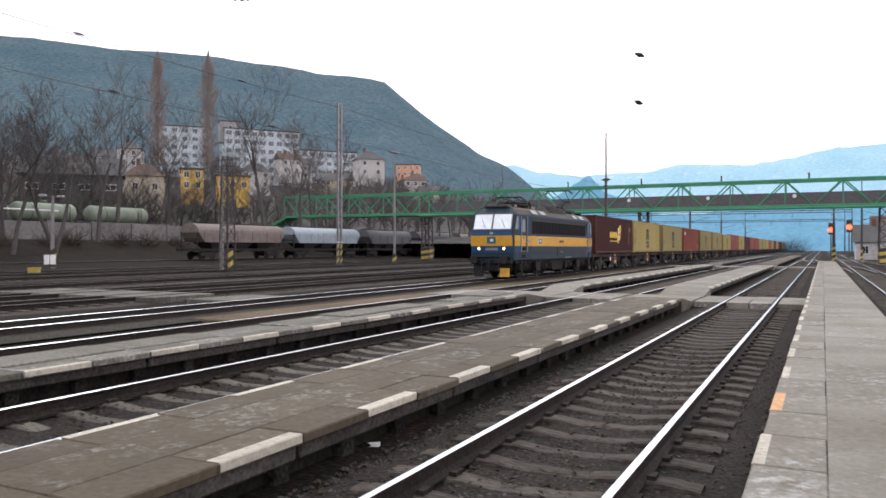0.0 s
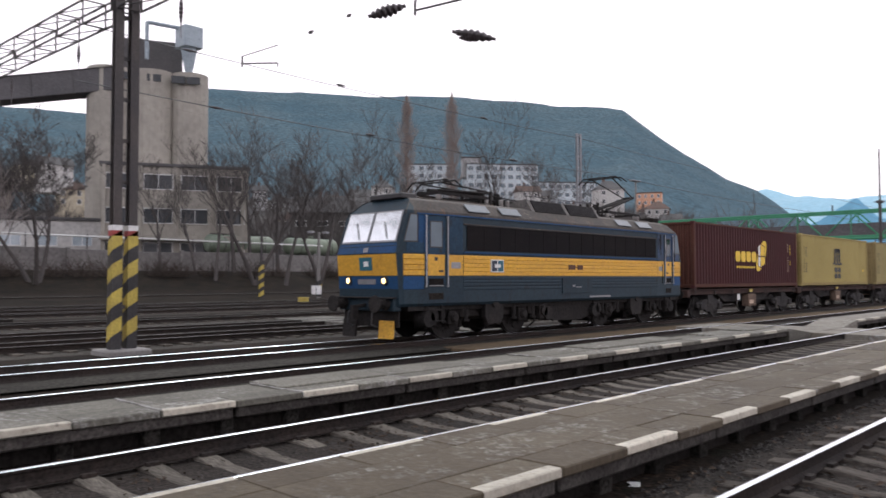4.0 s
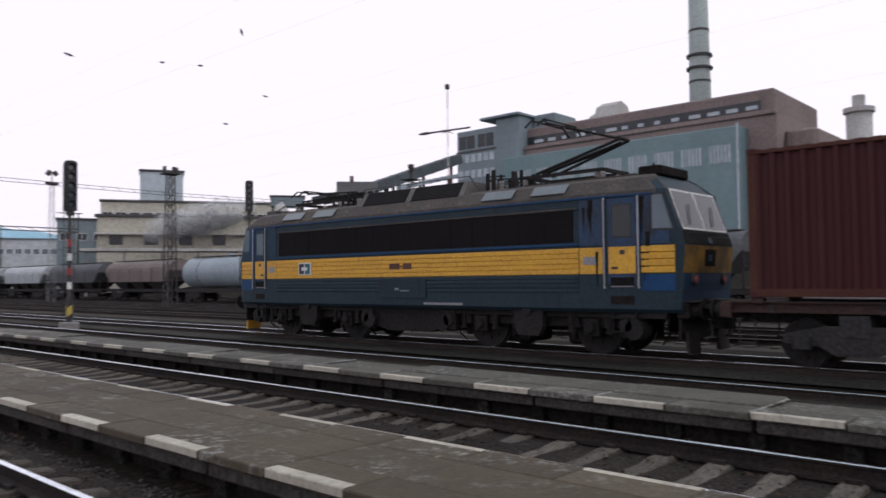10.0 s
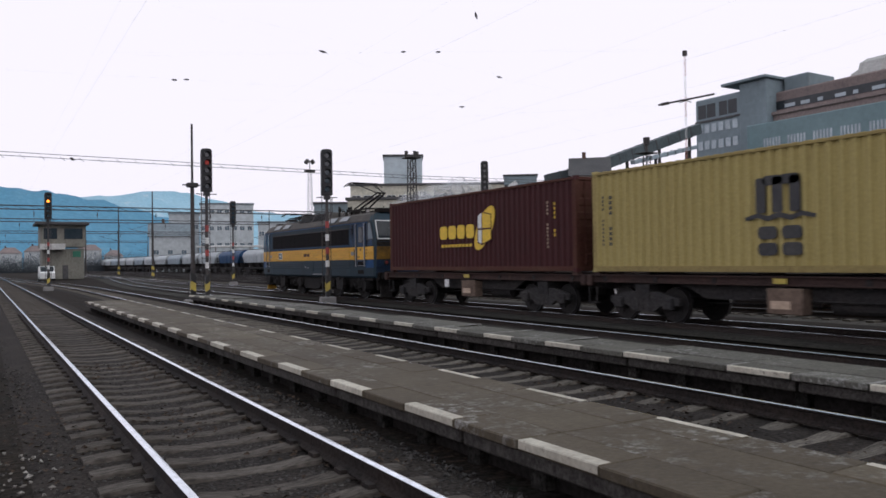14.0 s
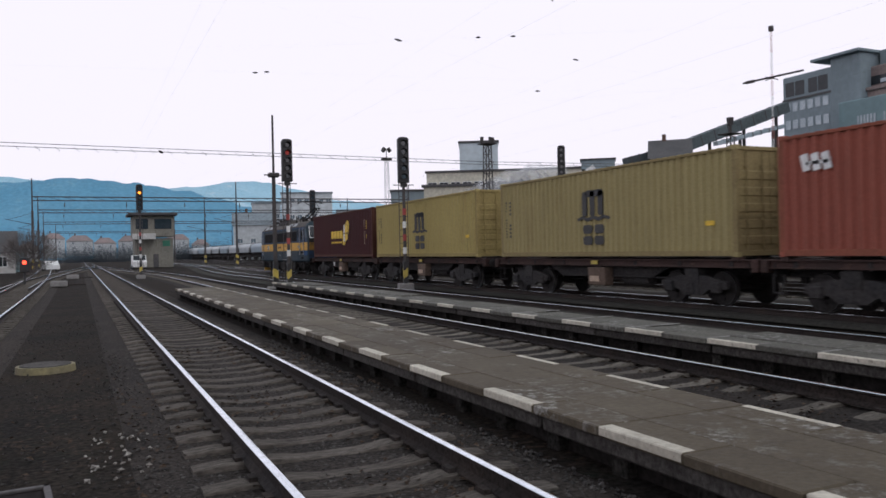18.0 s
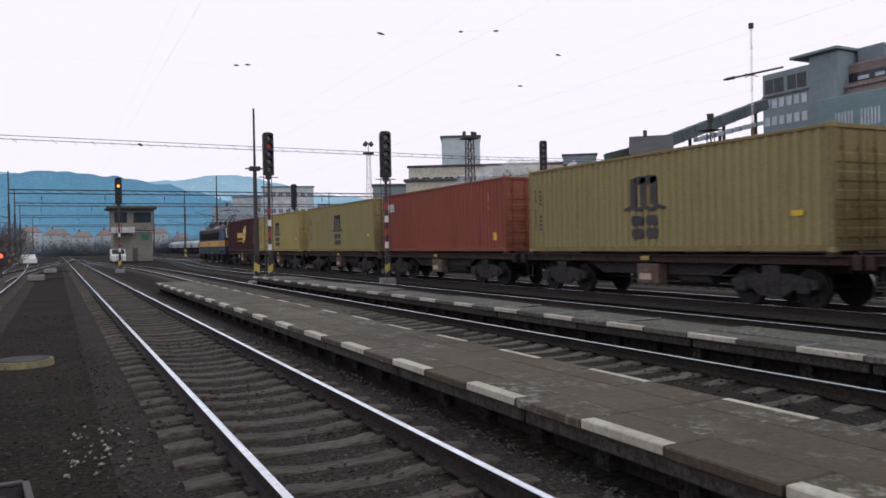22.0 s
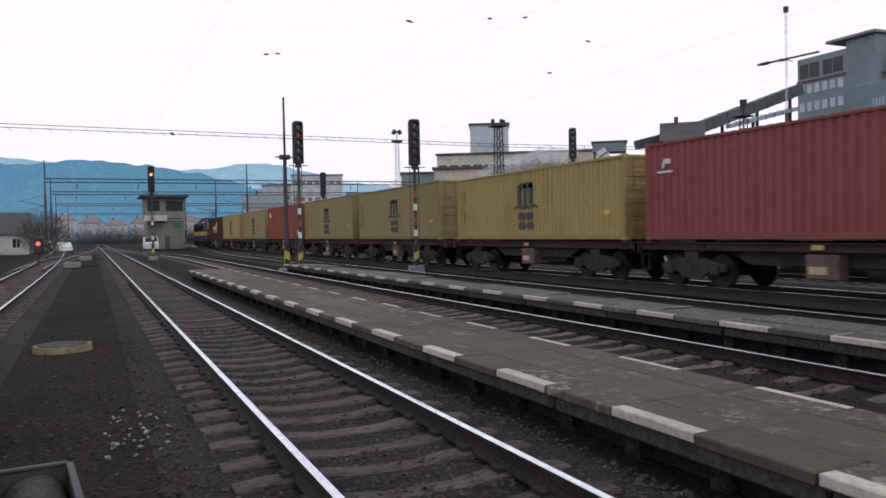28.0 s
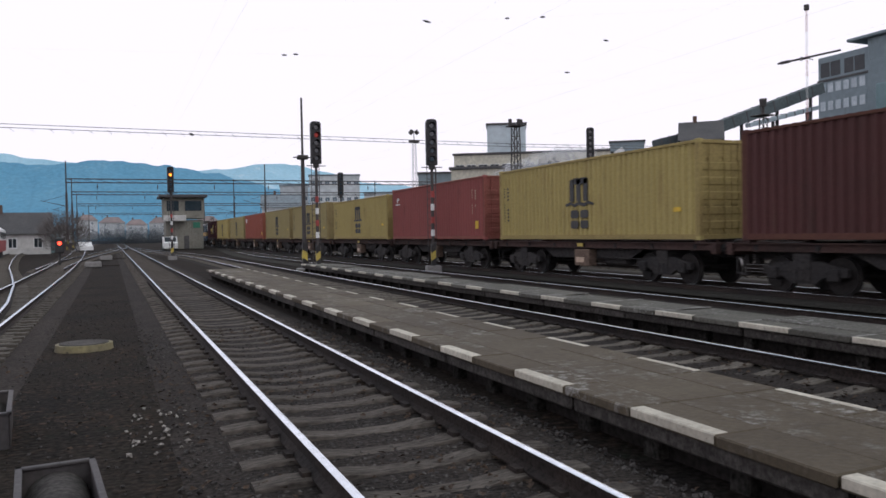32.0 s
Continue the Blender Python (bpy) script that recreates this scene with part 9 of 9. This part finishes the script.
works_block("works_shed", "low grey works shed", 136.5, 129.0, 150, 5.6, M_works, bays=8)
works_block("works_tower", "pale square works tower", 153.35, 150.6, 160, 7.55, M_block, bays=0)
works_block("works_shed", "low works shed with dark roof", 158.5, 155.5, 165, 4.2, M_works, bays=3)
# walls and roofs down the line, haze mixed into their colours
M_far_w = mat("far hazed render", (0.52, 0.55, 0.56), (0.44, 0.47, 0.48), 0.85, big=0.06, fine=0.9, bump=0.1, vary=0.07, c3=(0.36, 0.39, 0.41), streak=1)
M_far_d = mat("far hazed roofing", (0.20, 0.23, 0.25), (0.16, 0.19, 0.21), 0.85, big=0.1, fine=1.5, bump=0.1, vary=0.1)
FAR_WORKS = (
    ("low pale shed with a steep grey roof down the line", 169.9, 167.2, 225, 2.0, 3, 1, "gable"), ("pale grain store down the line", 168.6, 166.6, 245, 3.5, 4, 2, "flat"),
    ("tall pale mill down the line", 166.5, 162.9, 240, 4.2, 7, 4, "flat"), ("long pale works building down the line", 162.5, 158.0, 220, 2.9, 9, 2, "flat"),
)
for label, az0, az1, d, el, bays, floors, top in FAR_WORKS:
    c = (polar(az0, d) + polar(az1, d)) / 2
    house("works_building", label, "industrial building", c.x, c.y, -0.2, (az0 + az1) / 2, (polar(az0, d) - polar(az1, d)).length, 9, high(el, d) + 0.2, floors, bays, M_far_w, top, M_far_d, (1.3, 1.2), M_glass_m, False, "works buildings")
dk = thing("loading_dock", "long bright dock roof before the mill", "canopy", pose(*polar(164.3, 205)[:2], -0.2, 0, 0, 164.3))
part("dock_roof", Shape().cbox(-9, 9, -2, 2, 6.2, 6.7, 0.05), M_paint_w, dk)
for k in range(5):
    part("dock_post", Shape().box(-8.6 + k * 4.2, -8.3 + k * 4.2, -1.6, -1.3, 0, 6.2), M_pole_c, dk)
works_block("works_building", "grey works building behind the yard building", 99.5, 95.0, 150, 5.0, M_works, bays=6, storeys=3)

# ---- signal cabin ----
M_cabin = mat("drab cabin render", (0.215, 0.205, 0.17), (0.165, 0.16, 0.135), 0.85, big=0.3, fine=3, bump=0.1, vary=0.08, c3=(0.11, 0.105, 0.09), streak=1)
cb = thing("signal_box", "two-storey drab grey signal box with a jutting flat roof", "signal box", pose(-10.5, -131, -0.2) @ Matrix.Diagonal((0.78, 0.85, 1, 1)))
part("lower_storey", Shape().cbox(-3.8, 3.4, -3.2, 3.2, 0, 4.6, 0.05), M_cabin, cb, "drab rendered lower storey")
part("upper_storey", Shape().cbox(-4.0, 3.7, -3.5, 3.6, 4.8, 8.1, 0.05), M_cabin, cb)
part("jutting_roof", Shape().cbox(-4.6, 4.6, -4.3, 4.6, 8.1, 8.5, 0.05), M_slate, cb, "dark jutting roof")
for x0, x1 in ((-3.5, -0.3), (0.9, 3.2)):
    part("cabin_window", Shape().cbox(x0, x1, 3.58, 3.66, 6.0, 7.6, 0.02), M_glass, cb)
part("balcony", Shape().cbox(-0.4, 3.9, 3.6, 4.6, 4.4, 5.3, 0.04), M_plaster_w, cb, "pale balcony front")
part("sign_plate", Shape().cbox(-3.2, -1.8, 3.22, 3.28, 3.3, 4.2, 0.02), mat("green sign", (0.03, 0.16, 0.10), None, 0.5, bump=0, vary=0.05), cb, "green sign board")
part("door", Shape().cbox(-1.0, 0.0, 3.2, 3.26, 0, 2.1, 0.02), M_slate, cb)
van = thing("parked_van", "white van parked beside the signal box", "van", pose(-7.7, -118, -0.24))
part("body", Shape().prism([(-2.3, 0.35), (2.3, 0.35), (2.4, 1.1), (1.4, 1.3), (0.9, 2.0), (-2.2, 2.0)], -0.9, 0.9, "x"), M_paint_w, van)
part("windscreen", Shape().prism([(1.42, 1.3), (1.44, 1.32), (0.94, 1.96), (0.92, 1.94)], -0.8, 0.8, "x"), M_glass, van)
for x in (-0.85, 0.85):
    for y in (-1.5, 1.5):
        part("wheel", Shape().cyl((x - 0.1, y, 0.33), (x + 0.1, y, 0.33), 0.33, n=14), M_black, van)
# low houses at the far ends
x, y, z = *polar(185.9, 120)[:2], -0.2
house("house", "low white house with a dark pitched roof beyond the sidings", "house", x, y, z, 185, 9, 7, 2.7, 1, 3, M_plaster_w, "gable", M_slate)
house("shed", "low blue-grey shed beyond the sidings", "shed", *polar(185.3, 128)[:2], -0.2, 185, 9.5, 4, 3.0, 1, 0, M_teal, "flat", M_slate)
house("house", "low white station hut beside the line", "house", *polar(356.6, 150)[:2], -0.2, 0, 8, 7, 2.9, 1, 3, M_plaster_w, "gable", M_slate)
house("house", "long low building at the platform's far end", "house", *polar(354, 180)[:2], -0.2, 0, 20, 8, 5.0, 2, 6, M_plaster_c, "gable", M_tiles)
rc = thing("railcar", "red and white railcar standing on a far siding", "railcar", pose(*polar(187.3, 96)[:2], -0.2, 0, 0, 4))
part("lower_body", Shape().prism([(-1.4, 0.7), (1.4, 0.7), (1.45, 1.9), (-1.45, 1.9)], -7, 7, "y"), M_red, rc, "red lower body")
part("upper_body", Shape().prism([(-1.45, 1.9), (1.45, 1.9), (1.4, 3.0), (0.9, 3.4), (-0.9, 3.4), (-1.4, 3.0)], -7, 7, "y"), M_paint_w, rc, "white upper body")
for k in range(6):
    for sx in (-1, 1):
        part("window", Shape().cbox(*sorted((sx * 1.40, sx * 1.46)), -6.2 + k * 2.1, -4.8 + k * 2.1, 2.0, 2.75, 0.01), M_glass, rc)
part("windscreen", Shape().cbox(-1.1, 1.1, 6.98, 7.04, 2.0, 2.85, 0.01), M_glass, rc)
part("running_gear", Shape().box(-1.1, 1.1, -6, 6, 0.2, 0.7), M_run, rc)
carp = thing("parked_car", "small silver car beside the far sidings", "car", pose(*polar(181.7, 120)[:2], -0.2, 0, 0, 10))
part("body", Shape().prism([(-2.0, 0.3), (2.0, 0.3), (2.0, 0.85), (1.1, 0.95), (0.5, 1.45), (-1.2, 1.45), (-1.9, 0.95)], -0.85, 0.85, "x"), M_paint_w, carp)
part("window_band", Shape().prism([(1.0, 0.97), (0.48, 1.4), (-1.15, 1.4), (-1.7, 0.97)], -0.86, 0.86, "x"), M_glass, carp)
for xx in (-0.8, 0.8):
    for yy_ in (-1.3, 1.3):
        part("wheel", Shape().cyl((xx - 0.1, yy_, 0.3), (xx + 0.1, yy_, 0.3), 0.3, n=12), M_black, carp)
# distant tiles greyed by haze in the base colour
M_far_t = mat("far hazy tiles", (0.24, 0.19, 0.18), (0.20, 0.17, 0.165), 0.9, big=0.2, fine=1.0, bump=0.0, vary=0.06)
for k in range(8):
    az = 172.2 + k * 1.55
    d = 480
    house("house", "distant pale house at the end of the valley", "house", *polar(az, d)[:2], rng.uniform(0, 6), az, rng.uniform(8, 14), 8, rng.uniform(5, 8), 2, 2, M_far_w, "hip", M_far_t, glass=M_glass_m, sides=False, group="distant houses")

# ---- steam drifting from the works ----
M_steam = bpy.data.materials.new("steam")
M_steam.use_nodes = True
_n, _l = M_steam.node_tree.nodes, M_steam.node_tree.links
_n.clear()
_o, _m, _t, _d = _n.new("ShaderNodeOutputMaterial"), _n.new("ShaderNodeMixShader"), _n.new("ShaderNodeBsdfTransparent"), _n.new("ShaderNodeBsdfDiffuse")
_d.inputs[0].default_value = (0.95, 0.96, 0.97, 1)
_m.inputs[0].default_value = 0.11
_l.new(_t.outputs[0], _m.inputs[1])
_l.new(_d.outputs[0], _m.inputs[2])
_l.new(_m.outputs[0], _o.inputs[0])
steam = thing("steam_plume", "thin white steam drifting above the works roofs", "steam")
rng = random.Random(77)
for k in range(9):
    u = k / 8
    c = polar(152.2 - 5.4 * u, 138, high(3.7 + 1.7 * u, 138))
    r = 2.0 + 1.3 * math.sin(math.pi * (u * 0.9 + 0.05))
    s = Shape()
    na, nb_ = 18, 10
    vs = []
    for j in range(nb_ + 1):
        for i in range(na):
            a, b = 2 * math.pi * i / na, math.pi * j / nb_
            q = Vector((math.sin(b) * math.cos(a), math.sin(b) * math.sin(a), math.cos(b)))
            f = r * (1 + 0.55 * noise.noise(q * 1.7 + Vector((k * 3.1, 0, 0))))
            vs.append(c + Vector((q.x * f * 1.25, q.y * f * 1.25, q.z * f * 0.75)))
    s.add(vs, [(j * na + i, (j + 1) * na + i, (j + 1) * na + (i + 1) % na, j * na + (i + 1) % na) for j in range(nb_) for i in range(na)])
    part("puff", s, M_steam, steam, "", True)

motions()
